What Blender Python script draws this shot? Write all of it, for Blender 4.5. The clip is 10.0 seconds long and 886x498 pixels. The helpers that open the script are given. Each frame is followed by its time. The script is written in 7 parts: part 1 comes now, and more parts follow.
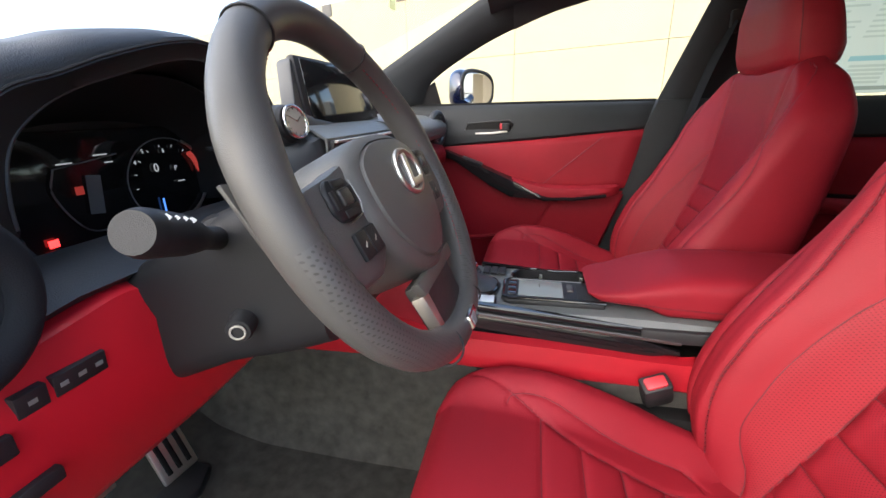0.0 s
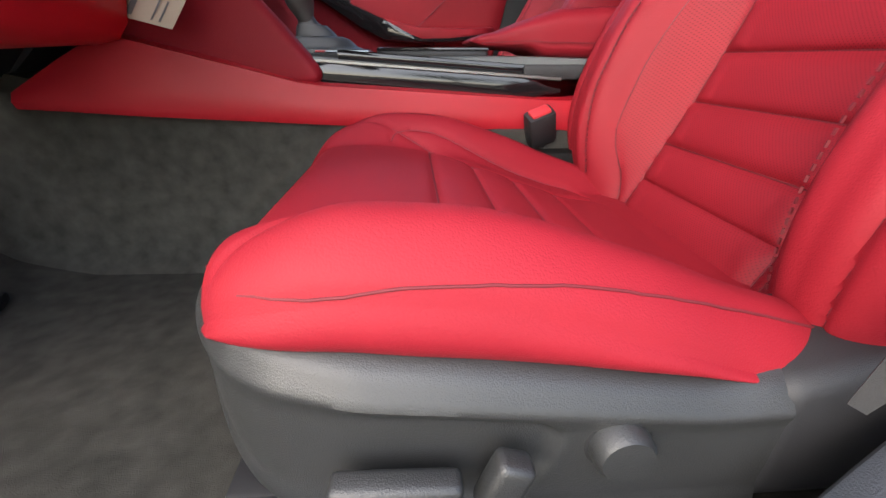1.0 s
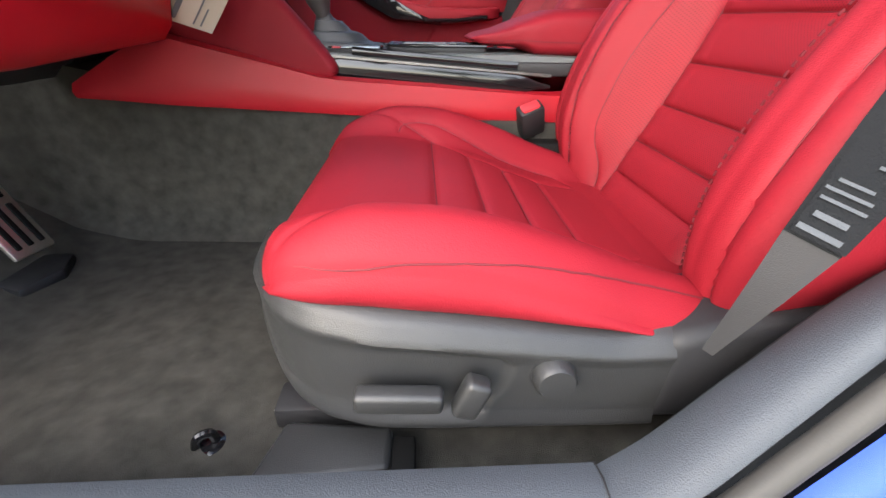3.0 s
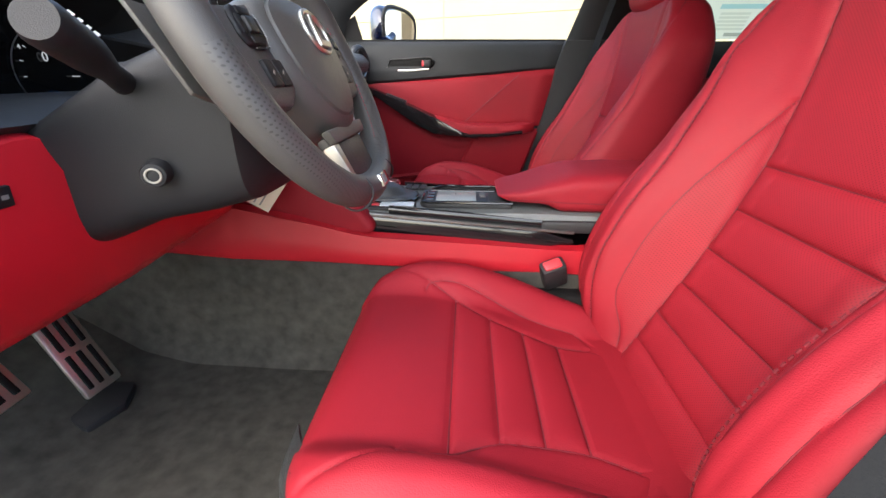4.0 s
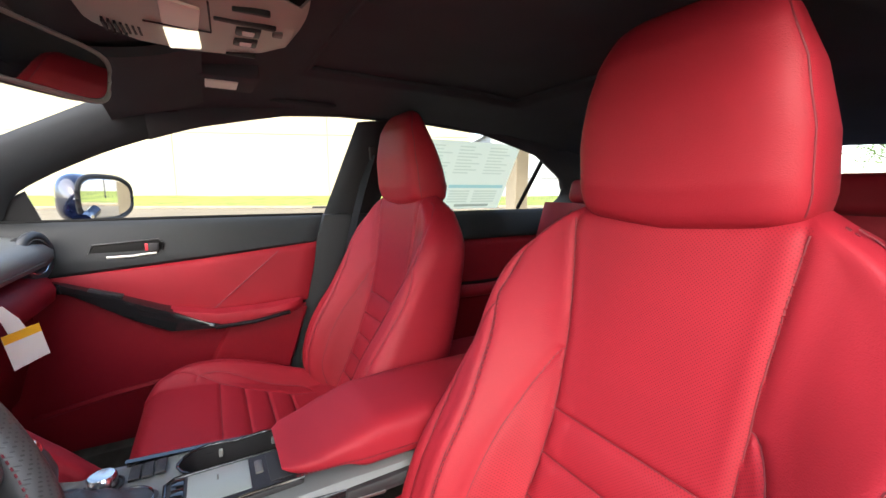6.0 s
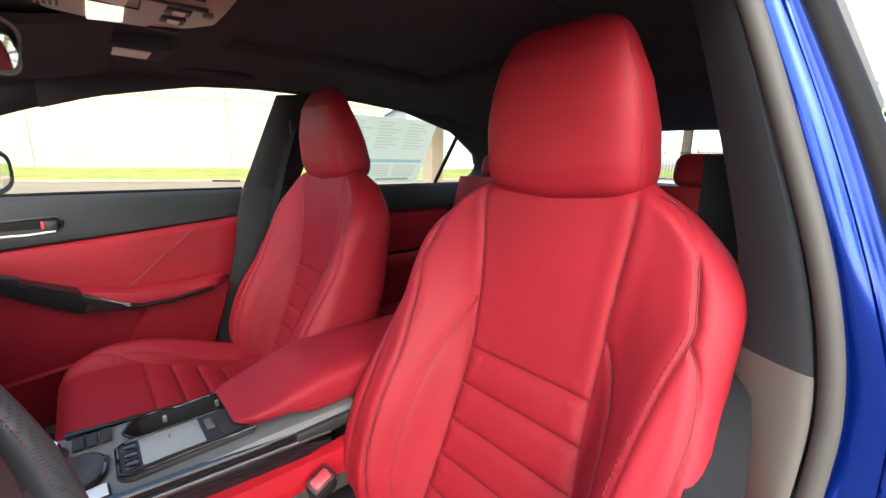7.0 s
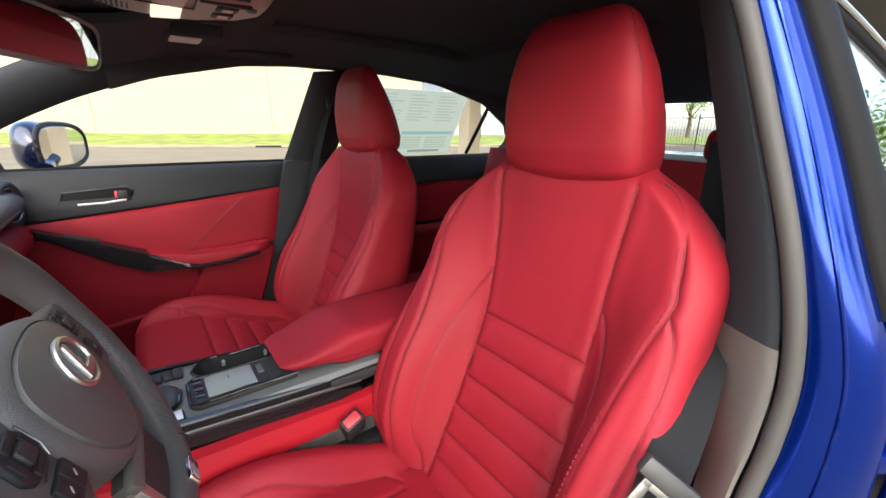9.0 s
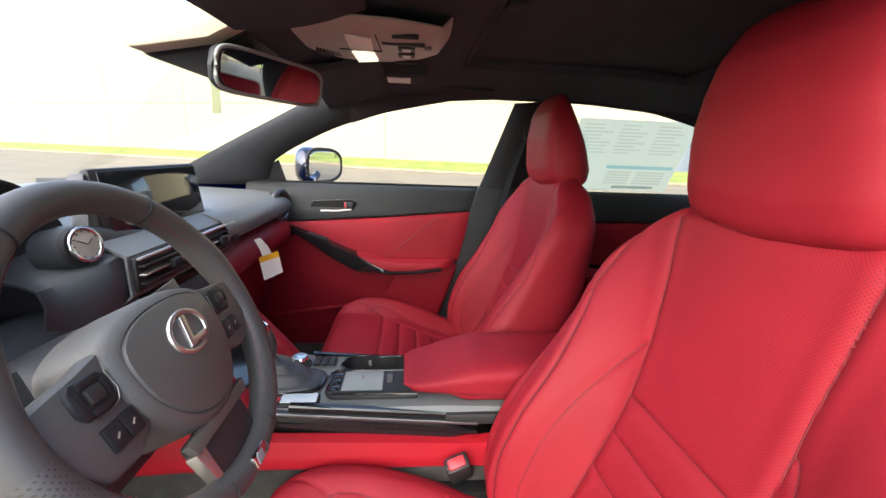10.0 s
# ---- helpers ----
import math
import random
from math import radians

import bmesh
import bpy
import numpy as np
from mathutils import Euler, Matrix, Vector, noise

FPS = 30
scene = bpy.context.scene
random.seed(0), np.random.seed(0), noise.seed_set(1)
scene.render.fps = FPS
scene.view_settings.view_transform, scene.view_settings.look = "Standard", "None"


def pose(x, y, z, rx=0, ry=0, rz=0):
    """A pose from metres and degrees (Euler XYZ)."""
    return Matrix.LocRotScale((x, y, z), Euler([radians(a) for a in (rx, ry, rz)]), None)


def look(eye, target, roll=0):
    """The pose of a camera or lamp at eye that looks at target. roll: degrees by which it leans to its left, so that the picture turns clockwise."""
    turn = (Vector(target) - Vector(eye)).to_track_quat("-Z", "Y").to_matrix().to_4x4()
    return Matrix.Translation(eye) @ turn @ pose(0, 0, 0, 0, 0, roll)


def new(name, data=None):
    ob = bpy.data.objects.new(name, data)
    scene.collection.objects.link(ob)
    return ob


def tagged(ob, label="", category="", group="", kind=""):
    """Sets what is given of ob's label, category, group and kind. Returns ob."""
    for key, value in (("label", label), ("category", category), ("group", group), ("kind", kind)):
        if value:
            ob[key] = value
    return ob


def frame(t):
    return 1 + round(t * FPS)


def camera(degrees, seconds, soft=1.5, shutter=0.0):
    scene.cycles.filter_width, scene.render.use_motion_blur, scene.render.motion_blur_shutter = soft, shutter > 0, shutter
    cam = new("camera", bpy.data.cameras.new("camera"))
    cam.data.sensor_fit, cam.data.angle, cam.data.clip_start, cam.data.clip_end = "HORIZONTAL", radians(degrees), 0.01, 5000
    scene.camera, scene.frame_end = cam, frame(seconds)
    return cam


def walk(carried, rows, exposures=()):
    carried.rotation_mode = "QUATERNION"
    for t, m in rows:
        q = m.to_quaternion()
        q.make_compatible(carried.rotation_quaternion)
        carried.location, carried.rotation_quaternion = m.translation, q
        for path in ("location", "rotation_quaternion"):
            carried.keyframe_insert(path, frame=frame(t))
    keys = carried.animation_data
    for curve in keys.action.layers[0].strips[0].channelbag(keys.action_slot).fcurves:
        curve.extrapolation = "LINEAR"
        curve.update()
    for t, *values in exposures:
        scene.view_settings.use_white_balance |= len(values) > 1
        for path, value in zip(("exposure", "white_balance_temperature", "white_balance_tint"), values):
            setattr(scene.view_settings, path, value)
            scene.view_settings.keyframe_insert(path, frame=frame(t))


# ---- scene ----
cam = camera(95.1, 10.0)
PATH = [
    (0, (0.120, -0.724, 0.964), (-0.297, 1.120, 0.312), -1.3),
    (0.5, (0.128, -0.755, 0.822), (0.050, 1.100, 0.079), -1.2),
    (1, (0.128, -0.776, 0.637), (0.257, 1.028, -0.215), -0.0),
    (1.5, (0.135, -0.794, 0.544), (0.328, 0.958, -0.402), -0.1),
    (2, (0.139, -0.794, 0.533), (0.338, 0.929, -0.464), 0.4),
    (2.2, (0.135, -0.798, 0.541), (0.344, 0.902, -0.492), 0.9),
    (3.3, (0.133, -0.867, 0.764), (0.171, 0.890, -0.192), 1.0),
    (3.5, (0.134, -0.866, 0.805), (0.131, 0.907, -0.119), 0.9),
    (4, (0.160, -0.810, 0.871), (0.058, 1.026, 0.083), 0.2),
    (4.5, (0.204, -0.713, 0.940), (0.027, 1.187, 0.343), 0.2),
    (5, (0.256, -0.674, 1.019), (0.177, 1.291, 0.655), 0.1),
    (5.5, (0.221, -0.653, 1.057), (0.721, 1.262, 0.768), 0.3),
    (6, (0.158, -0.630, 1.062), (1.144, 1.084, 0.764), 0.2),
    (6.2, (0.145, -0.631, 1.061), (1.277, 0.990, 0.763), 0.8),
    (7.3, (0.074, -0.738, 1.078), (1.379, 0.699, 0.599), 1.0),
    (7.5, (0.068, -0.760, 1.086), (1.352, 0.680, 0.558), 0.7),
    (8, (0.055, -0.784, 1.097), (1.305, 0.664, 0.513), 0.6),
    (8.5, (0.058, -0.782, 1.097), (1.266, 0.697, 0.503), 0.6),
    (9, (0.073, -0.765, 1.096), (1.213, 0.772, 0.515), 0.6),
    (9.5, (0.123, -0.745, 1.094), (0.957, 0.994, 0.566), 0.8),
    (10, (0.224, -0.755, 1.094), (0.401, 1.183, 0.633), 2.2),
]
EXPOSURES = [(0.0, 2.2), (0.5, 2.25), (1.0, 2.1), (2.0, 2.35), (3.5, 2.4), (4.0, 2.4), (5.0, 2.4), (6.0, 2.55), (7.5, 2.35), (8.0, 2.3), (9.0, 2.2), (9.5, 2.25), (10.0, 2.4)]
walk(cam, [(t, look(eye, target, roll)) for t, eye, target, roll in PATH], EXPOSURES)

# ---- light ----
SUN_EL, SUN_AZ = 35.0, 221.0
world = bpy.data.worlds.new("sky")
scene.world = world
world.use_nodes = True
wn = world.node_tree
sky = wn.nodes.new("ShaderNodeTexSky")
sky.sky_type = "NISHITA"
sky.sun_disc = False
sky.sun_elevation = radians(SUN_EL)
sky.sun_rotation = radians(SUN_AZ)
sky.air_density, sky.dust_density = 1.0, 2.0
wn.links.new(sky.outputs[0], wn.nodes["Background"].inputs[0])
wn.nodes["Background"].inputs[1].default_value = 0.15
sun = new("sun", bpy.data.lights.new("sun", "SUN"))
sun.data.energy, sun.data.angle, sun.data.color = 2.1, radians(120), (1.0, 0.96, 0.90)
_a, _e = radians(SUN_AZ), radians(SUN_EL)
SUN_DIR = Vector((math.sin(_a) * math.cos(_e), math.cos(_a) * math.cos(_e), math.sin(_e)))
sun.matrix_world = look(SUN_DIR * 50, (0, 0, 0))


# ---- materials ----
def mat(name, color, rough=0.5, metal=0.0, grain=0.0, grain_scale=400.0, mottle=0.12, mottle_scale=6.0,
        coat=0.0, spec=0.5, hole=0.62, kind="noise", rough_var=0.08, sheen=0.0):
    """Principled material with grain (bump) and large soft variation of tone and gloss."""
    m = bpy.data.materials.new(name)
    m.use_nodes = True
    nt = m.node_tree
    N, L = nt.nodes, nt.links
    b = N["Principled BSDF"]
    b.inputs["Metallic"].default_value = metal
    b.inputs["Coat Weight"].default_value = coat
    b.inputs["Coat Roughness"].default_value = 0.06
    b.inputs["Specular IOR Level"].default_value = spec
    b.inputs["Sheen Weight"].default_value = sheen
    tc = N.new("ShaderNodeTexCoord")
    n1 = N.new("ShaderNodeTexNoise")
    n1.inputs["Scale"].default_value = mottle_scale
    n1.inputs["Detail"].default_value = 6
    L.new(tc.outputs["Object"], n1.inputs["Vector"])
    mp = N.new("ShaderNodeMapRange")
    mp.inputs["From Min"].default_value, mp.inputs["From Max"].default_value = 0.3, 0.7
    mp.inputs["To Min"].default_value, mp.inputs["To Max"].default_value = 1 - mottle, 1 + mottle
    L.new(n1.outputs["Fac"], mp.inputs["Value"])
    mx = N.new("ShaderNodeMix")
    mx.data_type, mx.blend_type = "RGBA", "MULTIPLY"
    mx.inputs["Factor"].default_value = 1.0
    mx.inputs["A"].default_value = (*color, 1)
    L.new(mp.outputs[0], mx.inputs["B"])
    L.new(mx.outputs["Result"], b.inputs["Base Color"])
    mr = N.new("ShaderNodeMapRange")
    mr.inputs["To Min"].default_value, mr.inputs["To Max"].default_value = max(0.02, rough - rough_var), min(1, rough + rough_var)
    L.new(n1.outputs["Fac"], mr.inputs["Value"])
    L.new(mr.outputs[0], b.inputs["Roughness"])
    if grain > 0:
        bp = N.new("ShaderNodeBump")
        bp.inputs["Strength"].default_value = grain
        bp.inputs["Distance"].default_value = 0.001
        if kind == "leather":
            v = N.new("ShaderNodeTexVoronoi")
            v.feature = "SMOOTH_F1"
            v.inputs["Scale"].default_value = grain_scale
            L.new(tc.outputs["Object"], v.inputs["Vector"])
            L.new(v.outputs["Distance"], bp.inputs["Height"])
        elif kind == "perforated":
            mpv = N.new("ShaderNodeMapping")
            mpv.inputs["Scale"].default_value = (1, grain_scale, grain_scale)
            mpv.inputs["Rotation"].default_value = (radians(45), 0, 0)
            L.new(tc.outputs["Object"], mpv.inputs["Vector"])
            fr = N.new("ShaderNodeVectorMath")
            fr.operation = "FRACTION"
            L.new(mpv.outputs[0], fr.inputs[0])
            sp = N.new("ShaderNodeSeparateXYZ")
            L.new(fr.outputs[0], sp.inputs[0])
            cb = N.new("ShaderNodeCombineXYZ")
            L.new(sp.outputs[1], cb.inputs[1])
            L.new(sp.outputs[2], cb.inputs[2])
            ds = N.new("ShaderNodeVectorMath")
            ds.operation = "DISTANCE"
            ds.inputs[1].default_value = (0, 0.5, 0.5)
            L.new(cb.outputs[0], ds.inputs[0])
            mh = N.new("ShaderNodeMapRange")
            mh.inputs["From Min"].default_value, mh.inputs["From Max"].default_value = 0.17, 0.27
            L.new(ds.outputs["Value"], mh.inputs["Value"])
            L.new(mh.outputs[0], bp.inputs["Height"])
            mx2 = N.new("ShaderNodeMix")
            mx2.data_type = "RGBA"
            mx2.inputs["A"].default_value = (color[0] * hole, color[1] * hole * 0.93, color[2] * hole * 0.93, 1)
            L.new(mh.outputs[0], mx2.inputs["Factor"])
            L.new(mx.outputs["Result"], mx2.inputs["B"])
            L.new(mx2.outputs["Result"], b.inputs["Base Color"])
        else:
            n2 = N.new("ShaderNodeTexNoise")
            n2.inputs["Scale"].default_value = grain_scale
            n2.inputs["Detail"].default_value = 3
            L.new(tc.outputs["Object"], n2.inputs["Vector"])
            L.new(n2.outputs["Fac"], bp.inputs["Height"])
        L.new(bp.outputs[0], b.inputs["Normal"])
    return m


def glass_mat(name, tint=(1, 1, 1), trans=0.94, gloss=0.03, film=0.25):
    """Thin pane: mostly clear, with a film of reflection that grows at a slant."""
    m = bpy.data.materials.new(name)
    m.use_nodes = True
    N, L = m.node_tree.nodes, m.node_tree.links
    N.remove(N["Principled BSDF"])
    out = N["Material Output"]
    tr = N.new("ShaderNodeBsdfTransparent")
    tr.inputs[0].default_value = (*[c * trans for c in tint], 1)
    gl = N.new("ShaderNodeBsdfGlossy")
    gl.inputs["Roughness"].default_value = 0.02
    fr = N.new("ShaderNodeLayerWeight")
    pw = N.new("ShaderNodeMath")
    pw.operation = "POWER"
    pw.inputs[1].default_value = 4.0
    L.new(fr.outputs["Facing"], pw.inputs[0])
    ad = N.new("ShaderNodeMath")
    ad.operation = "MULTIPLY_ADD"
    ad.inputs[1].default_value, ad.inputs[2].default_value = film, gloss
    L.new(pw.outputs[0], ad.inputs[0])
    ms = N.new("ShaderNodeMixShader")
    L.new(ad.outputs[0], ms.inputs[0])
    L.new(tr.outputs[0], ms.inputs[1])
    L.new(gl.outputs[0], ms.inputs[2])
    L.new(ms.outputs[0], out.inputs[0])
    return m


def glow_mat(name, color, strength):
    m = bpy.data.materials.new(name)
    m.use_nodes = True
    b = m.node_tree.nodes["Principled BSDF"]
    b.inputs["Base Color"].default_value = (*[c * 0.5 for c in color], 1)
    b.inputs["Emission Color"].default_value = (*color, 1)
    b.inputs["Emission Strength"].default_value = strength * 0.45
    return m


RED = (0.215, 0.0085, 0.0165)
M_RED = mat("red_leather", RED, 0.58, grain=0.25, grain_scale=800, kind="leather", mottle=0.09, spec=0.22)
M_PERF = mat("red_perforated_leather", RED, 0.58, grain=0.12, grain_scale=360, kind="perforated", mottle=0.09, spec=0.22, hole=0.55)
M_REDP = mat("red_soft_plastic", (0.32, 0.008, 0.016), 0.45, spec=0.3, grain=0.2, grain_scale=900, mottle=0.05)
# the red plastic again, lightened for daylight falling on the knee panel
M_KNEE_LIT = mat("red_trim_lightened", (0.52, 0.011, 0.022), 0.36, spec=0.5, grain=0.12, grain_scale=900, mottle=0.05)
# red plastic with the shade low in the cabin put into its colour
M_RED_SHADED = mat("red_plastic_shaded", (0.17, 0.006, 0.012), 0.6, spec=0.12, grain=0.2, grain_scale=900, mottle=0.06)
M_SEAM = mat("dark_red_thread", (0.105, 0.005, 0.010), 0.7, mottle=0.1)
M_SEAM_RED = mat("red_thread", (0.16, 0.018, 0.028), 0.7, mottle=0.1)
M_BLK = mat("black_plastic", (0.017, 0.017, 0.0185), 0.50, spec=0.32, grain=0.3, grain_scale=1200, mottle=0.15)
M_GREY = mat("grey_grained_plastic", (0.080, 0.077, 0.072), 0.45, grain=0.45, grain_scale=900, mottle=0.1)
M_SHIELD = mat("black_grained_plastic", (0.024, 0.0245, 0.025), 0.38, grain=0.42, grain_scale=1000, mottle=0.12)
M_SILL = mat("slate_grained_plastic", (0.044, 0.051, 0.060), 0.48, spec=0.35, grain=0.6, grain_scale=850, mottle=0.08)
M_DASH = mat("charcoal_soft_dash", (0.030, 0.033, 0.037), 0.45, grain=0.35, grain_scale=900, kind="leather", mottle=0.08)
M_WHEEL = mat("black_leather", (0.062, 0.060, 0.058), 0.46, spec=0.38, grain=0.14, grain_scale=1500, kind="leather", mottle=0.1)
M_WHEELP = mat("perforated_black_leather", (0.062, 0.060, 0.058), 0.45, grain=0.2, grain_scale=280, kind="perforated", mottle=0.1, hole=0.5)
M_GLOSS = mat("piano_black", (0.008, 0.008, 0.009), 0.08, mottle=0.1, rough_var=0.03)
M_CHROME = mat("satin_chrome", (0.75, 0.74, 0.72), 0.18, 1.0, mottle=0.05)
M_ALU = mat("brushed_aluminium", (0.62, 0.60, 0.56), 0.42, 1.0, grain=0.2, grain_scale=300, mottle=0.08)
M_CARPET = mat("black_carpet", (0.040, 0.038, 0.033), 0.95, grain=1.0, grain_scale=900, mottle=0.34, mottle_scale=38, spec=0.2)
M_HEAD = mat("black_headliner_cloth", (0.046, 0.048, 0.054), 0.95, grain=0.5, grain_scale=1200, mottle=0.12, spec=0.15)
M_PILLAR = mat("grey_pillar_trim", (0.020, 0.022, 0.025), 0.75, spec=0.2, grain=0.35, grain_scale=900, mottle=0.08)
M_PILLARL = mat("warm_grey_pillar_trim", (0.085, 0.079, 0.070), 0.5, grain=0.3, grain_scale=900, mottle=0.08)
M_RUBBER = mat("grey_rubber_seal", (0.048, 0.046, 0.042), 0.6, spec=0.3, grain=0.15, grain_scale=600, mottle=0.1)
M_PILLARD = mat("dark_pillar_foot_plastic", (0.026, 0.025, 0.028), 0.65, grain=0.3, grain_scale=900, mottle=0.1)
M_STEEL = mat("dull_steel", (0.20, 0.20, 0.195), 0.42, 1.0, mottle=0.1)
M_RUBBERD = mat("black_rubber_seal", (0.008, 0.008, 0.008), 0.65, mottle=0.15, spec=0.1)
M_BLUE = mat("blue_metallic_paint", (0.0015, 0.022, 0.22), 0.14, 0.8, mottle=0.04, coat=0.25, rough_var=0.03)
M_BELT = mat("grey_belt_webbing", (0.012, 0.0128, 0.014), 0.85, spec=0.06, grain=0.7, grain_scale=700, mottle=0.08)
M_WHITE = mat("white_paper", (0.75, 0.74, 0.70), 0.7, mottle=0.04)
M_INK = mat("grey_print", (0.18, 0.18, 0.19), 0.7, mottle=0.05)
M_BTNRED = mat("red_buckle_button", (0.50, 0.035, 0.045), 0.35, mottle=0.04)
M_ASPHALT = mat("concrete_road", (0.155, 0.13, 0.085), 0.9, grain=0.5, grain_scale=60, mottle=0.18, mottle_scale=0.6)
M_WALL = mat("cream_wall", (0.31, 0.278, 0.185), 0.85, grain=0.2, grain_scale=20, mottle=0.05, mottle_scale=0.5)
M_GRASS = mat("grass", (0.16, 0.20, 0.03), 0.9, grain=1.0, grain_scale=30, mottle=0.4, mottle_scale=1.5)
M_KERB = mat("concrete_kerb", (0.25, 0.215, 0.15), 0.9, grain=0.4, grain_scale=40, mottle=0.2, mottle_scale=1.0)
M_DOORTOP = mat("charcoal_door_top", (0.016, 0.018, 0.0195), 0.55, spec=0.22, grain=0.35, grain_scale=900, kind="leather", mottle=0.08)
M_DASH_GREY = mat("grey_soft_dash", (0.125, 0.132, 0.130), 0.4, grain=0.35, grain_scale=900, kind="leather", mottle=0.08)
M_DECK = mat("grey_console_plastic", (0.10, 0.108, 0.107), 0.45, grain=0.2, grain_scale=1200, mottle=0.1)
M_PAD = mat("grey_pad", (0.20, 0.22, 0.21), 0.35, mottle=0.05)
M_BLKHOLE = mat("black_liner", (0.010, 0.010, 0.011), 0.7, mottle=0.1)
M_CARD = mat("wrapped_card", (0.50, 0.56, 0.60), 0.25, mottle=0.08)
M_PAPER = mat("cream_paper", (0.62, 0.53, 0.42), 0.75, mottle=0.05)
M_YELLOW = mat("yellow_print", (0.80, 0.42, 0.02), 0.6, mottle=0.05)
M_OHC = mat("pale_grey_plastic", (0.36, 0.34, 0.29), 0.45, grain=0.2, grain_scale=1200, mottle=0.06)
M_LENS = mat("white_lens", (0.72, 0.68, 0.60), 0.4, mottle=0.04)
M_LAMP = glow_mat("map_lamp_glow", (1.0, 0.86, 0.62), 0.6)
# beige for the sensor cover's sunlit side, sunlight put into the colour
M_COVER_LIT = mat("sunlit_cover_side", (0.50, 0.44, 0.33), 0.9, grain=0.4, grain_scale=900, mottle=0.06)
M_MIRROR = mat("mirror_glass", (0.85, 0.85, 0.85), 0.015, 1.0, mottle=0.01, rough_var=0.01)
M_GLOW = glow_mat("white_display_glow", (0.8, 0.85, 0.9), 0.9)
M_GLOW_DIM = glow_mat("dim_display_glow", (0.5, 0.52, 0.55), 0.35)
M_LEAF = mat("leaves", (0.10, 0.17, 0.03), 0.7, mottle=0.35, mottle_scale=2.0)
M_BARK = mat("bark", (0.10, 0.075, 0.05), 0.9, grain=0.8, grain_scale=40, mottle=0.3)
M_FENCE = mat("black_fence_paint", (0.02, 0.02, 0.02), 0.6, mottle=0.1)
M_SHED = mat("grey_shed_wall", (0.36, 0.38, 0.37), 0.8, grain=0.2, grain_scale=10, mottle=0.08, mottle_scale=0.5)
M_CANOPY = mat("dark_canopy", (0.10, 0.095, 0.09), 0.85, grain=0.2, grain_scale=15, mottle=0.15, mottle_scale=0.8)
M_CARW = mat("white_car_paint", (0.75, 0.75, 0.74), 0.3, coat=0.8, mottle=0.02)


def sheet_mat(name, color, glow, mix):
    """Thin printed paper that lets daylight through."""
    m = mat(name, color, 0.8, mottle=0.04)
    N, L = m.node_tree.nodes, m.node_tree.links
    b, out = N["Principled BSDF"], N["Material Output"]
    t = N.new("ShaderNodeBsdfTranslucent")
    t.inputs[0].default_value = (*glow, 1)
    x = N.new("ShaderNodeMixShader")
    x.inputs[0].default_value = mix
    L.new(b.outputs[0], x.inputs[1])
    L.new(t.outputs[0], x.inputs[2])
    L.new(x.outputs[0], out.inputs[0])
    return m


M_SHEET = sheet_mat("thin_paper", (0.56, 0.57, 0.47), (0.64, 0.67, 0.50), 0.65)
M_PRINT = glass_mat("pale_print", (0.80, 0.82, 0.79), 1.0, 0.0, 0.0)
M_PRINTDARK = glass_mat("dark_print", (0.50, 0.52, 0.50), 1.0, 0.0, 0.0)
M_PRINTBLUE = glass_mat("blue_print", (0.50, 0.76, 0.86), 1.0, 0.0, 0.0)
M_GLASS = glass_mat("clear_glass")
M_GLASS_DARK = glass_mat("tinted_glass", (0.35, 0.36, 0.35), 0.6, 0.10, 1.1)
M_BLKBLUE = mat("dark_blue_paint", (0.004, 0.008, 0.030), 0.25, 0.3, coat=1.0, mottle=0.03)
M_SCREEN = mat("screen_glass", (0.012, 0.013, 0.014), 0.07, mottle=0.05, rough_var=0.03)


# ---- building blocks ----
def part(name, bm, material, parent, label="", smooth=True, kind="", angle=40):
    """Links bm as one mesh object under a thing or a part."""
    me = bpy.data.meshes.new(name)
    bmesh.ops.recalc_face_normals(bm, faces=bm.faces)
    bm.to_mesh(me)
    bm.free()
    me.materials.append(material)
    if smooth:
        me.shade_smooth()
        me.set_sharp_from_angle(angle=radians(angle))
    ob = new(name, me)
    if parent is not None:
        ob.parent = parent
        ob.matrix_parent_inverse = parent.matrix_basis.inverted()
    if label:
        ob["label"] = label
    if kind:
        ob["kind"] = kind
    return ob


def thing(name, at, label, category, group="", kind=""):
    ob = new(name)
    ob.matrix_basis = pose(*at)
    ob.empty_display_size = 0.05
    return tagged(ob, label, category, group, kind)


def solo(name, bm, material, label, category, group="", kind="", smooth=True):
    return tagged(part(name, bm, material, None, smooth=smooth), label, category, group, kind)


def box(lo, hi, bevel=0.003, seg=2):
    bm = bmesh.new()
    bmesh.ops.create_cube(bm, size=1)
    lo, hi = Vector(lo), Vector(hi)
    for v in bm.verts:
        v.co = Vector([(lo[i] + hi[i]) / 2 + v.co[i] * (hi[i] - lo[i]) for i in range(3)])
    if bevel > 0:
        bevel = min(bevel, 0.45 * min(abs(hi[i] - lo[i]) for i in range(3)))
        bmesh.ops.bevel(bm, geom=bm.edges[:], offset=bevel, segments=seg, affect="EDGES", profile=0.5)
    return bm


def moved(bm, m):
    bmesh.ops.transform(bm, matrix=m, verts=bm.verts)
    return bm


def merged(*bms):
    out = bmesh.new()
    for b in bms:
        me = bpy.data.meshes.new("tmp")
        b.to_mesh(me)
        b.free()
        out.from_mesh(me)
        bpy.data.meshes.remove(me)
    return out


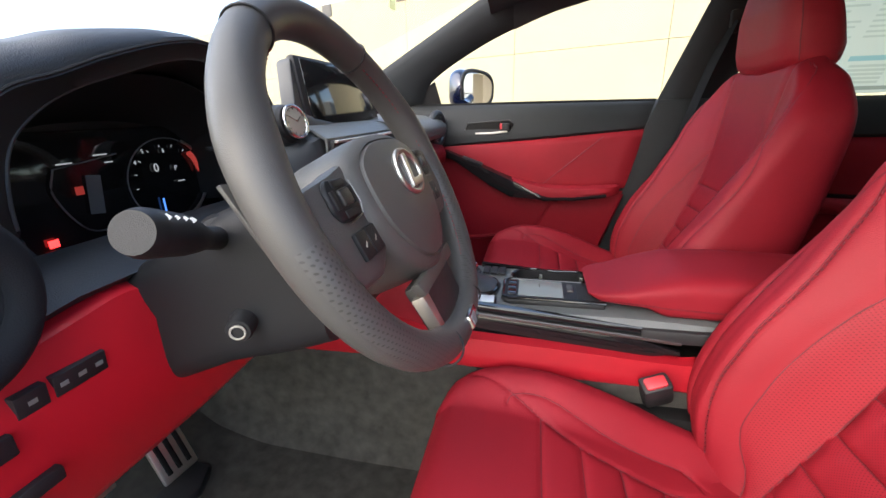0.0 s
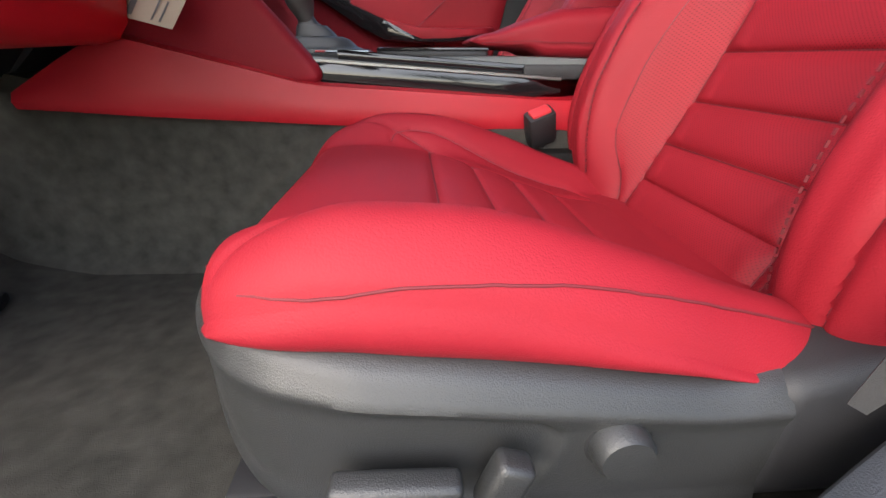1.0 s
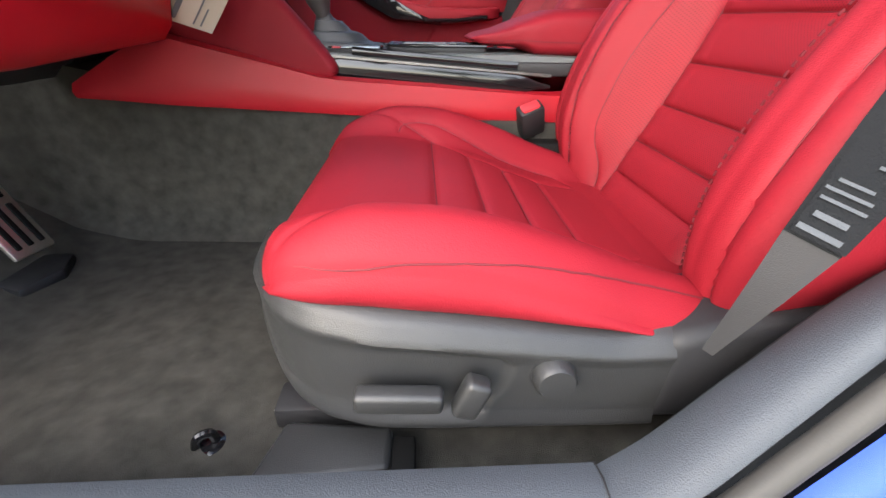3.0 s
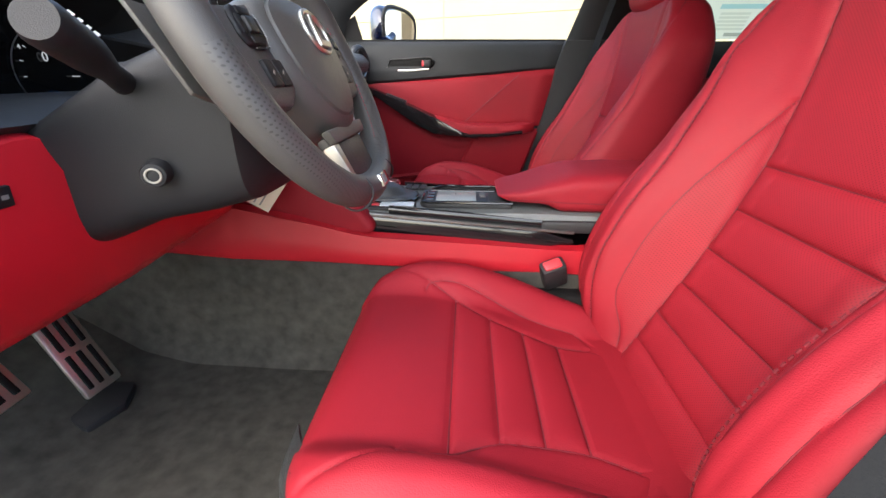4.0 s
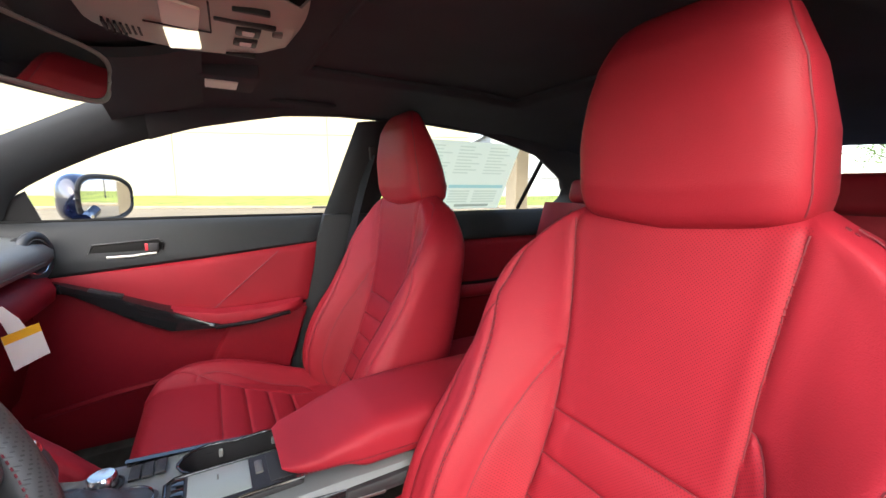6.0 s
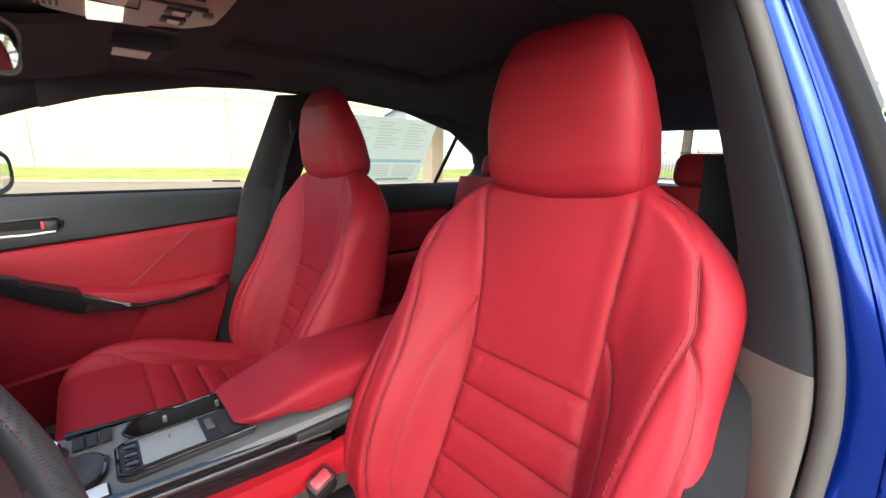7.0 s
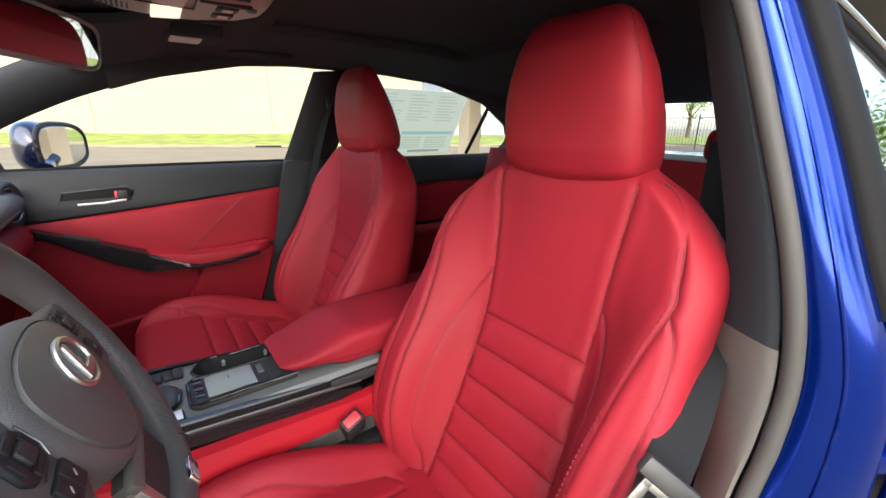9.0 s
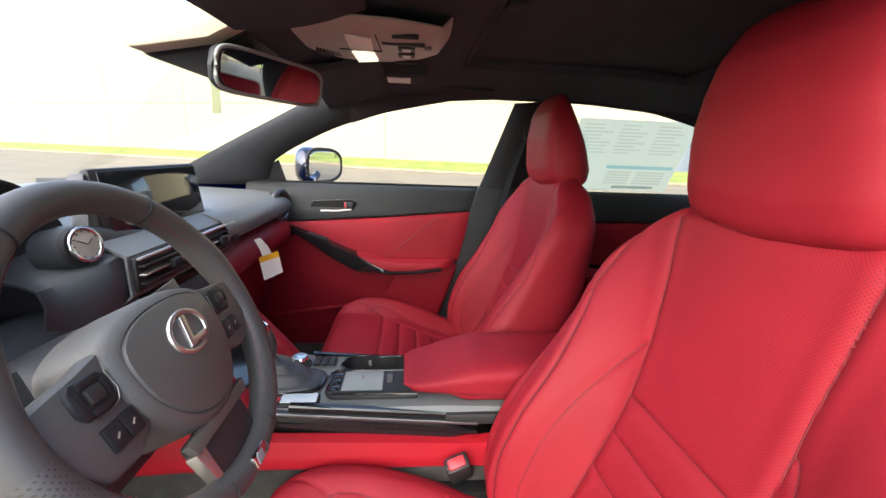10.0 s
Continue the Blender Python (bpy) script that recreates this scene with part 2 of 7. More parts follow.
def sheet(rows, closed_u=False, closed_v=False, cap=False):
    """Quad surface through rows of points. cap closes the first and last row of a tube."""
    bm = bmesh.new()
    vs = [[bm.verts.new(p) for p in r] for r in rows]
    nu, nv = len(rows[0]), len(rows)
    for j in range(nv if closed_v else nv - 1):
        for i in range(nu if closed_u else nu - 1):
            q = [vs[j][i], vs[j][(i + 1) % nu], vs[(j + 1) % nv][(i + 1) % nu], vs[(j + 1) % nv][i]]
            if len({v.index if v.index >= 0 else id(v) for v in q}) == 4:
                bm.faces.new(q)
    if cap:
        bm.faces.new(vs[0])
        bm.faces.new(list(reversed(vs[-1])))
    return bm


def thick(bm, d):
    """Gives an open surface a thickness."""
    bmesh.ops.recalc_face_normals(bm, faces=bm.faces)
    bmesh.ops.solidify(bm, geom=bm.faces[:], thickness=d)
    return bm


def prism(poly, axis, a, b, bevel=0.0, seg=2):
    """Extrudes a 2D outline (in the two other axes, in order) from a to b along axis."""
    bm = bmesh.new()
    def P(u, v, w):
        return {"x": (w, u, v), "y": (u, w, v), "z": (u, v, w)}[axis]
    lo = [bm.verts.new(P(u, v, a)) for u, v in poly]
    hi = [bm.verts.new(P(u, v, b)) for u, v in poly]
    bm.faces.new(lo)
    bm.faces.new(list(reversed(hi)))
    n = len(poly)
    for i in range(n):
        bm.faces.new((lo[i], lo[(i + 1) % n], hi[(i + 1) % n], hi[i]))
    bmesh.ops.recalc_face_normals(bm, faces=bm.faces)
    if bevel > 0:
        es = [e for e in bm.edges if len(e.link_faces) == 2 and e.calc_face_angle(0) > 0.5]
        bmesh.ops.bevel(bm, geom=es, offset=bevel, segments=seg, affect="EDGES", profile=0.5)
    return bm


def smooth_line(pts, n=8, closed=False):
    """Catmull-Rom through points."""
    P = [Vector(p) for p in pts]
    out = []
    m = len(P)
    for i in range(m if closed else m - 1):
        p1, p2 = P[i], P[(i + 1) % m]
        p0 = P[i - 1] if (closed or i > 0) else p1 * 2 - p2
        p3 = P[(i + 2) % m] if (closed or i + 2 < m) else p2 * 2 - p1
        for k in range(n):
            t = k / n
            out.append(0.5 * (2 * p1 + (p2 - p0) * t + (2 * p0 - 5 * p1 + 4 * p2 - p3) * t * t + (3 * p1 - p0 - 3 * p2 + p3) * t ** 3))
    if not closed:
        out.append(P[-1])
    return out


def tube(pts, r, seg=8, closed=False, flat=1.0, up=(0, 0, 1)):
    """Round (or flattened) bar along a line; r may be a list."""
    pts = [Vector(p) for p in pts]
    n = len(pts)
    rows = []
    for i, p in enumerate(pts):
        a = pts[(i - 1) % n] if (closed or i > 0) else p
        b = pts[(i + 1) % n] if (closed or i < n - 1) else p
        d = (b - a).normalized()
        s = d.cross(Vector(up))
        if s.length < 1e-4:
            s = d.cross(Vector((1, 0, 0)))
        s.normalize()
        u = s.cross(d)
        rr = r[i] if isinstance(r, (list, tuple)) else r
        rows.append([p + s * rr * math.cos(2 * math.pi * k / seg) + u * rr * flat * math.sin(2 * math.pi * k / seg) for k in range(seg)])
    return sheet(rows, closed_u=True, closed_v=closed, cap=not closed)


def lathe(profile, seg=32, m=None):
    """Turns (radius, height) pairs round z."""
    rows = [[(r * math.cos(2 * math.pi * k / seg), r * math.sin(2 * math.pi * k / seg), h) for k in range(seg)] for r, h in profile]
    bm = sheet(rows, closed_u=True, cap=True)
    return moved(bm, m) if m is not None else bm


def interp(x, xs, ys):
    return float(np.interp(x, xs, ys))


def smooth_interp(xs, ys, n=200):
    """A smoothed lookup through (xs, ys)."""
    X = np.linspace(xs[0], xs[-1], n)
    Y = np.interp(X, xs, ys)
    k = max(3, n // 14) | 1
    Yp = np.pad(Y, k // 2, mode="edge")
    # keep the slope at the ends
    h = k // 2
    Yp[:h] = 2 * Y[0] - Y[1:h + 1][::-1]
    Yp[-h:] = 2 * Y[-1] - Y[-h - 1:-1][::-1]
    Y = np.convolve(Yp, np.ones(k) / k, "valid")
    return lambda x: np.interp(x, X, Y)


def seam_dist(a, b, lines):
    """Distance of points (a, b) from a set of polylines."""
    d = np.full(a.shape, 9.0)
    for ln in lines:
        for (x0, y0), (x1, y1) in zip(ln, ln[1:]):
            vx, vy = x1 - x0, y1 - y0
            t = np.clip(((a - x0) * vx + (b - y0) * vy) / (vx * vx + vy * vy + 1e-12), 0, 1)
            d = np.minimum(d, np.hypot(a - x0 - t * vx, b - y0 - t * vy))
    return d


def flat2(pts, n=6):
    return [(p.x, p.y) for p in smooth_line([(a, b, 0) for a, b in pts], n)]


def smoothstep(a, b, x):
    t = np.clip((x - a) / (b - a), 0, 1)
    return t * t * (3 - 2 * t)


# ---- seats ----
# Shapes are given for a seat whose middle lies at y = 0; forward is -x.
BACK_Z = [0.42, 0.46, 0.52, 0.60, 0.68, 0.765, 0.85, 0.94, 1.02, 1.05]
BACK_X = [0.405, 0.428, 0.455, 0.492, 0.522, 0.549, 0.568, 0.581, 0.590, 0.593]
back_x = smooth_interp(BACK_Z, BACK_X)
back_w = smooth_interp([0.42, 0.47, 0.53, 0.60, 0.68, 0.76, 0.83, 0.89, 0.925, 0.96, 1.0, 1.03, 1.05],
                       [0.20, 0.235, 0.260, 0.272, 0.270, 0.258, 0.250, 0.252, 0.250, 0.232, 0.190, 0.153, 0.128])
back_b = smooth_interp([0.42, 0.46, 0.50, 0.55, 0.6, 0.66, 0.7, 0.75, 0.8, 0.9, 0.97, 1.05], [0.018, 0.042, 0.072, 0.100, 0.114, 0.115, 0.108, 0.092, 0.077, 0.044, 0.018, 0.003])
back_t = smooth_interp([0.42, 0.6, 0.8, 0.95, 1.05], [0.12, 0.135, 0.125, 0.105, 0.085])


back_peak = smooth_interp([0.42, 0.55, 0.65, 0.72, 0.80, 0.88, 0.95, 1.05], [0.180, 0.184, 0.186, 0.190, 0.200, 0.215, 0.221, 0.228])


def relax(pts):
    """Evens out a line of points."""
    out = []
    for i in range(len(pts)):
        a, b = max(0, i - 2), min(len(pts), i + 3)
        out.append(sum(pts[a:b], Vector()) / (b - a))
    out[0], out[-1] = pts[0], pts[-1]
    return out


def seat_back_mesh():
    nz, nf, nb = 190, 150, 40
    zz = np.linspace(0.42, 1.05, nz)
    s = np.linspace(-1, 1, nf)
    s = np.sign(s) * (1 - (1 - np.abs(s)) ** 1.15)
    Z, S = np.meshgrid(zz, s, indexing="ij")
    Wd, B, X0 = back_w(Z), back_b(Z), back_x(Z)
    Y = S * Wd
    A = np.abs(S)
    peak = back_peak(Z)
    r = (np.abs(Y) - 0.117) / (peak - 0.117)
    g = 0.45 * smoothstep(0.0, 1.0, r) + 0.55 * np.clip(r, 0, 1) - 0.04 * smoothstep(peak + 0.004, Wd * 0.98, np.abs(Y)) * smoothstep(0.96, 0.90, Z)
    edge = np.clip((A - 0.895) / 0.105, 0, 1)
    X = X0 - B * g + 0.034 * (1 - np.sqrt(np.clip(1 - edge ** 2, 0, 1)))
    # panels and seams
    ay = np.abs(Y)
    lineA = flat2([(0.128, 1.05), (0.120, 0.97), (0.113, 0.90), (0.110, 0.83), (0.108, 0.765), (0.112, 0.68), (0.116, 0.59), (0.117, 0.50), (0.117, 0.44)])
    lineB = flat2([(0.111, 0.845), (0.120, 0.837), (0.134, 0.807), (0.146, 0.766), (0.153, 0.72), (0.156, 0.675), (0.157, 0.586), (0.153, 0.53), (0.142, 0.49), (0.130, 0.45)])
    lineC = flat2([(0.150, 1.030), (0.170, 1.015), (0.196, 0.985), (0.207, 0.955), (0.214, 0.925), (0.219, 0.905), (0.214, 0.882), (0.204, 0.845), (0.196, 0.80), (0.189, 0.75), (0.186, 0.70), (0.183, 0.64), (0.180, 0.57), (0.176, 0.48)])
    lineD = flat2([(0.217, 0.890), (0.230, 0.868), (0.239, 0.822), (0.237, 0.78), (0.234, 0.74), (0.230, 0.70), (0.229, 0.64), (0.226, 0.56), (0.215, 0.47)])
    wA = lambda z: np.interp(z, [p[1] for p in lineA[::-1]], [p[0] for p in lineA[::-1]])
    inA = ay < wA(Z)
    ribs = [0.763, 0.703, 0.643, 0.586, 0.534, 0.485]
    drop = seam_dist(ay, Z, [lineA, lineB, lineC, lineD])
    rib_d = np.full(Z.shape, 9.0)
    for r in ribs:
        rib_d = np.minimum(rib_d, np.where(ay < wA(np.full(Z.shape, r)) + 0.002, np.abs(Z - r), 9))
    d = np.minimum(drop, rib_d)
    groove = 0.0030 * np.exp(-(d / 0.0026) ** 2) + 0.0014 * np.exp(-(d / 0.008) ** 2)
    # puffed ribs and the raised strip beside them
    puff = np.zeros_like(Z)
    for r0, r1 in zip(ribs, ribs[1:] + [0.44]):
        u = np.clip((Z - r1) / (r0 - r1), 0, 1)
        puff = np.maximum(puff, np.where((Z <= r0) & (Z > r1), np.sin(np.pi * u) ** 0.7, 0))
    X += groove - 0.0042 * puff * inA * smoothstep(0, 0.02, wA(Z) - ay)
    X -= 0.0015 * np.exp(-((d - 0.012) / 0.012) ** 2) * (drop < 0.03)
    top = smoothstep(1.02, 1.05, Z)
    X += 0.028 * top ** 2
    def on(ay_, z_, sg):
        j = int(np.argmin(np.abs(zz - z_)))
        i = int(np.argmin(np.abs(Y[j] - sg * ay_)))
        return Vector((X[j, i], Y[j, i], z_))
    seams = []
    for sg in (-1, 1):
        for ln in (lineA, lineB, lineC, lineD):
            seams.append(relax([on(a, z, sg) for a, z in ln if z < 1.03]))
    for r in ribs[:-1]:
        w = float(wA(r))
        seams.append(relax([on(abs(a), r, 1 if a >= 0 else -1) for a in np.linspace(-w, w, 24)]))
    rows = []
    for j in range(nz):
        fr = [(X[j, i], Y[j, i], Z[j, i]) for i in range(nf)]
        w, xb = Wd[j, 0], back_x(zz[j]) + back_t(zz[j])
        x_e = X[j, -1]
        bk = []
        for k in range(nb):
            a = math.pi * (k + 1) / (nb + 1)
            c = math.cos(a)
            yy = w * math.copysign(abs(c) ** 0.45, c) * 0.985
            xx = x_e + (xb - x_e) * math.sin(a) ** 0.55
            bk.append((xx - 0.015 * smoothstep(1.0, 1.05, zz[j]), yy, zz[j]))
        rows.append(fr + bk)
    # rounded crown
    for j in range(nz):
        t = (zz[j] - 1.000) / 0.05
        if t <= 0:
            continue
        f = 0.30 + 0.70 * math.sqrt(max(0.0, 1 - t * t))
        cx = back_x(zz[j]) + 0.045
        rows[j] = [(cx + (p[0] - cx) * f, p[1] * (0.72 + 0.28 * f), p[2]) for p in rows[j]]
    return sheet(rows, closed_u=True, cap=True), seams


CUSH_X = [-0.012, 0.0, 0.015, 0.045, 0.10, 0.15, 0.20, 0.26, 0.32, 0.40, 0.47]
cush_z = smooth_interp(CUSH_X, [0.500, 0.521, 0.529, 0.532, 0.530, 0.521, 0.510, 0.490, 0.470, 0.452, 0.446])
cush_b = smooth_interp([-0.018, 0.02, 0.08, 0.16, 0.28, 0.38, 0.47], [0.003, 0.014, 0.034, 0.044, 0.042, 0.030, 0.012])
cush_w = smooth_interp([-0.012, 0.0, 0.015, 0.05, 0.12, 0.25, 0.36, 0.44, 0.47], [0.180, 0.207, 0.223, 0.237, 0.243, 0.244, 0.238, 0.222, 0.205])


side_seam = smooth_interp([-0.018, 0.0, 0.05, 0.12, 0.20, 0.28, 0.40, 0.47], [0.516, 0.523, 0.532, 0.539, 0.535, 0.515, 0.474, 0.456])


def cushion_mesh():
    nx, nf = 170, 140
    xx = np.linspace(-0.012, 0.505, nx)
    s = np.linspace(-1, 1, nf)
    s = np.sign(s) * (1 - (1 - np.abs(s)) ** 1.2)
    Xg, S = np.meshgrid(xx, s, indexing="ij")
    Wd = cush_w(Xg)
    Y = S * Wd
    A = np.abs(S)
    ay = np.abs(Y)
    ins = 0.150 / Wd
    g = smoothstep(ins * 0.95, 0.82, A) - 0.25 * smoothstep(0.84, 1.0, A)
    edge = np.clip((A - 0.86) / 0.14, 0, 1)
    Z = cush_z(Xg) + cush_b(Xg) * g - 0.028 * (1 - np.sqrt(np.clip(1 - edge ** 2, 0, 1)))
    lineB = flat2([(0.098, 0.160), (0.104, 0.170), (0.138, 0.176), (0.184, 0.170), (0.248, 0.157), (0.310, 0.153), (0.352, 0.150), (0.372, 0.128), (0.380, 0.114)])
    lineA = flat2([(0.152, 0.152), (0.205, 0.122), (0.26, 0.110), (0.318, 0.102), (0.377, 0.112), (0.44, 0.108)])
    ribs = [0.149, 0.204, 0.258, 0.313]
    wA = lambda x: np.interp(x, [0.152, 0.205, 0.26, 0.318, 0.377], [0.152, 0.122, 0.110, 0.102, 0.112])
    d = seam_dist(Xg, ay, [lineA, lineB])
    lineF = flat2([(0.004, 0.214), (0.050, 0.196), (0.100, 0.174), (0.152, 0.152)])
    d = np.minimum(d, seam_dist(Xg, ay, [lineF]))
    rd = np.full(Xg.shape, 9.0)
    for r in ribs:
        rd = np.minimum(rd, np.where(ay < wA(np.full(Xg.shape, r)) + 0.002, np.abs(Xg - r), 9))
    dd = np.minimum(d, rd)
    Z -= 0.0030 * np.exp(-(dd / 0.0026) ** 2) + 0.0014 * np.exp(-(dd / 0.008) ** 2)
    for r0, r1 in zip(ribs, ribs[1:]):
        u = np.clip((Xg - r0) / (r1 - r0), 0, 1)
        Z += 0.0036 * np.where((Xg > r0) & (Xg < r1) & (ay < wA(Xg)), np.sin(np.pi * u) ** 0.7, 0) * smoothstep(0, 0.02, wA(Xg) - ay)
    def on(x_, ay_, sg):
        j = int(np.argmin(np.abs(xx - x_)))
        i = int(np.argmin(np.abs(Y[j] - sg * ay_)))
        return Vector((x_, Y[j, i], Z[j, i]))
    seams = []
    for sg in (-1, 1):
        for ln in (lineA, lineB, lineF):
            seams.append(relax([on(x, a, sg) for x, a in ln]))
    for r in ribs:
        w = float(wA(r))
        seams.append(relax([on(r, abs(a), 1 if a >= 0 else -1) for a in np.linspace(-w, w, 24)]))
    rows, edge_line = [], []
    for j in range(nx):
        x = xx[j]
        zb = interp(x, [-0.018, 0.0, 0.1, 0.3, 0.47], [0.488, 0.488, 0.482, 0.462, 0.448])
        zs = float(side_seam(x))
        up = [(x, Y[j, i], Z[j, i]) for i in range(nf)]
        w, ze = Wd[j, 0], Z[j, -1]
        side = []
        for k in range(1, 30):
            u = k / 29
            z = ze + (zb - ze) * u
            o = w + 0.006 * math.sin(math.pi * min(1, u * 1.05)) - 0.022 * u ** 3
            o -= 0.0065 * math.exp(-((z - zs) / 0.0035) ** 2)
            o += 0.003 * float(z > zs)
            side.append((o, z))
        if 0.0 < x < 0.45:
            outline = [(Y[j, i], Z[j, i]) for i in range(nf) if Y[j, i] > 0.55 * w] + side
            top = max(range(len(outline)), key=lambda q: outline[q][1])
            k = next((q for q in range(top, len(outline)) if outline[q][1] <= zs), len(outline) - 1)
            edge_line.append((x, outline[k][0] + 0.0003, outline[k][1] + 0.0003))
        loop = up + [(x, o, z) for o, z in side] + [(x, -o, z) for o, z in reversed(side)]
        rows.append(loop)
    for sg in (-1, 1):
        seams.append(relax([Vector((x, sg * o, z)) for x, o, z in edge_line[::3]]))
    return sheet(rows, closed_u=True, cap=True), seams


def headrest_mesh():
    """Upright pad with a flat face, rounded edges and a slight forward lean."""
    nz, nu = 46, 96
    rows = []
    for j in range(nz):
        v = j / (nz - 1)
        zz = 1.024 + 0.226 * v
        e = min(1, min(v, 1 - v) / 0.10)
        rnd = math.sqrt(max(0.0, 1 - (1 - e) ** 2))
        hw = interp(v, [0, 0.15, 0.4, 0.65, 0.85, 0.95, 1], [0.120, 0.126, 0.125, 0.114, 0.096, 0.083, 0.068])
        hw *= 0.86 + 0.14 * rnd
        xf = interp(v, [0, 0.2, 0.5, 0.8, 1], [0.586, 0.573, 0.568, 0.575, 0.596])
        xb = interp(v, [0, 0.2, 0.5, 0.8, 1], [0.692, 0.697, 0.676, 0.646, 0.624])
        cx, hx = (xf + xb) / 2, (xb - xf) / 2 * (0.55 + 0.45 * rnd)
        row = []
        for k in range(nu):
            a = 2 * math.pi * k / nu
            c, sn = math.cos(a), math.sin(a)
            px = cx - hx * math.copysign(abs(c) ** 0.55, c)
            py = hw * math.copysign(abs(sn) ** 0.32, sn)
            if c < 0:
                py *= 1 - 0.22 * abs(c)
            row.append((px, py, zz - (0.012 * (1 - abs(py) / hw) * (1 - v) if v < 0.3 else 0)))
        rows.append(row)
    return sheet(rows, closed_u=True, cap=True)


def stitches(line, step, size, off=(0, 0, 0)):
    """Short threads laid along a line of points."""
    bm = bmesh.new()
    pts = [Vector(p) for p in line]
    acc = 0.0
    for a, b in zip(pts, pts[1:]):
        L = (b - a).length
        if L < 1e-6:
            continue
        d = (b - a) / L
        while acc < L:
            c = a + d * acc + Vector(off)
            q = d.to_track_quat("X", "Z").to_matrix().to_4x4()
            m = Matrix.Translation(c) @ q @ Matrix.Diagonal((size, size * 0.35, size * 0.35, 1))
            bmesh.ops.create_cube(bm, size=1, matrix=m)
            acc += step
        acc -= L
    return bm


def car_seat(cy, label, lift):
    st = thing("bucket_seat", (0.2, cy, 0.31), label, "car seat", "front seats")
    mv = Matrix.Translation((0, cy, 0))
    bmb, seams_b = seat_back_mesh()
    bmc, seams_c = cushion_mesh()
    back = part("backrest", moved(bmb, mv), M_RED, st, "red leather backrest with perforated ribbed insert")
    back.data.materials.append(M_PERF)
    for p in back.data.polygons:
        c = p.center
        lim = interp(c.z, [0.44, 0.49, 0.53, 0.586, 0.675, 0.72, 0.766, 0.807, 0.845, 0.86, 0.97, 1.05], [0.13, 0.142, 0.153, 0.157, 0.156, 0.153, 0.146, 0.134, 0.111, 0.112, 0.12, 0.128])
        if p.normal.x < -0.3 and abs(c.y - cy) < lim and c.z < 1.03:
            p.material_index = 1
    cus = part("cushion", moved(bmc, mv @ Matrix.Translation((0, 0, lift))), M_RED, st, "red leather cushion with ribbed middle")
    hd = part("headrest", moved(headrest_mesh(), mv), M_RED, st, "red leather head restraint")
    for ln in seams_b:
        part("seam", tube([p + Vector((-0.0002, cy, 0)) for p in ln], 0.0009, 6), M_SEAM, back)
    for ln in seams_c:
        part("seam", tube([p + Vector((0, cy, lift + 0.0002)) for p in ln], 0.0009, 6), M_SEAM, cus)
    for sgn in (-1, 1):
        part("stitching", stitches([p + Vector((-0.0018, cy - sgn * 0.006, 0)) for p in seams_b[2 if sgn < 0 else 6]], 0.0075, 0.0045), M_SEAM, back, smooth=False)
        hl = []
        for v in np.linspace(0.06, 0.97, 40):
            hw = interp(v, [0, 0.15, 0.4, 0.65, 0.85, 0.95, 1], [0.120, 0.126, 0.125, 0.114, 0.096, 0.083, 0.068]) * (0.86 + 0.14 * math.sqrt(max(0.0, 1 - (1 - min(1, min(v, 1 - v) / 0.10)) ** 2)))
            xf = interp(v, [0, 0.2, 0.5, 0.8, 1], [0.586, 0.573, 0.568, 0.575, 0.596])
            xb = interp(v, [0, 0.2, 0.5, 0.8, 1], [0.692, 0.697, 0.676, 0.646, 0.624])
            hx = (xb - xf) / 2 * (0.55 + 0.45 * math.sqrt(max(0.0, 1 - (1 - min(1, min(v, 1 - v) / 0.10)) ** 2)))
            sn = 0.90
            py = hw * sn ** 0.32
            px = (xf + xb) / 2 - hx * math.sqrt(1 - sn * sn) ** 0.55
            hl.append(Vector((px - 0.0002, cy + sgn * py, 1.024 + 0.226 * v)))
        part("seam", tube(hl, 0.0010, 6), M_SEAM, hd)
    for sgn in (-1, 1):
        part("headrest_post", tube([(0.632, cy + sgn * 0.055, 0.98), (0.63, cy + sgn * 0.055, 1.06)], 0.006, 10), M_CHROME, st, "chrome post")
    # lower frame under the cushion
    part("seat_frame", moved(box((0.03, -0.20, 0.34), (0.40, 0.20, 0.450 + lift), 0.01), mv), M_BLK, st, "black metal frame")
    for sgn in (-1, 1):
        part("rail", moved(box((-0.02, sgn * 0.19 - 0.02, 0.312), (0.55, sgn * 0.19 + 0.02, 0.345), 0.004), mv), M_BLK, st)
    return st


SEAT_Y = 0.365

# ---- floor and carpet ----
def carpet_mesh():
    ys = [-0.665, -0.66, -0.64, -0.60, -0.40, -0.20, -0.155, -0.135, -0.125]
    rows = []
    for x in np.linspace(-1.0, 1.25, 60):
        base = interp(x, [-1.0, -0.80, -0.62, -0.50, -0.40, 1.25], [0.70, 0.62, 0.42, 0.335, 0.31, 0.31])
        tun = interp(x, [-1.0, -0.4, 0.4, 1.25], [0.75, 0.60, 0.52, 0.50])
        r = [(x, -0.72, 0.385), (x, -0.69, 0.385), (x, -0.672, 0.36)]
        for y in ys[1:7]:
            r.append((x, y, base + 0.012 * noise.noise(Vector((x * 3, y * 3, 0)))))
        r += [(x, -0.130, base + 0.03), (x, -0.118, max(tun, base + 0.05)), (x, 0, tun + 0.01), (x, 0.118, max(tun, base + 0.05)), (x, 0.130, base + 0.03)]
        for y in (0.155, 0.20, 0.40, 0.60, 0.64, 0.66):
            r.append((x, y, base))
        r += [(x, 0.672, 0.36), (x, 0.72, 0.385)]
        rows.append(r)
    return rows


tagged(part("floor", thick(sheet(carpet_mesh()), -0.01), M_CARPET, None), "black carpeted car floor with scuffs and dust", "car floor", kind="structure")

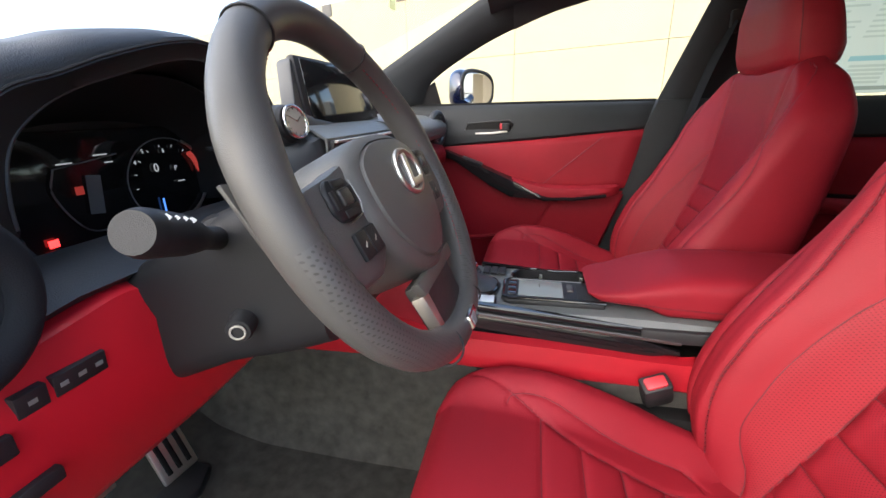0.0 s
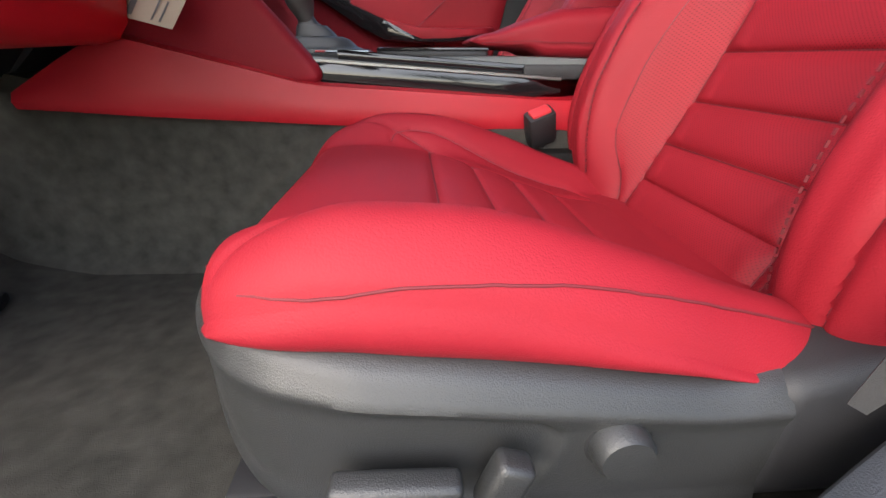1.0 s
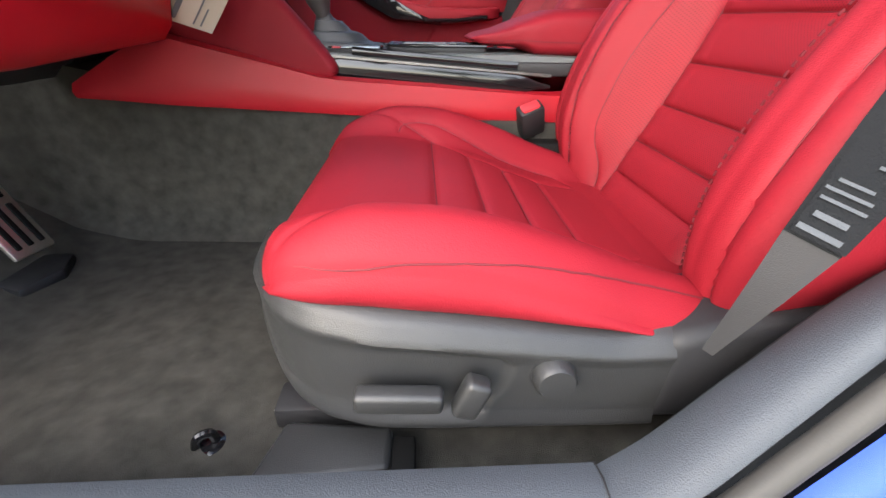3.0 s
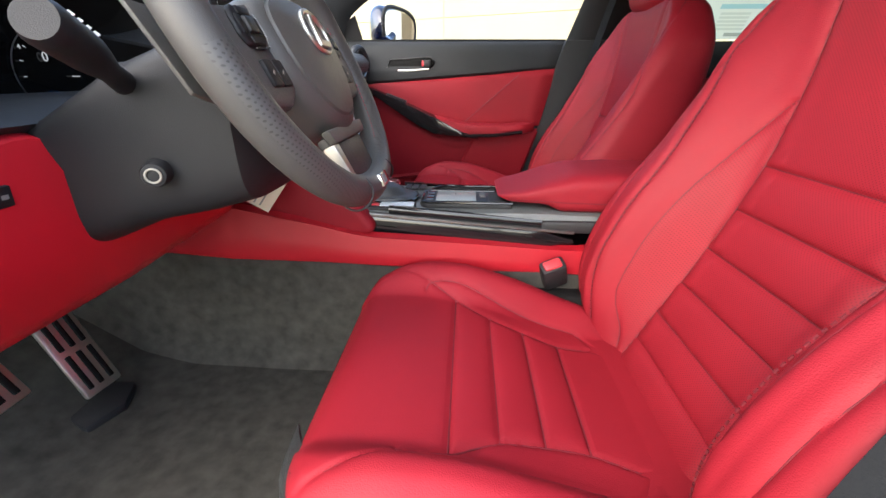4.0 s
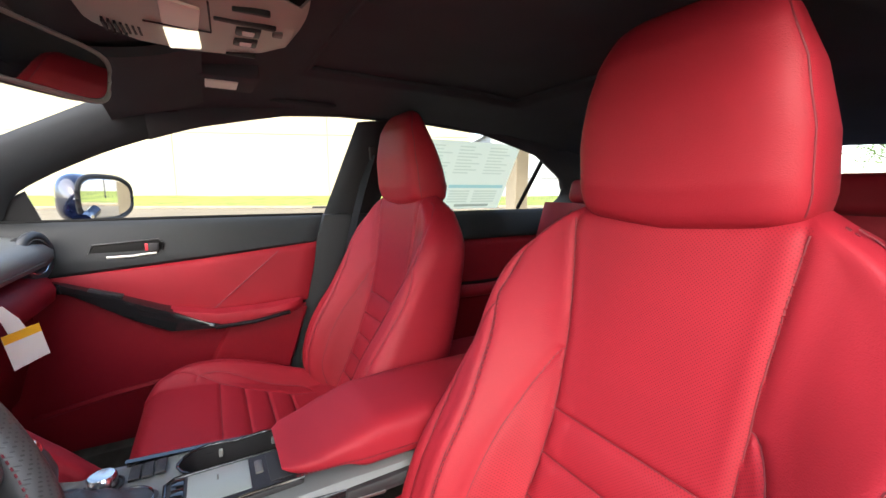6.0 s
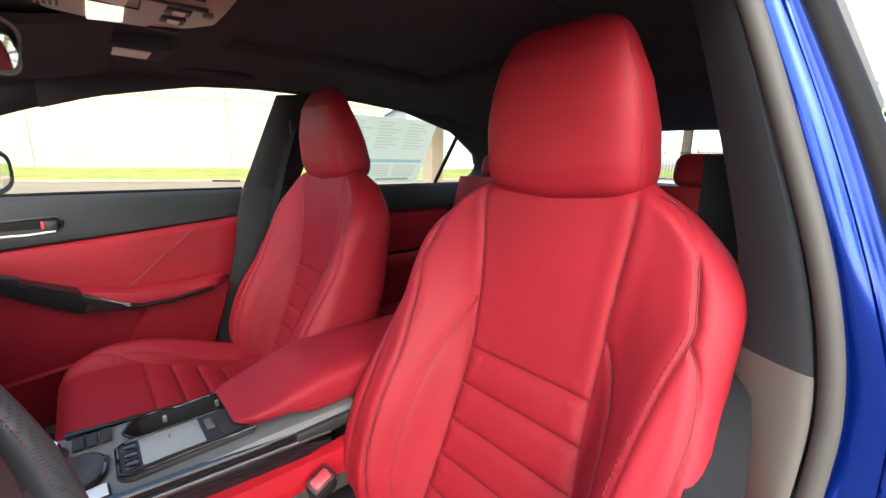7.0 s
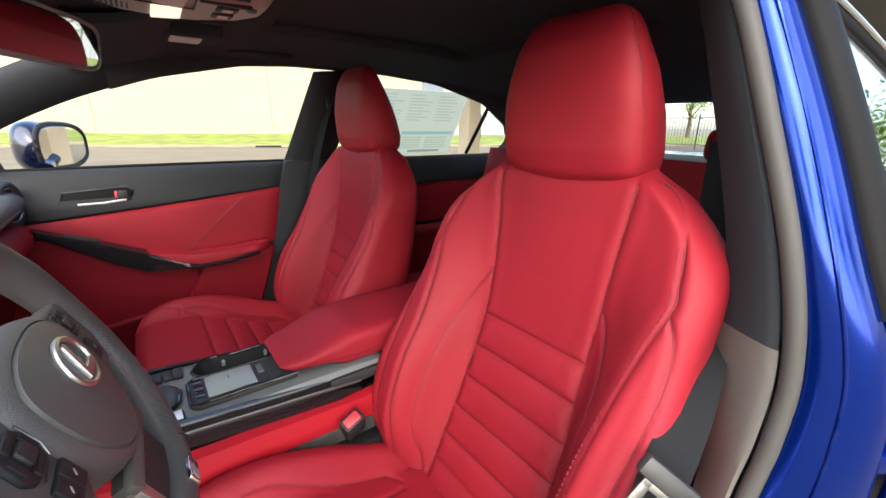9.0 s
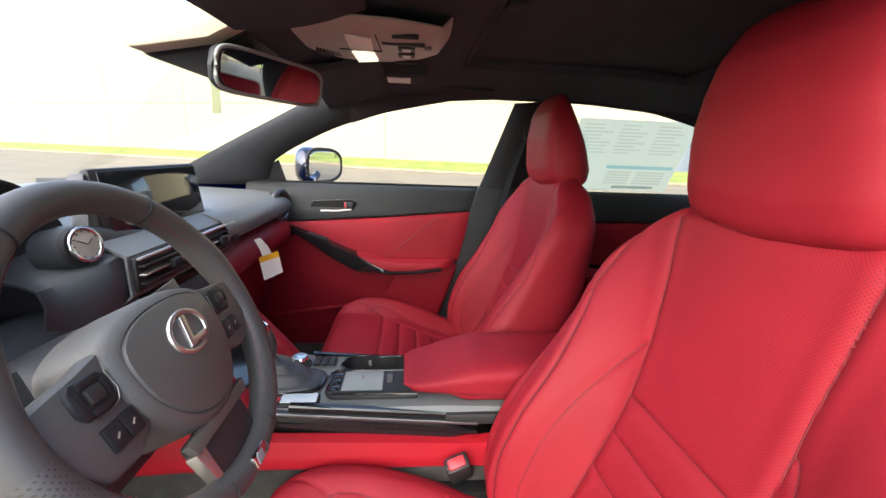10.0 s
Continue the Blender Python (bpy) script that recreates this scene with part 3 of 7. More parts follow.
driver_seat = car_seat(-SEAT_Y, "red leather driver seat with ribbed perforated insert", 0.0)
passenger_seat = car_seat(SEAT_Y, "red leather front passenger seat beside the centre console", 0.038)


sh_top = smooth_interp([-0.028, -0.014, 0.016, 0.06, 0.15, 0.25, 0.30, 0.335], [0.492, 0.501, 0.504, 0.504, 0.494, 0.479, 0.473, 0.475])
sh_bot = smooth_interp([-0.028, -0.016, 0.006, 0.028, 0.06, 0.10, 0.335], [0.428, 0.398, 0.373, 0.365, 0.362, 0.360, 0.358], 400)
sh_out = smooth_interp([-0.028, -0.016, 0.010, 0.044, 0.09, 0.14, 0.335], [-0.525, -0.552, -0.585, -0.608, -0.620, -0.622, -0.622], 400)


def side_shield(st, cy):
    """Grey plastic trim on the outer side of the driver seat, with the power switches."""
    nx, nu = 120, 44
    rows = []
    for x in np.linspace(-0.028, 0.342, nx):
        zt, zb, yo = float(sh_top(x)), float(sh_bot(x)), float(sh_out(x))
        r = []
        for k in range(nu):
            u = k / (nu - 1)
            z = zt + (zb - zt) * u
            sh = interp(u, [0, 0.08, 0.2, 0.3, 0.75, 0.9, 1], [0.030, 0.010, 0.0, 0.003, 0.004, 0.0, 0.020])
            # sunk field round the switches, below and before a rounded rim
            zr = interp(x, [0.06, 0.078, 0.14, 0.195, 0.206], [0.474, 0.471, 0.464, 0.456, 0.446])
            xr = interp(z, [0.385, 0.40, 0.42, 0.446], [0.186, 0.192, 0.203, 0.209])
            din = min(zr - z, xr - x)
            fade = float(smoothstep(0.02, 0.15, np.array(x))) * float(smoothstep(0.372, 0.395, np.array(z)))
            sh += 0.0055 * float(smoothstep(-0.002, 0.007, np.array(din))) * fade
            r.append((x, yo + sh, z))
        r.append((x, yo + 0.05, zb))
        r.insert(0, (x, yo + 0.06, zt + 0.004))
        rows.append(r)
    return thick(sheet(rows), 0.003)


part("side_shield", side_shield(driver_seat, -SEAT_Y), M_SHIELD, driver_seat, "dark grey grained plastic side trim")
part("seat_switch", moved(merged(box((-0.036, -0.011, -0.010), (0.036, 0.006, 0.011), 0.005, 3)), pose(0.113, -0.630, 0.425, 4, 3, 0)), M_SHIELD, driver_seat, "long grey seat switch")
part("seat_switch", moved(box((-0.011, -0.012, -0.020), (0.011, 0.006, 0.020), 0.005, 3), pose(0.1715, -0.629, 0.4255, 0, 20, 0)), M_SHIELD, driver_seat, "upright grey recline switch")
part("seat_switch", lathe([(0.001, -0.010), (0.0150, -0.0095), (0.0175, -0.006), (0.0185, 0.006)], 32, pose(0.2415, -0.6225, 0.4345, -90, 0, 0)), M_SHIELD, driver_seat, "round grey lumbar switch")
part("switch_gap", lathe([(0.0150, 0.0034), (0.0200, 0.0034), (0.0205, 0.0040), (0.0205, 0.0100)], 32, pose(0.2415, -0.6225, 0.4345, -90, 0, 0)), M_BLKHOLE, driver_seat, "dark gap round the lumbar switch")
part("rear_shield", prism([(0.334, 0.468), (0.38, 0.481), (0.47, 0.490), (0.56, 0.482), (0.56, 0.37), (0.334, 0.37)], "y", -0.620, -0.53, 0.014, 4), M_BLK, driver_seat, "black recliner cover")

# ---- sill ----
sill = thing("door_sill", (0.1, -0.71, 0.2), "grey plastic sill trim on blue painted car sill", "door sill", kind="structure")


def sill_rows():
    rows = []
    for x in np.linspace(-0.55, 0.262, 26):
        rows.append([(x, -0.660, 0.34), (x, -0.668, 0.385), (x, -0.674, 0.398), (x, -0.690, 0.402), (x, -0.712, 0.399), (x, -0.722, 0.392), (x, -0.727, 0.37)])
    return rows


part("sill_trim", thick(sheet(sill_rows()), 0.003), M_SILL, sill, "slate grey grained sill plate")

# ---- steering wheel ----
WC, WT = Vector((-0.019, -0.357, 0.8955)), 26.6
wheel = thing("steering_wheel", tuple(WC), "black leather sports steering wheel with red stitching", "steering wheel")
# wheel frame: u to the passenger side (+y), v up along the disc, n towards the driver
WM = Matrix.Translation(WC) @ pose(0, 0, 0, 0, -WT, 0) @ Matrix(((0, 0, 1, 0), (1, 0, 0, 0), (0, 1, 0, 0), (0, 0, 0, 1)))


def rim_mesh():
    rows = []
    R = 0.162
    for i in range(96):
        a = 2 * math.pi * i / 96
        grip = 1 + 0.10 * math.exp(-((math.sin(a) - 0.35) / 0.18) ** 2)
        rr = R * (1 - 0.03 * max(0, -math.sin(a)) ** 6)
        ru, rn = 0.0165 * grip, 0.0175 * grip
        row = []
        for k in range(18):
            b = 2 * math.pi * k / 18
            q = rr + ru * math.cos(b)
            row.append((q * math.cos(a), q * math.sin(a), rn * math.sin(b)))
        rows.append(row)
    return moved(sheet(rows, closed_u=True, closed_v=True), WM)


rim = part("rim", rim_mesh(), M_WHEEL, wheel, "thick black leather rim with perforated grips")
rim.data.materials.append(M_WHEELP)
_inv = WM.inverted()
for p in rim.data.polygons:
    q = _inv @ p.center
    a = math.degrees(math.atan2(q.y, q.x)) % 360
    nz = (_inv.to_3x3() @ p.normal).z
    if nz > 0.35 and (182 < a < 248 or 292 < a < 358):
        p.material_index = 1
# airbag hub: a rounded shield
hub_out = smooth_line([(-0.078, 0.030, 0), (-0.045, 0.046, 0), (0.0, 0.050, 0), (0.045, 0.046, 0), (0.078, 0.030, 0), (0.086, 0.0, 0), (0.078, -0.040, 0), (0.045, -0.080, 0), (0, -0.094, 0), (-0.045, -0.080, 0), (-0.078, -0.040, 0), (-0.086, 0.0, 0)], 5, True)


def dome(outline, levels, m):
    rows = []
    c = sum((Vector(p) for p in outline), Vector()) / len(outline)
    for f, h in levels:
        rows.append([c + (Vector(p) - c) * f + Vector((0, 0, h)) for p in outline])
    return moved(sheet(rows, closed_u=True, cap=True), m)


part("hub_cover", dome(hub_out, [(1.0, -0.05), (1.0, -0.008), (0.985, 0.004), (0.95, 0.012), (0.86, 0.017), (0.845, 0.0175), (0.83, 0.016), (0.81, 0.0195), (0.5, 0.027), (0.15, 0.029)], WM), M_GREY, wheel, "dark grey airbag cover")


def wbox(u0, u1, v0, v1, n0, n1, bevel=0.004):
    return moved(box((u0, v0, n0), (u1, v1, n1), bevel), WM)


def wprism(poly, n0, n1, bevel=0.003):
    return moved(prism(poly, "z", n0, n1, bevel), WM)


for sg in (-1, 1):
    part("spoke", wprism([(sg * 0.060, 0.034), (sg * 0.100, 0.026), (sg * 0.148, 0.020), (sg * 0.150, -0.030), (sg * 0.128, -0.058), (sg * 0.096, -0.060), (sg * 0.070, -0.045)][::sg], -0.016, 0.008, 0.006), M_GREY, wheel, "grey plastic side spoke")
    pc, pv = sg * 0.104, 0.006
    pad = part("switch_pad", wprism([(pc - 0.019, pv + 0.010), (pc - 0.012, pv + 0.016), (pc + 0.014, pv + 0.014), (pc + 0.020, pv + 0.007), (pc + 0.018, pv - 0.012), (pc + 0.010, pv - 0.018), (pc - 0.014, pv - 0.016), (pc - 0.020, pv - 0.008)], 0.006, 0.012, 0.003), M_BLK, wheel, "black four-way switch block")
    part("thumb_switch", wbox(pc - 0.0075, pc + 0.0075, pv - 0.0065, pv + 0.0065, 0.011, 0.0155, 0.002), M_SHIELD, pad, "grey thumb pad")
    for du, dv, wu, wv in ((0, 0.011, 0.009, 0.003), (0, -0.012, 0.009, 0.003), (0.0135, 0, 0.003, 0.007), (-0.0135, 0, 0.003, 0.007)):
        part("direction_key", wbox(pc + du - wu, pc + du + wu, pv + dv - wv, pv + dv + wv, 0.0112, 0.0134, 0.0010), M_BLK, pad, "black direction key")
    part("chrome_edge", moved(tube([(pc - sg * 0.019, pv + 0.011, 0.0118), (pc - sg * 0.0205, pv - 0.008, 0.0118), (pc - sg * 0.0145, pv - 0.0165, 0.0118), (pc + sg * 0.010, pv - 0.0185, 0.0118)], 0.0008, 6), WM), M_STEEL, pad, "thin chrome edge")
    for bi, (u0, u1) in enumerate(((0.082, 0.0985), (0.0995, 0.116))):
        part("key", wbox(min(sg * u0, sg * u1), max(sg * u0, sg * u1), -0.042, -0.020, 0.006, 0.0115, 0.0015), M_BLK, wheel, "black rocker key")
        part("key_mark", moved(box((-0.0026, -0.0008, 0), (0.0026, 0.0008, 0.0004), 0), WM @ Matrix.Translation((sg * (u0 + u1) / 2, -0.031, 0.0114)) @ pose(0, 0, 0, 0, 0, 40)), M_OHC, wheel, "pale key symbol")
part("lower_spoke", wprism([(-0.050, -0.090), (0.050, -0.090), (0.043, -0.150), (-0.043, -0.150)], -0.014, 0.004, 0.005), M_SHIELD, wheel, "dark grey lower spoke")
part("spoke_bezel", wprism([(-0.062, -0.086), (0.062, -0.086), (0.056, -0.101), (-0.056, -0.101)], 0.0, 0.010, 0.003), M_PILLARL, wheel, "satin grey bezel across the lower spoke")
for sg in (-1,):
    part("spoke_bezel", wprism([(sg * 0.040, -0.100), (sg * 0.056, -0.100), (sg * 0.050, -0.143), (sg * 0.041, -0.143)][::sg], -0.008, 0.0055, 0.002), M_ALU, wheel, "silver side bezel")
badge = part("badge", wprism([(-0.016, -0.149), (0.016, -0.149), (0.016, -0.164), (-0.016, -0.164)], 0.012, 0.0195, 0.002), M_CHROME, wheel, "small chrome badge plate")
part("badge_mark", wprism([(-0.010, -0.152), (0.004, -0.152), (0.000, -0.161), (-0.012, -0.161)], 0.0193, 0.0202, 0), M_INK, badge)
part("emblem", moved(tube([(0.0275 * math.cos(a), 0.002 + 0.0205 * math.sin(a), 0.029) for a in np.linspace(0, 2 * math.pi, 48, endpoint=False)], 0.0026, 8, True), WM), M_ALU, wheel, "oval chrome emblem ring")
part("emblem", wprism([(-0.004, 0.019), (0.004, 0.019), (-0.002, -0.006), (0.022, -0.006), (0.018, -0.013), (-0.012, -0.013)], 0.026, 0.032, 0.0012), M_ALU, wheel, "angular chrome emblem bar")
# stitching round the inner side of the rim
for a0, a1 in ((10, 55), (125, 170), (-58, -18), (198, 238)):
    seg = [WM @ Vector((0.1465 * math.cos(radians(a)), 0.1465 * math.sin(radians(a)), 0.007)) for a in np.linspace(a0, a1, 40)]
    part("stitching", stitches(seg, 0.0060, 0.0032), M_SEAM_RED, wheel, "red cross stitching", smooth=False)
for a in (58, 122, -70, -110):
    ring = [WM @ Vector(((0.162 + 0.0172 * math.cos(b)) * math.cos(radians(a)), (0.162 + 0.0172 * math.cos(b)) * math.sin(radians(a)), 0.0182 * math.sin(b))) for b in np.linspace(0, 2 * math.pi, 24, endpoint=False)]
    part("rim_seam", tube(ring, 0.0011, 6, True), M_BLK, wheel)

# ---- headliner ----
def roof_z(x, y):
    z = interp(x, [-0.05, 0.03, 0.15, 0.35, 0.8, 1.2, 1.55, 1.75], [1.262, 1.280, 1.305, 1.322, 1.320, 1.290, 1.235, 1.19])
    return z - 0.045 * (abs(y) / 0.55) ** 3


def in_sunroof(x, y):
    """1 inside the sunroof's recess, 0 outside, soft at the rim."""
    dx = max(0.36 - x, x - 0.93, 0)
    dy = max(abs(y) - 0.30, 0)
    d = math.hypot(dx, dy)
    return max(0.0, 1 - d / 0.012)


rows = [[(x, y, roof_z(x, y) + 0.016 * in_sunroof(x, y)) for y in np.linspace(-0.56, 0.56, 75)] for x in np.linspace(-0.02, 1.72, 116)]
tagged(part("ceiling", thick(sheet(rows), 0.012), M_HEAD, None), "black cloth headliner of the car", "headliner", kind="structure")
ring = [(0.36, -0.29), (0.37, -0.30), (0.92, -0.30), (0.93, -0.29), (0.93, 0.29), (0.92, 0.30), (0.37, 0.30), (0.36, 0.29)]
line = [(x, y, roof_z(x, y) - 0.001) for x, y in [(p.x, p.y) for p in smooth_line([(x, y, 0) for x, y in ring], 8, True)]]
trim_ring = solo("sunroof_trim", tube(line, 0.008, 8, True), M_HEAD, "black sunroof opening trim in the headliner", "trim", kind="structure")


def glass_y(z, k=1):
    return k * (0.725 - 0.586 * (z - 0.975))


FRONT_WIN = [(-0.272, 0.977), (-0.22, 1.050), (-0.053, 1.140), (0.140, 1.212), (0.345, 1.255), (0.48, 1.266), (0.546, 1.264), (0.553, 1.252), (0.492, 0.985), (0.484, 0.977)]
REAR_WIN = [(0.655, 0.977), (0.720, 1.262), (0.77, 1.266), (1.0, 1.249), (1.28, 1.190), (1.46, 1.105), (1.51, 1.03), (1.49, 0.985), (1.46, 0.977)]


def strip(lo, hi, k, bulge=0.03, n=24, m=9, inset=0.004):
    """Padded trim between two lines given as (x, z) on the side glass; bulges into the cabin."""
    lo = smooth_line([(x, 0, z) for x, z in lo], 8)
    hi = smooth_line([(x, 0, z) for x, z in hi], 8)
    def at(l, t):
        f = t * (len(l) - 1)
        i = min(int(f), len(l) - 2)
        return l[i].lerp(l[i + 1], f - i)
    rows = []
    for i in range(n + 1):
        a, b = at(lo, i / n), at(hi, i / n)
        r = []
        for j in range(m + 1):
            p = a.lerp(b, j / m)
            r.append((p.x, glass_y(p.z, k) - k * (inset + bulge * math.sin(math.pi * j / m) ** 0.6), p.z))
        rows.append(r)
    return thick(sheet(rows), 0.004)


def roof_edge(x, k):
    return (x, k * 0.54, roof_z(x, 0.54))


for k, side in ((1, "passenger"), (-1, "driver")):
    pil = solo("a_pillar_trim", strip([(-0.33, 0.962), (-0.272, 0.977), (-0.22, 1.050), (-0.053, 1.140), (0.140, 1.212)],
                                      [(-0.62, 0.962), (-0.494, 1.033), (-0.34, 1.11), (-0.184, 1.185), (0.045, 1.296)], k, 0.028), M_PILLAR,
               "dark grey windscreen pillar trim", "pillar trim", kind="structure")
    rows = []
    for x in np.linspace(0.045, 1.50, 40):
        zt = interp(x, [0.045, 0.14, 0.345, 0.48, 0.77, 1.0, 1.28, 1.46, 1.5], [1.180, 1.212, 1.255, 1.266, 1.266, 1.249, 1.190, 1.105, 1.06])
        e = Vector(roof_edge(x, k)) + Vector((0, 0, 0.004))
        a = Vector((x, glass_y(zt, k) - k * 0.002, zt))
        b = Vector((x, glass_y(zt, k) - k * 0.030, zt + 0.006))
        if k * b.y < 0.54:
            b.y = k * 0.545
        rows.append([a, a.lerp(b, 0.5) + Vector((0, 0, -0.006)), b, b.lerp(e, 0.5) + Vector((0, -k * 0.004, -0.004)), e, e + Vector((0, -k * 0.02, 0.006))])
    solo("roof_rail_trim", thick(sheet(rows), 0.003), M_HEAD, "black cloth trim along the roof rail", "roof trim", kind="structure")
solo("b_pillar_trim", strip([(0.484, 0.977), (0.507, 1.068), (0.530, 1.160), (0.553, 1.252)], [(0.655, 0.977), (0.677, 1.075), (0.698, 1.168), (0.720, 1.262)], 1, 0.035), M_PILLAR,
     "dark grey centre pillar trim beside the passenger seat", "pillar trim", kind="structure")
solo("c_pillar_trim", strip([(1.46, 0.977), (1.51, 1.03), (1.46, 1.105), (1.28, 1.19)], [(1.80, 0.97), (1.76, 1.05), (1.68, 1.14), (1.55, 1.23)], 1, 0.05), M_HEAD,
     "black rear quarter pillar trim", "pillar trim", kind="structure")


def pane(name, outline, k, label, off=0.008):
    bm = bmesh.new()
    vs = [bm.verts.new((x, glass_y(z, k) + k * off, z)) for x, z in outline]
    bm.faces.new(vs)
    ob = solo(name, bm, M_GLASS, label, "window", kind="structure", smooth=False)
    ob.visible_shadow = False
    return ob


pane("window_1", FRONT_WIN, 1, "clear side window beside the passenger seat")
pane("window_2", REAR_WIN, 1, "clear rear side window")
bar = solo("window_bar", tube([(1.305, glass_y(0.977) + 0.002, 0.977), (1.33, glass_y(1.175) + 0.002, 1.175)], 0.011, 8, flat=0.6), M_RUBBERD, "black divider bar in the rear side window", "window bar", kind="structure")
bm = sheet([[(-0.025 - 0.93 * t, y * (0.50 + 0.16 * t), 1.285 - 0.315 * t - 0.03 * (abs(y) ** 3)) for y in np.linspace(-1, 1, 9)] for t in np.linspace(0, 1, 9)])
ws = solo("windscreen", bm, M_GLASS, "clear raked windscreen", "windscreen", kind="structure")
ws.visible_shadow = False
bm = sheet([[(1.62 + 0.45 * t, y * (0.50 + 0.10 * t), 1.215 - 0.235 * t) for y in np.linspace(-1, 1, 7)] for t in np.linspace(0, 1, 7)])
rg = solo("rear_window", bm, M_GLASS, "clear rear window with heater lines", "rear window", kind="structure")
rg.visible_shadow = False

# ---- passenger door ----
def door_y(x, z):
    """Inner face of the door trim."""
    y = interp(z, [0.36, 0.50, 0.62, 0.70, 0.80, 0.88, 0.94, 0.975], [0.685, 0.672, 0.664, 0.664, 0.668, 0.672, 0.690, 0.705])
    return y + 0.05 * max(0, (-0.15 - x)) ** 1.0 * 0.6


def door_panel(k, x0, x1, z0, z1, off=0.0, nx=30, nz=14, bul=0.0):
    """A piece of the trim between two borders; x0.. may be functions of z, z0.. of x."""
    rows = []
    for i in range(nx + 1):
        r = []
        for j in range(nz + 1):
            u, w = i / nx, j / nz
            zr = 0.7
            for _ in range(3):
                xa = x0(zr) if callable(x0) else x0
                xb = x1(zr) if callable(x1) else x1
                x = xa + (xb - xa) * u
                za = z0(x) if callable(z0) else z0
                zb = z1(x) if callable(z1) else z1
                zr = za + (zb - za) * w
            edge = min(1.0, min(u * nx, (1 - u) * nx, w * nz, (1 - w) * nz))
            r.append((x, k * (door_y(x, zr) + off - bul * math.sin(math.pi * u) ** 0.3 * math.sin(math.pi * w) ** 0.3 + (0.006 if edge < 0.5 else 0)), zr))
        rows.append(r)
    return thick(sheet(rows), 0.004 * k)


door_rear = lambda z: interp(z, [0.36, 0.50, 0.70, 0.90, 0.975], [0.30, 0.342, 0.404, 0.451, 0.476])
split_z = lambda x: interp(x, [-0.3, -0.167, 0.138, 0.451], [0.832, 0.843, 0.868, 0.896])
arm_z = lambda x: interp(x, [-0.30, -0.164, -0.063, 0.03, 0.16, 0.29, 0.42], [0.850, 0.825, 0.785, 0.745, 0.718, 0.716, 0.724])
arm_b = lambda x: interp(x, [-0.30, -0.149, -0.023, 0.05, 0.216, 0.362, 0.42], [0.835, 0.808, 0.728, 0.692, 0.680, 0.692, 0.70])
door = thing("hinged_door", (0.1, 0.70, 0.36), "closed passenger door with red leather and black trim", "car door")
part("upper_trim", door_panel(1, -0.33, door_rear, split_z, 0.972, -0.004, bul=0.004), M_DOORTOP, door, "black soft upper door trim")
part("belt_strip", tube([(-0.30, 0.712, 0.976), (0.1, 0.714, 0.978), (0.478, 0.712, 0.977)], 0.005, 6), M_RUBBERD, door, "black window seal")
part("leather_panel", door_panel(1, -0.33, door_rear, lambda x: arm_z(x) - 0.01, lambda x: split_z(x) - 0.001, 0.0, bul=0.010), M_RED, door, "red leather door panel")
# lower pieces take the darkened red, as they lie in shade
part("lower_panel", door_panel(1, -0.40, door_rear, 0.36, lambda x: arm_b(x) + 0.004, 0.004, bul=0.0), M_RED_SHADED, door, "red lower door panel darkened for shade")
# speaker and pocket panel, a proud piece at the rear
part("pocket_cover", door_panel(1, lambda z: 0.10 + (z - 0.5) * 0.5, door_rear, 0.42, lambda x: arm_b(x) - 0.004, -0.014, bul=0.006), M_RED_SHADED, door, "red map pocket cover")
part("pocket_edge", tube([(-0.25, 0.655, 0.500), (-0.10, 0.650, 0.528), (0.0, 0.648, 0.540), (0.12, 0.648, 0.545)], 0.008, 8), M_RED_SHADED, door, "rim of the door pocket")
rows = []
for x in np.linspace(-0.30, 0.392, 40):
    yo = interp(x, [-0.30, -0.164, -0.06, 0.05, 0.2, 0.33, 0.37, 0.392], [0.655, 0.640, 0.622, 0.604, 0.598, 0.606, 0.622, 0.655])
    zt, zb = arm_z(x), arm_b(x)
    rows.append([(x, 0.668, zt + 0.004), (x, yo + 0.022, zt + 0.004), (x, yo + 0.006, zt), (x, yo, (zt + zb) / 2), (x, yo + 0.006, zb), (x, yo + 0.025, zb - 0.004), (x, 0.668, zb - 0.006)])
part("armrest", sheet(rows), M_RED, door, "red leather armrest")
rows = []
for x in np.linspace(-0.29, 0.20, 30):
    yo = interp(x, [-0.30, -0.164, -0.06, 0.05, 0.2], [0.655, 0.640, 0.622, 0.604, 0.598]) - 0.004
    zt, zb = arm_z(x) + 0.006, arm_b(x) - 0.004
    t = smoothstep(0.02, 0.20, x)
    zt = zt + (zb + 0.008 - zt) * float(t)
    rows.append([(x, 0.668, zt + 0.002), (x, yo + 0.02, zt + 0.002), (x, yo + 0.003, zt - 0.002), (x, yo, zb + 0.4 * (zt - zb)), (x, yo + 0.004, zb), (x, yo + 0.025, zb - 0.006)])
part("grab_trim", sheet(rows), M_GLOSS, door, "glossy black grab trim running to the armrest")
part("grab_trim", tube([(0.15, 0.595, 0.684), (0.25, 0.596, 0.686), (0.345, 0.606, 0.696)], 0.006, 8), M_GLOSS, door, "thin black line under the armrest")
part("window_switch", moved(box((-0.035, -0.010, -0.003), (0.035, 0.010, 0.004), 0.002), pose(-0.08, 0.640, 0.800, 0, 20, 0)), M_BLK, door, "black window switch")
part("crease", tube([(0.150, 0.6525, 0.722), (0.235, 0.6520, 0.795), (0.328, 0.6540, 0.874)], 0.0014, 6), M_SEAM_RED, door, "pale stitched crease on the leather")
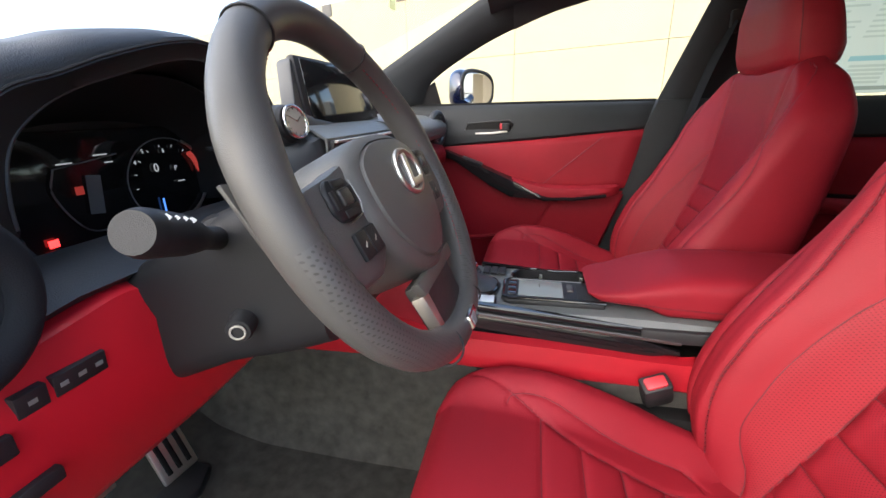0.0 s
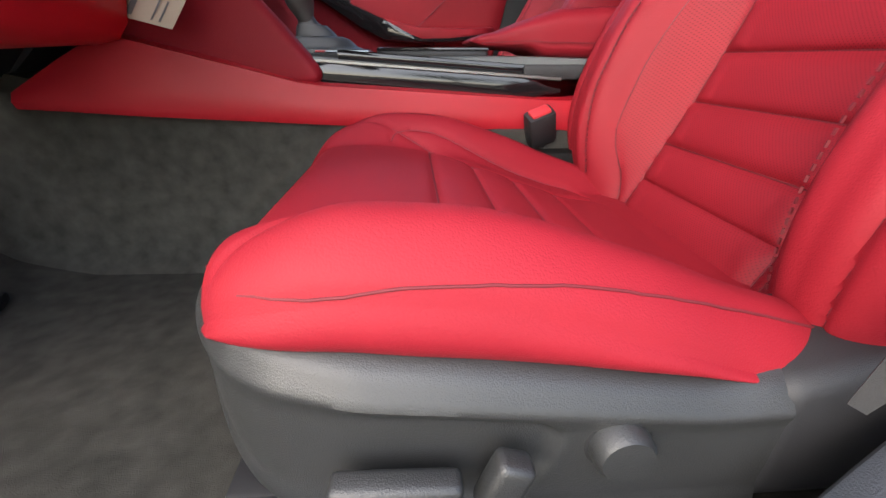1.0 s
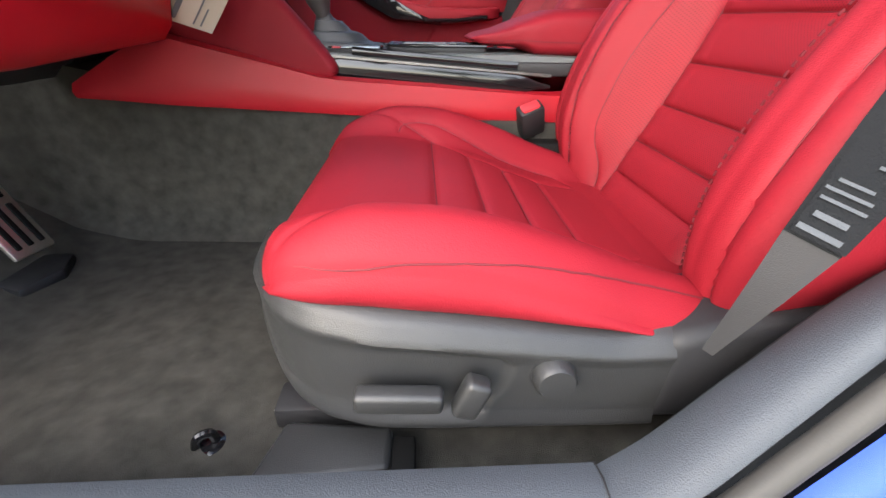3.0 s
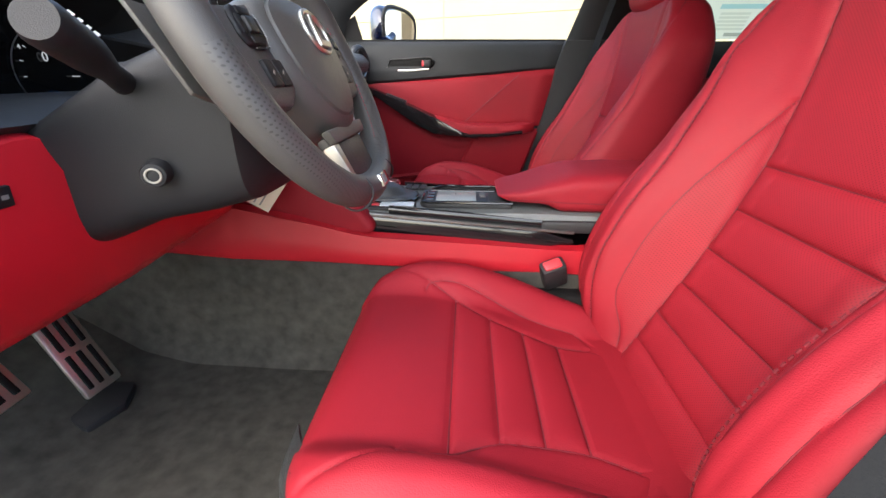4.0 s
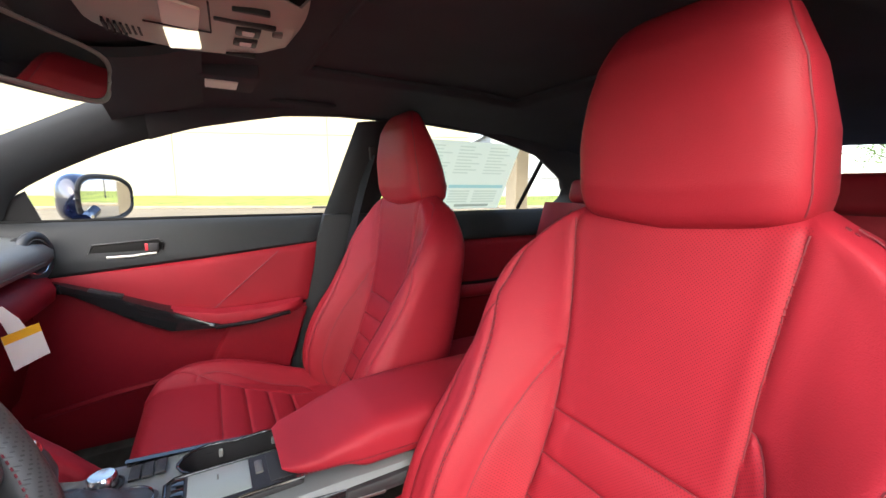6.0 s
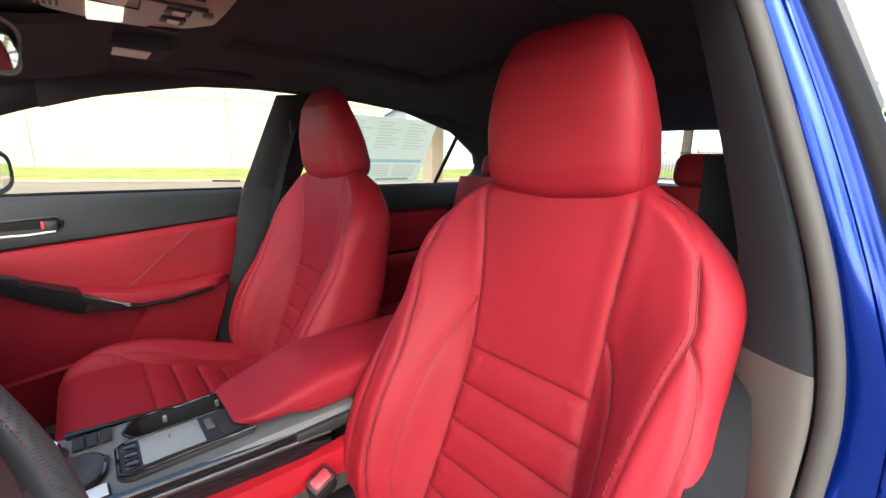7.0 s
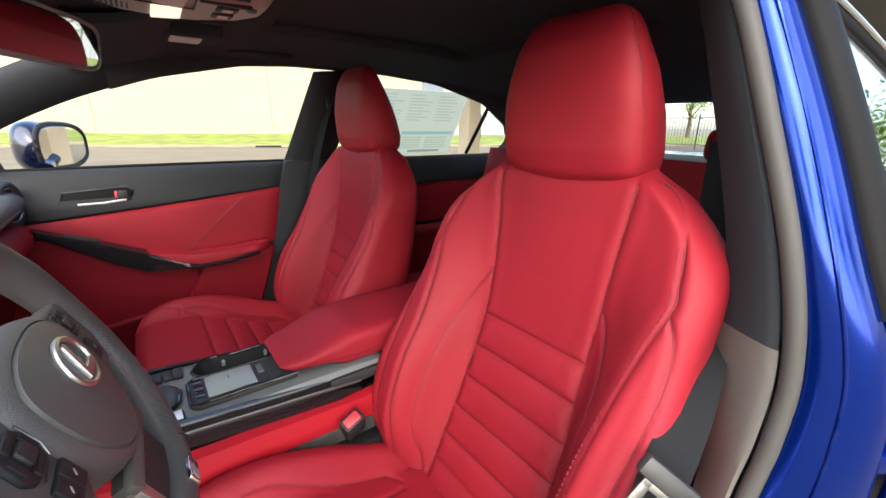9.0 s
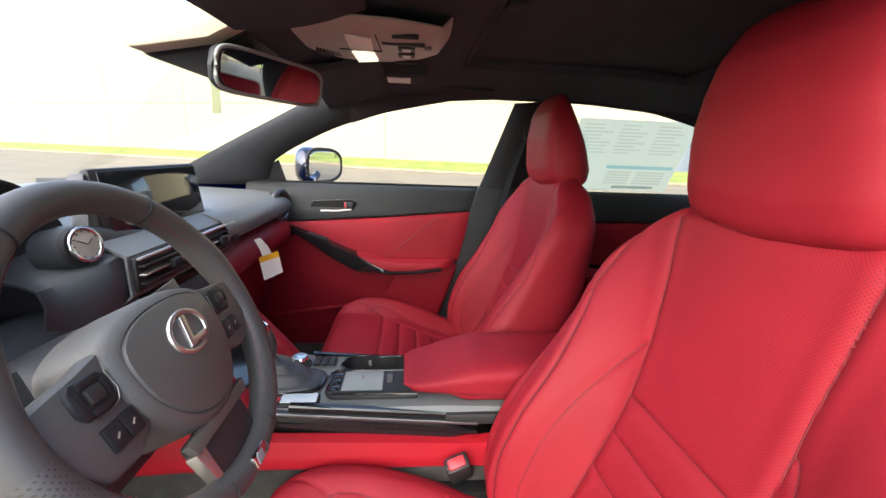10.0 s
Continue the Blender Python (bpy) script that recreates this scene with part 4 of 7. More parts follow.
# latch handle in its recess
rec = part("handle_bezel", moved(prism([(-0.115, 0.885), (-0.10, 0.918), (0.035, 0.926), (0.046, 0.915), (0.042, 0.886), (0.03, 0.880), (-0.095, 0.876)], "y", 0.6655, 0.676, 0.003), pose(0, 0, 0)), M_RUBBERD, door, "black handle recess")
part("handle_frame", tube([(x, 0.6650, z) for x, z in ((-0.115, 0.885), (-0.10, 0.918), (0.035, 0.926), (0.046, 0.915), (0.042, 0.886), (0.03, 0.880), (-0.095, 0.876))], 0.0022, 6, True), M_SHIELD, rec, "raised edge of the handle recess")
part("handle", tube([(-0.075, 0.663, 0.885), (-0.02, 0.660, 0.886), (0.030, 0.662, 0.891)], 0.0026, 8, flat=1.3), M_ALU, door, "chrome pull handle")
part("lock_knob", box((0.012, 0.656, 0.893), (0.036, 0.666, 0.917), 0.004), M_BLK, door, "black lock slider")
part("lock_mark", box((0.006, 0.658, 0.898), (0.012, 0.666, 0.916), 0.001), M_BTNRED, door, "red lock mark")

rear_door = thing("hinged_door", (1.0, 0.70, 0.36), "closed rear passenger door with red and black trim", "car door")
rr0 = lambda z: interp(z, [0.36, 0.7, 0.975], [0.60, 0.62, 0.655])
part("upper_trim", door_panel(1, rr0, 1.50, 0.868, 0.972, -0.004, bul=0.004), M_DOORTOP, rear_door, "black upper door trim")
part("leather_panel", door_panel(1, rr0, 1.48, 0.66, 0.866, 0.0, bul=0.01), M_RED, rear_door, "red leather door panel")
part("armrest", tube(smooth_line([(0.70, 0.64, 0.69), (0.9, 0.625, 0.68), (1.1, 0.625, 0.675), (1.3, 0.64, 0.69)], 6), 0.03, 12, flat=0.8), M_RED, rear_door, "red leather armrest")
part("grab_trim", tube(smooth_line([(0.70, 0.645, 0.722), (0.9, 0.630, 0.708), (1.1, 0.630, 0.702), (1.3, 0.645, 0.712)], 6), 0.008, 8), M_GLOSS, rear_door, "glossy black line above the armrest")
part("lower_panel", door_panel(1, rr0, 1.40, 0.36, 0.68, 0.006), M_RED_SHADED, rear_door, "red lower door panel darkened for shade")
# body behind the door gap
solo("b_pillar_lower", prism([(0.30, 0.36), (0.335, 0.50), (0.40, 0.70), (0.447, 0.90), (0.474, 0.977), (0.662, 0.977), (0.63, 0.70), (0.60, 0.36)], "y", 0.672, 0.715, 0.004), M_DOORTOP, "dark grey lower pillar between the passenger doors", "pillar trim", kind="structure")
# passenger belt on its pillar
pb = thing("seat_belt", (0.62, 0.62, 0.5), "black seat belt hanging on the passenger pillar", "seat belt", "front belts")
part("webbing", tube(smooth_line([(0.600, 0.575, 1.165), (0.575, 0.610, 1.05), (0.545, 0.640, 0.90), (0.50, 0.650, 0.70), (0.45, 0.648, 0.50)], 8), 0.020, 8, flat=0.10, up=(1, 0.2, 0)), M_BELT, pb)
part("guide", moved(box((-0.022, -0.012, -0.030), (0.022, 0.012, 0.030), 0.008), pose(0.612, 0.578, 1.165, 20, -15, 0)), M_BLK, pb, "black belt guide")

# ---- dashboard ----
dash = thing("dashboard", (-0.4, 0.0, 0.6), "charcoal soft dashboard with red leather band", "dashboard")


def loft_y(prof, ys):
    """Skin through profiles (x, z) given for each y."""
    return sheet([[(x, y, z) for x, z in prof(y)] for y in ys])


def pass_lip(y):
    """Grey padded shelf in front of the passenger; returns its profile."""
    return [(-0.95, 0.955), (-0.70, 0.960), (-0.45, 0.955), (-0.30, 0.950), (-0.215, 0.942), (-0.185, 0.930), (-0.172, 0.912), (-0.172, 0.895), (-0.180, 0.880), (-0.21, 0.868), (-0.26, 0.862)]


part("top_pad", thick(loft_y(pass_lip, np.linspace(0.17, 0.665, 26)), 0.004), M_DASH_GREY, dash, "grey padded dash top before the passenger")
part("stitch_line", tube([(-0.1705, y, 0.893) for y in np.linspace(0.20, 0.60, 12)], 0.0012, 6), M_PILLARL, dash, "pale stitched line")
part("red_band", thick(loft_y(lambda y: [(-0.24, 0.864), (-0.20, 0.862), (-0.178, 0.850), (-0.168, 0.825), (-0.172, 0.798), (-0.19, 0.782), (-0.24, 0.775)], np.linspace(0.10, 0.63, 20)), 0.004), M_RED, dash, "red leather band")
part("glove_box", thick(loft_y(lambda y: [(-0.23, 0.778), (-0.225, 0.74), (-0.24, 0.66), (-0.27, 0.56), (-0.32, 0.50), (-0.42, 0.47)], np.linspace(0.13, 0.655, 16)), 0.004), M_RED_SHADED, dash, "red glove box darkened for shade")
# upper body: driver side top, sweeping up over the dials
def arch(a, hw, h, cy=-0.300, zb=0.830):
    c, s = math.cos(a), math.sin(a)
    return cy - hw * math.copysign(abs(c) ** 0.75, c), zb + h * max(0, s) ** 0.62


HOOD_LIP = smooth_line([(-0.548, 0.845, 0), (-0.540, 0.900, 0), (-0.518, 0.946, 0), (-0.472, 0.985, 0), (-0.428, 1.001, 0), (-0.372, 1.022, 0), (-0.300, 1.042, 0), (-0.245, 1.047, 0), (-0.180, 1.030, 0), (-0.130, 0.975, 0), (-0.110, 0.900, 0), (-0.106, 0.845, 0)], 6)
HOOD_BEAD = smooth_line([(-0.487, 0.838, 0), (-0.486, 0.895, 0), (-0.474, 0.940, 0), (-0.448, 0.968, 0), (-0.410, 0.989, 0), (-0.365, 1.004, 0), (-0.300, 1.023, 0), (-0.245, 1.028, 0), (-0.186, 1.010, 0), (-0.146, 0.962, 0), (-0.132, 0.895, 0), (-0.130, 0.838, 0)], 6)


def hood_row(x, rise, f):
    """The hood's outline at x: lifted by the padded roll, and sinking by f to the dash top behind."""
    out = []
    for p in HOOD_LIP:
        roll = interp(p.x, [-0.55, -0.47, -0.40, -0.30, -0.22], [0.030, 0.030, 0.027, 0.014, 0.003])
        z = p.y + rise * roll
        out.append((x, p.x - 0.4 * rise * roll * float(p.x < -0.5), z + (min(z, 0.950) - z) * f))
    return out


part("cluster_hood", thick(sheet([hood_row(-0.280, 0.0, 0), hood_row(-0.281, 0.30, 0), hood_row(-0.288, 0.65, 0), hood_row(-0.302, 0.92, 0), hood_row(-0.325, 1.0, 0), hood_row(-0.36, 0.95, 0.06),
                                  hood_row(-0.42, 0.8, 0.25), hood_row(-0.50, 0.6, 0.6), hood_row(-0.58, 0.4, 0.88), hood_row(-0.66, 0.2, 1.0)]), 0.003), M_DASH, dash, "charcoal padded hood over the instruments")
rows = [[(-0.279, p.x, p.y - 0.001) for p in HOOD_LIP], [(-0.284, p.x + (q.x - p.x) * 0.2, p.y + (q.y - p.y) * 0.2) for p, q in zip(HOOD_LIP, HOOD_BEAD)],
        [(-0.290, p.x + (q.x - p.x) * 0.9, p.y + (q.y - p.y) * 0.9) for p, q in zip(HOOD_LIP, HOOD_BEAD)], [(-0.294, p.x, p.y) for p in HOOD_BEAD]]
for x, f in ((-0.33, 0.04), (-0.38, 0.10), (-0.43, 0.17)):
    rows.append([(x, p.x + (-0.29 - p.x) * f, p.y + (0.86 - p.y) * f) for p in HOOD_BEAD])
part("hood_lining", thick(sheet(rows), 0.002), M_BLK, dash, "black inner face of the hood")
part("hood_bead", tube([(-0.2915, p.x, p.y) for p in HOOD_BEAD], 0.0022, 8), M_DASH, dash, "raised bead round the hood opening")
part("hood_joint", tube([(-0.2795, p.x, p.y) for p in HOOD_LIP], 0.0016, 6), M_BLKHOLE, dash, "dark joint under the padded roll")
def left_pad(y):
    """Dash end by the door, falling back behind the hood's lip."""
    b = 0.12 * float(smoothstep(-0.535, -0.462, np.array(y)))
    return [(-0.95, 0.955), (-0.70, 0.960), (-0.45, 0.952), (-0.34 - 0.5 * b, 0.945), (-0.26 - b, 0.925), (-0.235 - b, 0.895), (-0.232 - b, 0.86), (-0.24 - 0.7 * b, 0.832), (-0.26 - 0.3 * b, 0.815), (-0.32, 0.80)]


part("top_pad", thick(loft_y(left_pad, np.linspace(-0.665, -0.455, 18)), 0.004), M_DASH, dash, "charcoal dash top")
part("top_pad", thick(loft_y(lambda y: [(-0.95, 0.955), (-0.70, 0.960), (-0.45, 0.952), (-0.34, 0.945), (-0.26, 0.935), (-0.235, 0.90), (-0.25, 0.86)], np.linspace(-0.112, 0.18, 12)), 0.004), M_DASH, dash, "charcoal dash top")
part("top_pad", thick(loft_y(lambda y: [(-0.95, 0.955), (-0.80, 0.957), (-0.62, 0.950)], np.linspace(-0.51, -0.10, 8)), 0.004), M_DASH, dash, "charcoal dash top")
def knee_top(y):
    return interp(y, [-0.66, -0.563, -0.473, -0.40, -0.18], [0.80, 0.812, 0.826, 0.815, 0.80])


part("lower_body", thick(loft_y(lambda y: [(-0.25, 0.865), (-0.27, 0.83), (-0.29, 0.82), (-0.30, 0.80), (-0.31, 0.76), (-0.33, 0.70), (-0.45, 0.60)] if y > -0.115 else [(-0.425, 0.806), (-0.33, 0.842), (-0.29, 0.853), (-0.255, 0.846), (-0.229, knee_top(y) + 0.007), (-0.27, knee_top(y) - 0.03), (-0.45, 0.60)], [-0.66, -0.60, -0.55, -0.50, -0.45, -0.40, -0.30, -0.20, -0.12, -0.114, -0.05, 0.05, 0.16]), 0.004), M_DASH, dash, "black dash body")
part("inner_wall", box((-0.75, -0.119, 0.75), (-0.245, -0.105, 0.935), 0.004), M_BLK, dash, "black dash side wall")
# driver's knee panel; its lighter red stands in for daylight on it
def knee(y):
    zt = interp(y, [-0.66, -0.563, -0.473, -0.40, -0.18], [0.80, 0.812, 0.826, 0.815, 0.80])
    zb = interp(y, [-0.66, -0.585, -0.40, -0.18], [0.640, 0.643, 0.640, 0.652])
    return [(-0.32, zt + 0.004), (-0.25, zt + 0.003), (-0.222, zt - 0.006), (-0.210, zt - 0.035), (-0.212, (zt + zb) / 2), (-0.224, zb + 0.025), (-0.240, zb + 0.006), (-0.27, zb), (-0.40, zb + 0.02)]


part("knee_panel", thick(loft_y(knee, np.linspace(-0.665, -0.17, 36)), 0.004), M_KNEE_LIT, dash, "red knee panel with daylight put into its colour")
for y0, y1, lab in ((-0.571, -0.551, "small black trip switch"), (-0.547, -0.509, "small black dimmer switch")):
    sw = part("panel_switch", moved(box((-0.006, y0, -0.0085), (0.0016, y1, 0.0085), 0.0008), pose(-0.2100, 0, 0.780, 0, 6, 0)), M_BLK, dash, lab)
    n = 1 if y1 - y0 < 0.03 else 3
    for i in range(n):
        yc = y0 + (y1 - y0) * (i + 0.5) / n
        part("symbol", moved(box((0.0015, yc - 0.0028, -0.0018), (0.0019, yc + 0.0028, 0.0018), 0), pose(-0.2100, 0, 0.780, 0, 6, 0)), M_PAD, sw)
part("panel_switch", box((-0.222, -0.612, 0.752), (-0.205, -0.578, 0.769), 0.002), M_BLK, dash, "black fuel flap switch")
part("panel_switch", box((-0.224, -0.592, 0.712), (-0.206, -0.560, 0.724), 0.002), M_BLK, dash, "black boot release switch")
# side vent
def ring(c, r, axis, tube_r, seg=40):
    c = Vector(c)
    q = Vector(axis).to_track_quat("Z", "Y")
    return tube([c + q @ Vector((r * math.cos(2 * math.pi * i / seg), r * math.sin(2 * math.pi * i / seg), 0)) for i in range(seg)], tube_r, 10, True, up=axis)


def disc(c, r, axis, d=0.006, seg=40):
    q = Vector(axis).to_track_quat("Z", "Y").to_matrix().to_4x4()
    return lathe([(r * 0.02, d), (r * 0.9, d), (r, d * 0.6), (r, -d)], seg, Matrix.Translation(c) @ q)


for k, cy in ((-1, -0.588), (1, 0.622)):
    c = (-0.205, cy, 0.862) if k < 0 else (-0.195, cy, 0.903)
    vent = part("side_vent", merged(ring(c, 0.048, (1, -0.25 * k, 0), 0.014 if k < 0 else 0.011), ring(c, 0.036, (1, -0.25 * k, 0), 0.004)), M_PILLAR if k < 0 else M_DASH, dash, "round side air vent")
    part("vent_ring", ring((c[0] + 0.006, c[1], c[2]), 0.041, (1, -0.25 * k, 0), 0.0025), M_CHROME, vent, "silver ring")
    part("vent_core", disc((c[0] - 0.02, c[1], c[2]), 0.045, (1, -0.25 * k, 0)), M_BLK, vent, "black vent core")
    for i in range(4):
        z = c[2] - 0.024 + 0.016 * i
        part("vent_slat", box((c[0] - 0.018, c[1] - 0.027, z - 0.001), (c[0] - 0.006, c[1] + 0.027, z + 0.001), 0.0005), M_BLK, vent)

# ---- instruments ----
cl = thing("instrument_cluster", (-0.42, -0.29, 0.83), "dark digital instrument cluster with dials and warning lights", "instruments")
part("housing", thick(sheet([[(x, *arch(a, hw, h)) for a in np.linspace(0, math.pi, 40)] for x, hw, h in ((-0.345, 0.168, 0.183), (-0.40, 0.160, 0.150), (-0.43, 0.150, 0.130))]), 0.002), M_BLK, cl, "black surround")
part("housing", box((-0.46, -0.47, 0.760), (-0.428, -0.12, 0.985), 0.004), M_BLK, cl, "black dial backing")
face = part("display", box((-0.428, -0.430, 0.80), (-0.420, -0.100, 0.950), 0.006), M_SCREEN, cl, "dark glass display")
part("bezel", tube(smooth_line([(-0.416, -0.364, 0.908), (-0.416, -0.371, 0.878), (-0.416, -0.345, 0.832), (-0.416, -0.300, 0.825)], 6), 0.0011, 6), M_INK, face)
part("bezel", tube([(-0.416, -0.364, 0.908), (-0.416, -0.285, 0.918)], 0.0008, 6), M_INK, face)
DY, DZ = -0.211, 0.872
part("dial_ring", tube([(-0.417, DY + 0.069 * math.cos(a), DZ + 0.062 * math.sin(a)) for a in np.linspace(radians(-75), radians(60), 30)], 0.0022, 8), M_ALU, face, "thin silver dial ring")
part("dial_ring", tube([(-0.417, DY + 0.068 * math.cos(a), DZ + 0.061 * math.sin(a)) for a in np.linspace(radians(60), radians(285), 40)], 0.0008, 6), M_INK, face, "faint dial edge")
part("red_zone", tube([(-0.4165, DY + 0.058 * math.cos(a), DZ + 0.053 * math.sin(a)) for a in np.linspace(radians(5), radians(42), 10)], 0.0040, 6), glow_mat("red_zone_glow", (0.55, 0.06, 0.05), 0.30), face, "dull red dial zone")
for i in range(7):
    a = radians(185 - 22 * i)
    part("dial_tick", tube([(-0.417, DY + r * math.cos(a), DZ + 0.9 * r * math.sin(a)) for r in (0.054, 0.058)], 0.0006, 4), M_GLOW_DIM, face)


def text(body, size, m, material, parent, name="numeral", depth=0.0004):
    cu = bpy.data.curves.new(name, "FONT")
    cu.body, cu.size, cu.extrude = body, size, depth
    cu.align_x, cu.align_y = "CENTER", "CENTER"
    tmp = bpy.data.objects.new(name, cu)
    scene.collection.objects.link(tmp)
    me = bpy.data.meshes.new_from_object(tmp.evaluated_get(bpy.context.evaluated_depsgraph_get()))
    bpy.data.objects.remove(tmp)
    me.transform(m)
    me.materials.clear()
    me.materials.append(material)
    ob = new(name, me)
    ob.parent = parent
    ob.matrix_parent_inverse = parent.matrix_basis.inverted()
    return ob


# letters stand on a face that looks along +x: their right is +y
FACE_X = Matrix(((0, 0, 1, 0), (1, 0, 0, 0), (0, 1, 0, 0), (0, 0, 0, 1)))
text("0", 0.017, Matrix.Translation((-0.4165, -0.231, 0.892)) @ FACE_X, M_GLOW_DIM, face)
text("P", 0.010, Matrix.Translation((-0.4165, -0.198, 0.888)) @ FACE_X, M_GLOW_DIM, face)
for n_, yy, zz in (("5", -0.247, 0.917), ("6", -0.213, 0.915), ("4", -0.262, 0.903)):
    text(n_, 0.008, Matrix.Translation((-0.4165, yy, zz)) @ FACE_X, M_GLOW_DIM, face)
for yy, zz, w in ((-0.349, 0.913, 0.010), (-0.305, 0.919, 0.010), (-0.297, 0.909, 0.006), (-0.192, 0.868, 0.007)):
    part("readout", box((-0.4165, yy - w, zz - 0.0008), (-0.4160, yy + w * 0.8, zz + 0.0008), 0), M_GLOW_DIM, face)
ci = pose(0, -0.325, 0.872, -8, 0, 0)
part("car_icon", merged(moved(box((-0.4165, -0.009, -0.024), (-0.4160, 0.009, 0.024), 0), ci), moved(box((-0.4163, -0.0075, 0.004), (-0.4157, 0.0075, 0.014), 0), ci)), M_INK, face, "grey car outline")
part("door_icon", moved(box((-0.4165, -0.006, -0.005), (-0.4160, 0.004, 0.005), 0), pose(0, -0.341, 0.880)), glow_mat("red_icon_glow", (0.5, 0.05, 0.04), 0.25), face, "small red open door sign")
part("warning_light", box((-0.4165, -0.392, 0.822), (-0.4158, -0.381, 0.831), 0.0003), glow_mat("red_warning_glow", (1.0, 0.03, 0.03), 2.5), face, "glowing red warning light")
part("warning_light", box((-0.4165, -0.394, 0.811), (-0.4158, -0.384, 0.816), 0.0003), glow_mat("red_warning_glow_low", (1.0, 0.03, 0.03), 2.5), face, "glowing red warning light")
part("warning_light", box((-0.4165, -0.119, 0.841), (-0.4158, -0.111, 0.847), 0.0003), glow_mat("orange_warning_glow", (1.0, 0.28, 0.02), 2.5), face, "glowing orange warning light")
part("warning_light", box((-0.4165, -0.2335, 0.824), (-0.4158, -0.2305, 0.848), 0.0003), glow_mat("blue_needle_glow", (0.08, 0.25, 0.9), 0.8), face, "blue gauge needle")

# ---- steering column ----
col = thing("steering_column", (-0.2, -0.357, 0.75), "black plastic steering column shroud with stalk", "steering column")
rows = []
for x, y0, y1, z0, z1 in ((-0.33, -0.470, -0.24, 0.70, 0.800), (-0.23, -0.462, -0.252, 0.700, 0.838), (-0.16, -0.452, -0.262, 0.728, 0.880), (-0.10, -0.440, -0.262, 0.738, 0.905), (-0.060, -0.430, -0.245, 0.748, 0.905), (-0.048, -0.41, -0.265, 0.768, 0.895)):
    cyy, czz, hy, hz = (y0 + y1) / 2, (z0 + z1) / 2, (y1 - y0) / 2, (z1 - z0) / 2
    rows.append([(x, cyy + hy * math.copysign(abs(math.cos(a)) ** 0.35, math.cos(a)), czz + hz * math.copysign(abs(math.sin(a)) ** 0.45, math.sin(a))) for a in np.linspace(0, 2 * math.pi, 40, endpoint=False)])
part("shroud", sheet(rows, closed_u=True, cap=True), M_BLK, col, "black plastic shroud")
knob = part("tilt_switch", lathe([(0.001, 0.020), (0.010, 0.019), (0.0115, 0.016), (0.012, 0.0), (0.016, -0.008)], 28, pose(-0.128, -0.446, 0.787, 90, 0, 22)), M_BLK, col, "round black column switch")
part("switch_ring", ring((-0.1202, -0.4652, 0.787), 0.0062, (0.37, -0.93, 0), 0.0010, 24), M_OHC, knob, "pale ring symbol")
st_line = smooth_line([(-0.150, -0.425, 0.858), (-0.128, -0.470, 0.873), (-0.113, -0.508, 0.888), (-0.099, -0.548, 0.902)], 6)
n = len(st_line)
stalk = part("stalk", tube(st_line, [interp(i / (n - 1), [0, 0.35, 0.5, 0.6, 0.97, 1.0], [0.011, 0.009, 0.0125, 0.0145, 0.0155, 0.013]) for i in range(n)], 20), M_BLK, col, "black light stalk")
part("stalk_base", lathe([(0.022, -0.01), (0.022, 0.008), (0.018, 0.014), (0.011, 0.016)], 28, look((-0.150, -0.425, 0.858), (-0.18, -0.36, 0.835))), M_BLK, col, "black stalk collar")
for i, (dx, w) in enumerate(((0.0, 0.004), (0.008, 0.003), (0.018, 0.003), (0.028, 0.004))):
    p = Vector((-0.1045, -0.533, 0.897)) + Vector((-0.0035, 0.010, -0.0035)) * (i * 0.9)
    part("symbol", moved(box((-w * 0.5, -0.0016, -0.0004), (w * 0.5, 0.0016, 0.0004), 0), Matrix.Translation(p + Vector((0.0115, 0.004, 0.0095))) @ Euler((0.6, 0.7, 0.3)).to_matrix().to_4x4()), M_WHITE, stalk, "pale stalk symbol")
for sg in (-1, 1):
    part("shift_paddle", moved(prism([(sg * 0.085, 0.045), (sg * 0.140, 0.050), (sg * 0.132, -0.020), (sg * 0.095, -0.035)][::sg], "z", -0.048, -0.044, 0.001), WM), M_GREY, wheel, "thin grey shift paddle")

# ---- centre of the dash ----
scr = thing("display_screen", (-0.25, 0.06, 0.93), "wide dark touch screen standing on the dashboard", "touch screen")
SM = Matrix.Translation((-0.245, 0.060, 0.990)) @ pose(0, 0, 0, 0, -8, 0)
part("casing", moved(box((-0.016, -0.158, -0.062), (0.0, 0.150, 0.062), 0.006), SM), M_BLK, scr, "black screen casing")
part("glass", moved(box((-0.001, -0.145, -0.055), (0.0025, 0.145, 0.056), 0.002), SM), M_SCREEN, scr, "dark reflective glass")
part("stand", moved(prism([(-0.158, -0.080), (-0.157, 0.058), (-0.164, 0.052), (-0.182, -0.020), (-0.212, -0.080)], "x", -0.030, -0.004, 0.004), SM), M_DASH, scr, "grey side fin")
part("stand", moved(box((-0.12, -0.14, -0.10), (-0.012, 0.13, -0.03), 0.01), SM), M_BLK, scr, "black screen foot")
clock = thing("clock", (-0.23, -0.165, 0.93), "round analogue dash clock with silver ring", "clock")
ca = Vector((1, -0.15, 0.25)).normalized()
cc = Vector((-0.222, -0.165, 0.951))
part("case", disc(cc - ca * 0.020, 0.028, ca, 0.014), M_BLK, clock, "black case")
part("bezel", ring(cc, 0.0225, ca, 0.0032), M_CHROME, clock, "silver bezel")
part("face", disc(cc - ca * 0.002, 0.0215, ca, 0.003), M_OHC, clock, "pale silver face")
q = ca.to_track_quat("Z", "Y")
for ang, ln in ((0.6, 0.012), (2.6, 0.016)):
    part("pointer", tube([cc + ca * 0.0035, cc + ca * 0.002 + q @ Vector((ln * math.cos(ang), ln * math.sin(ang), 0))], 0.0009, 5), M_CHROME, clock)
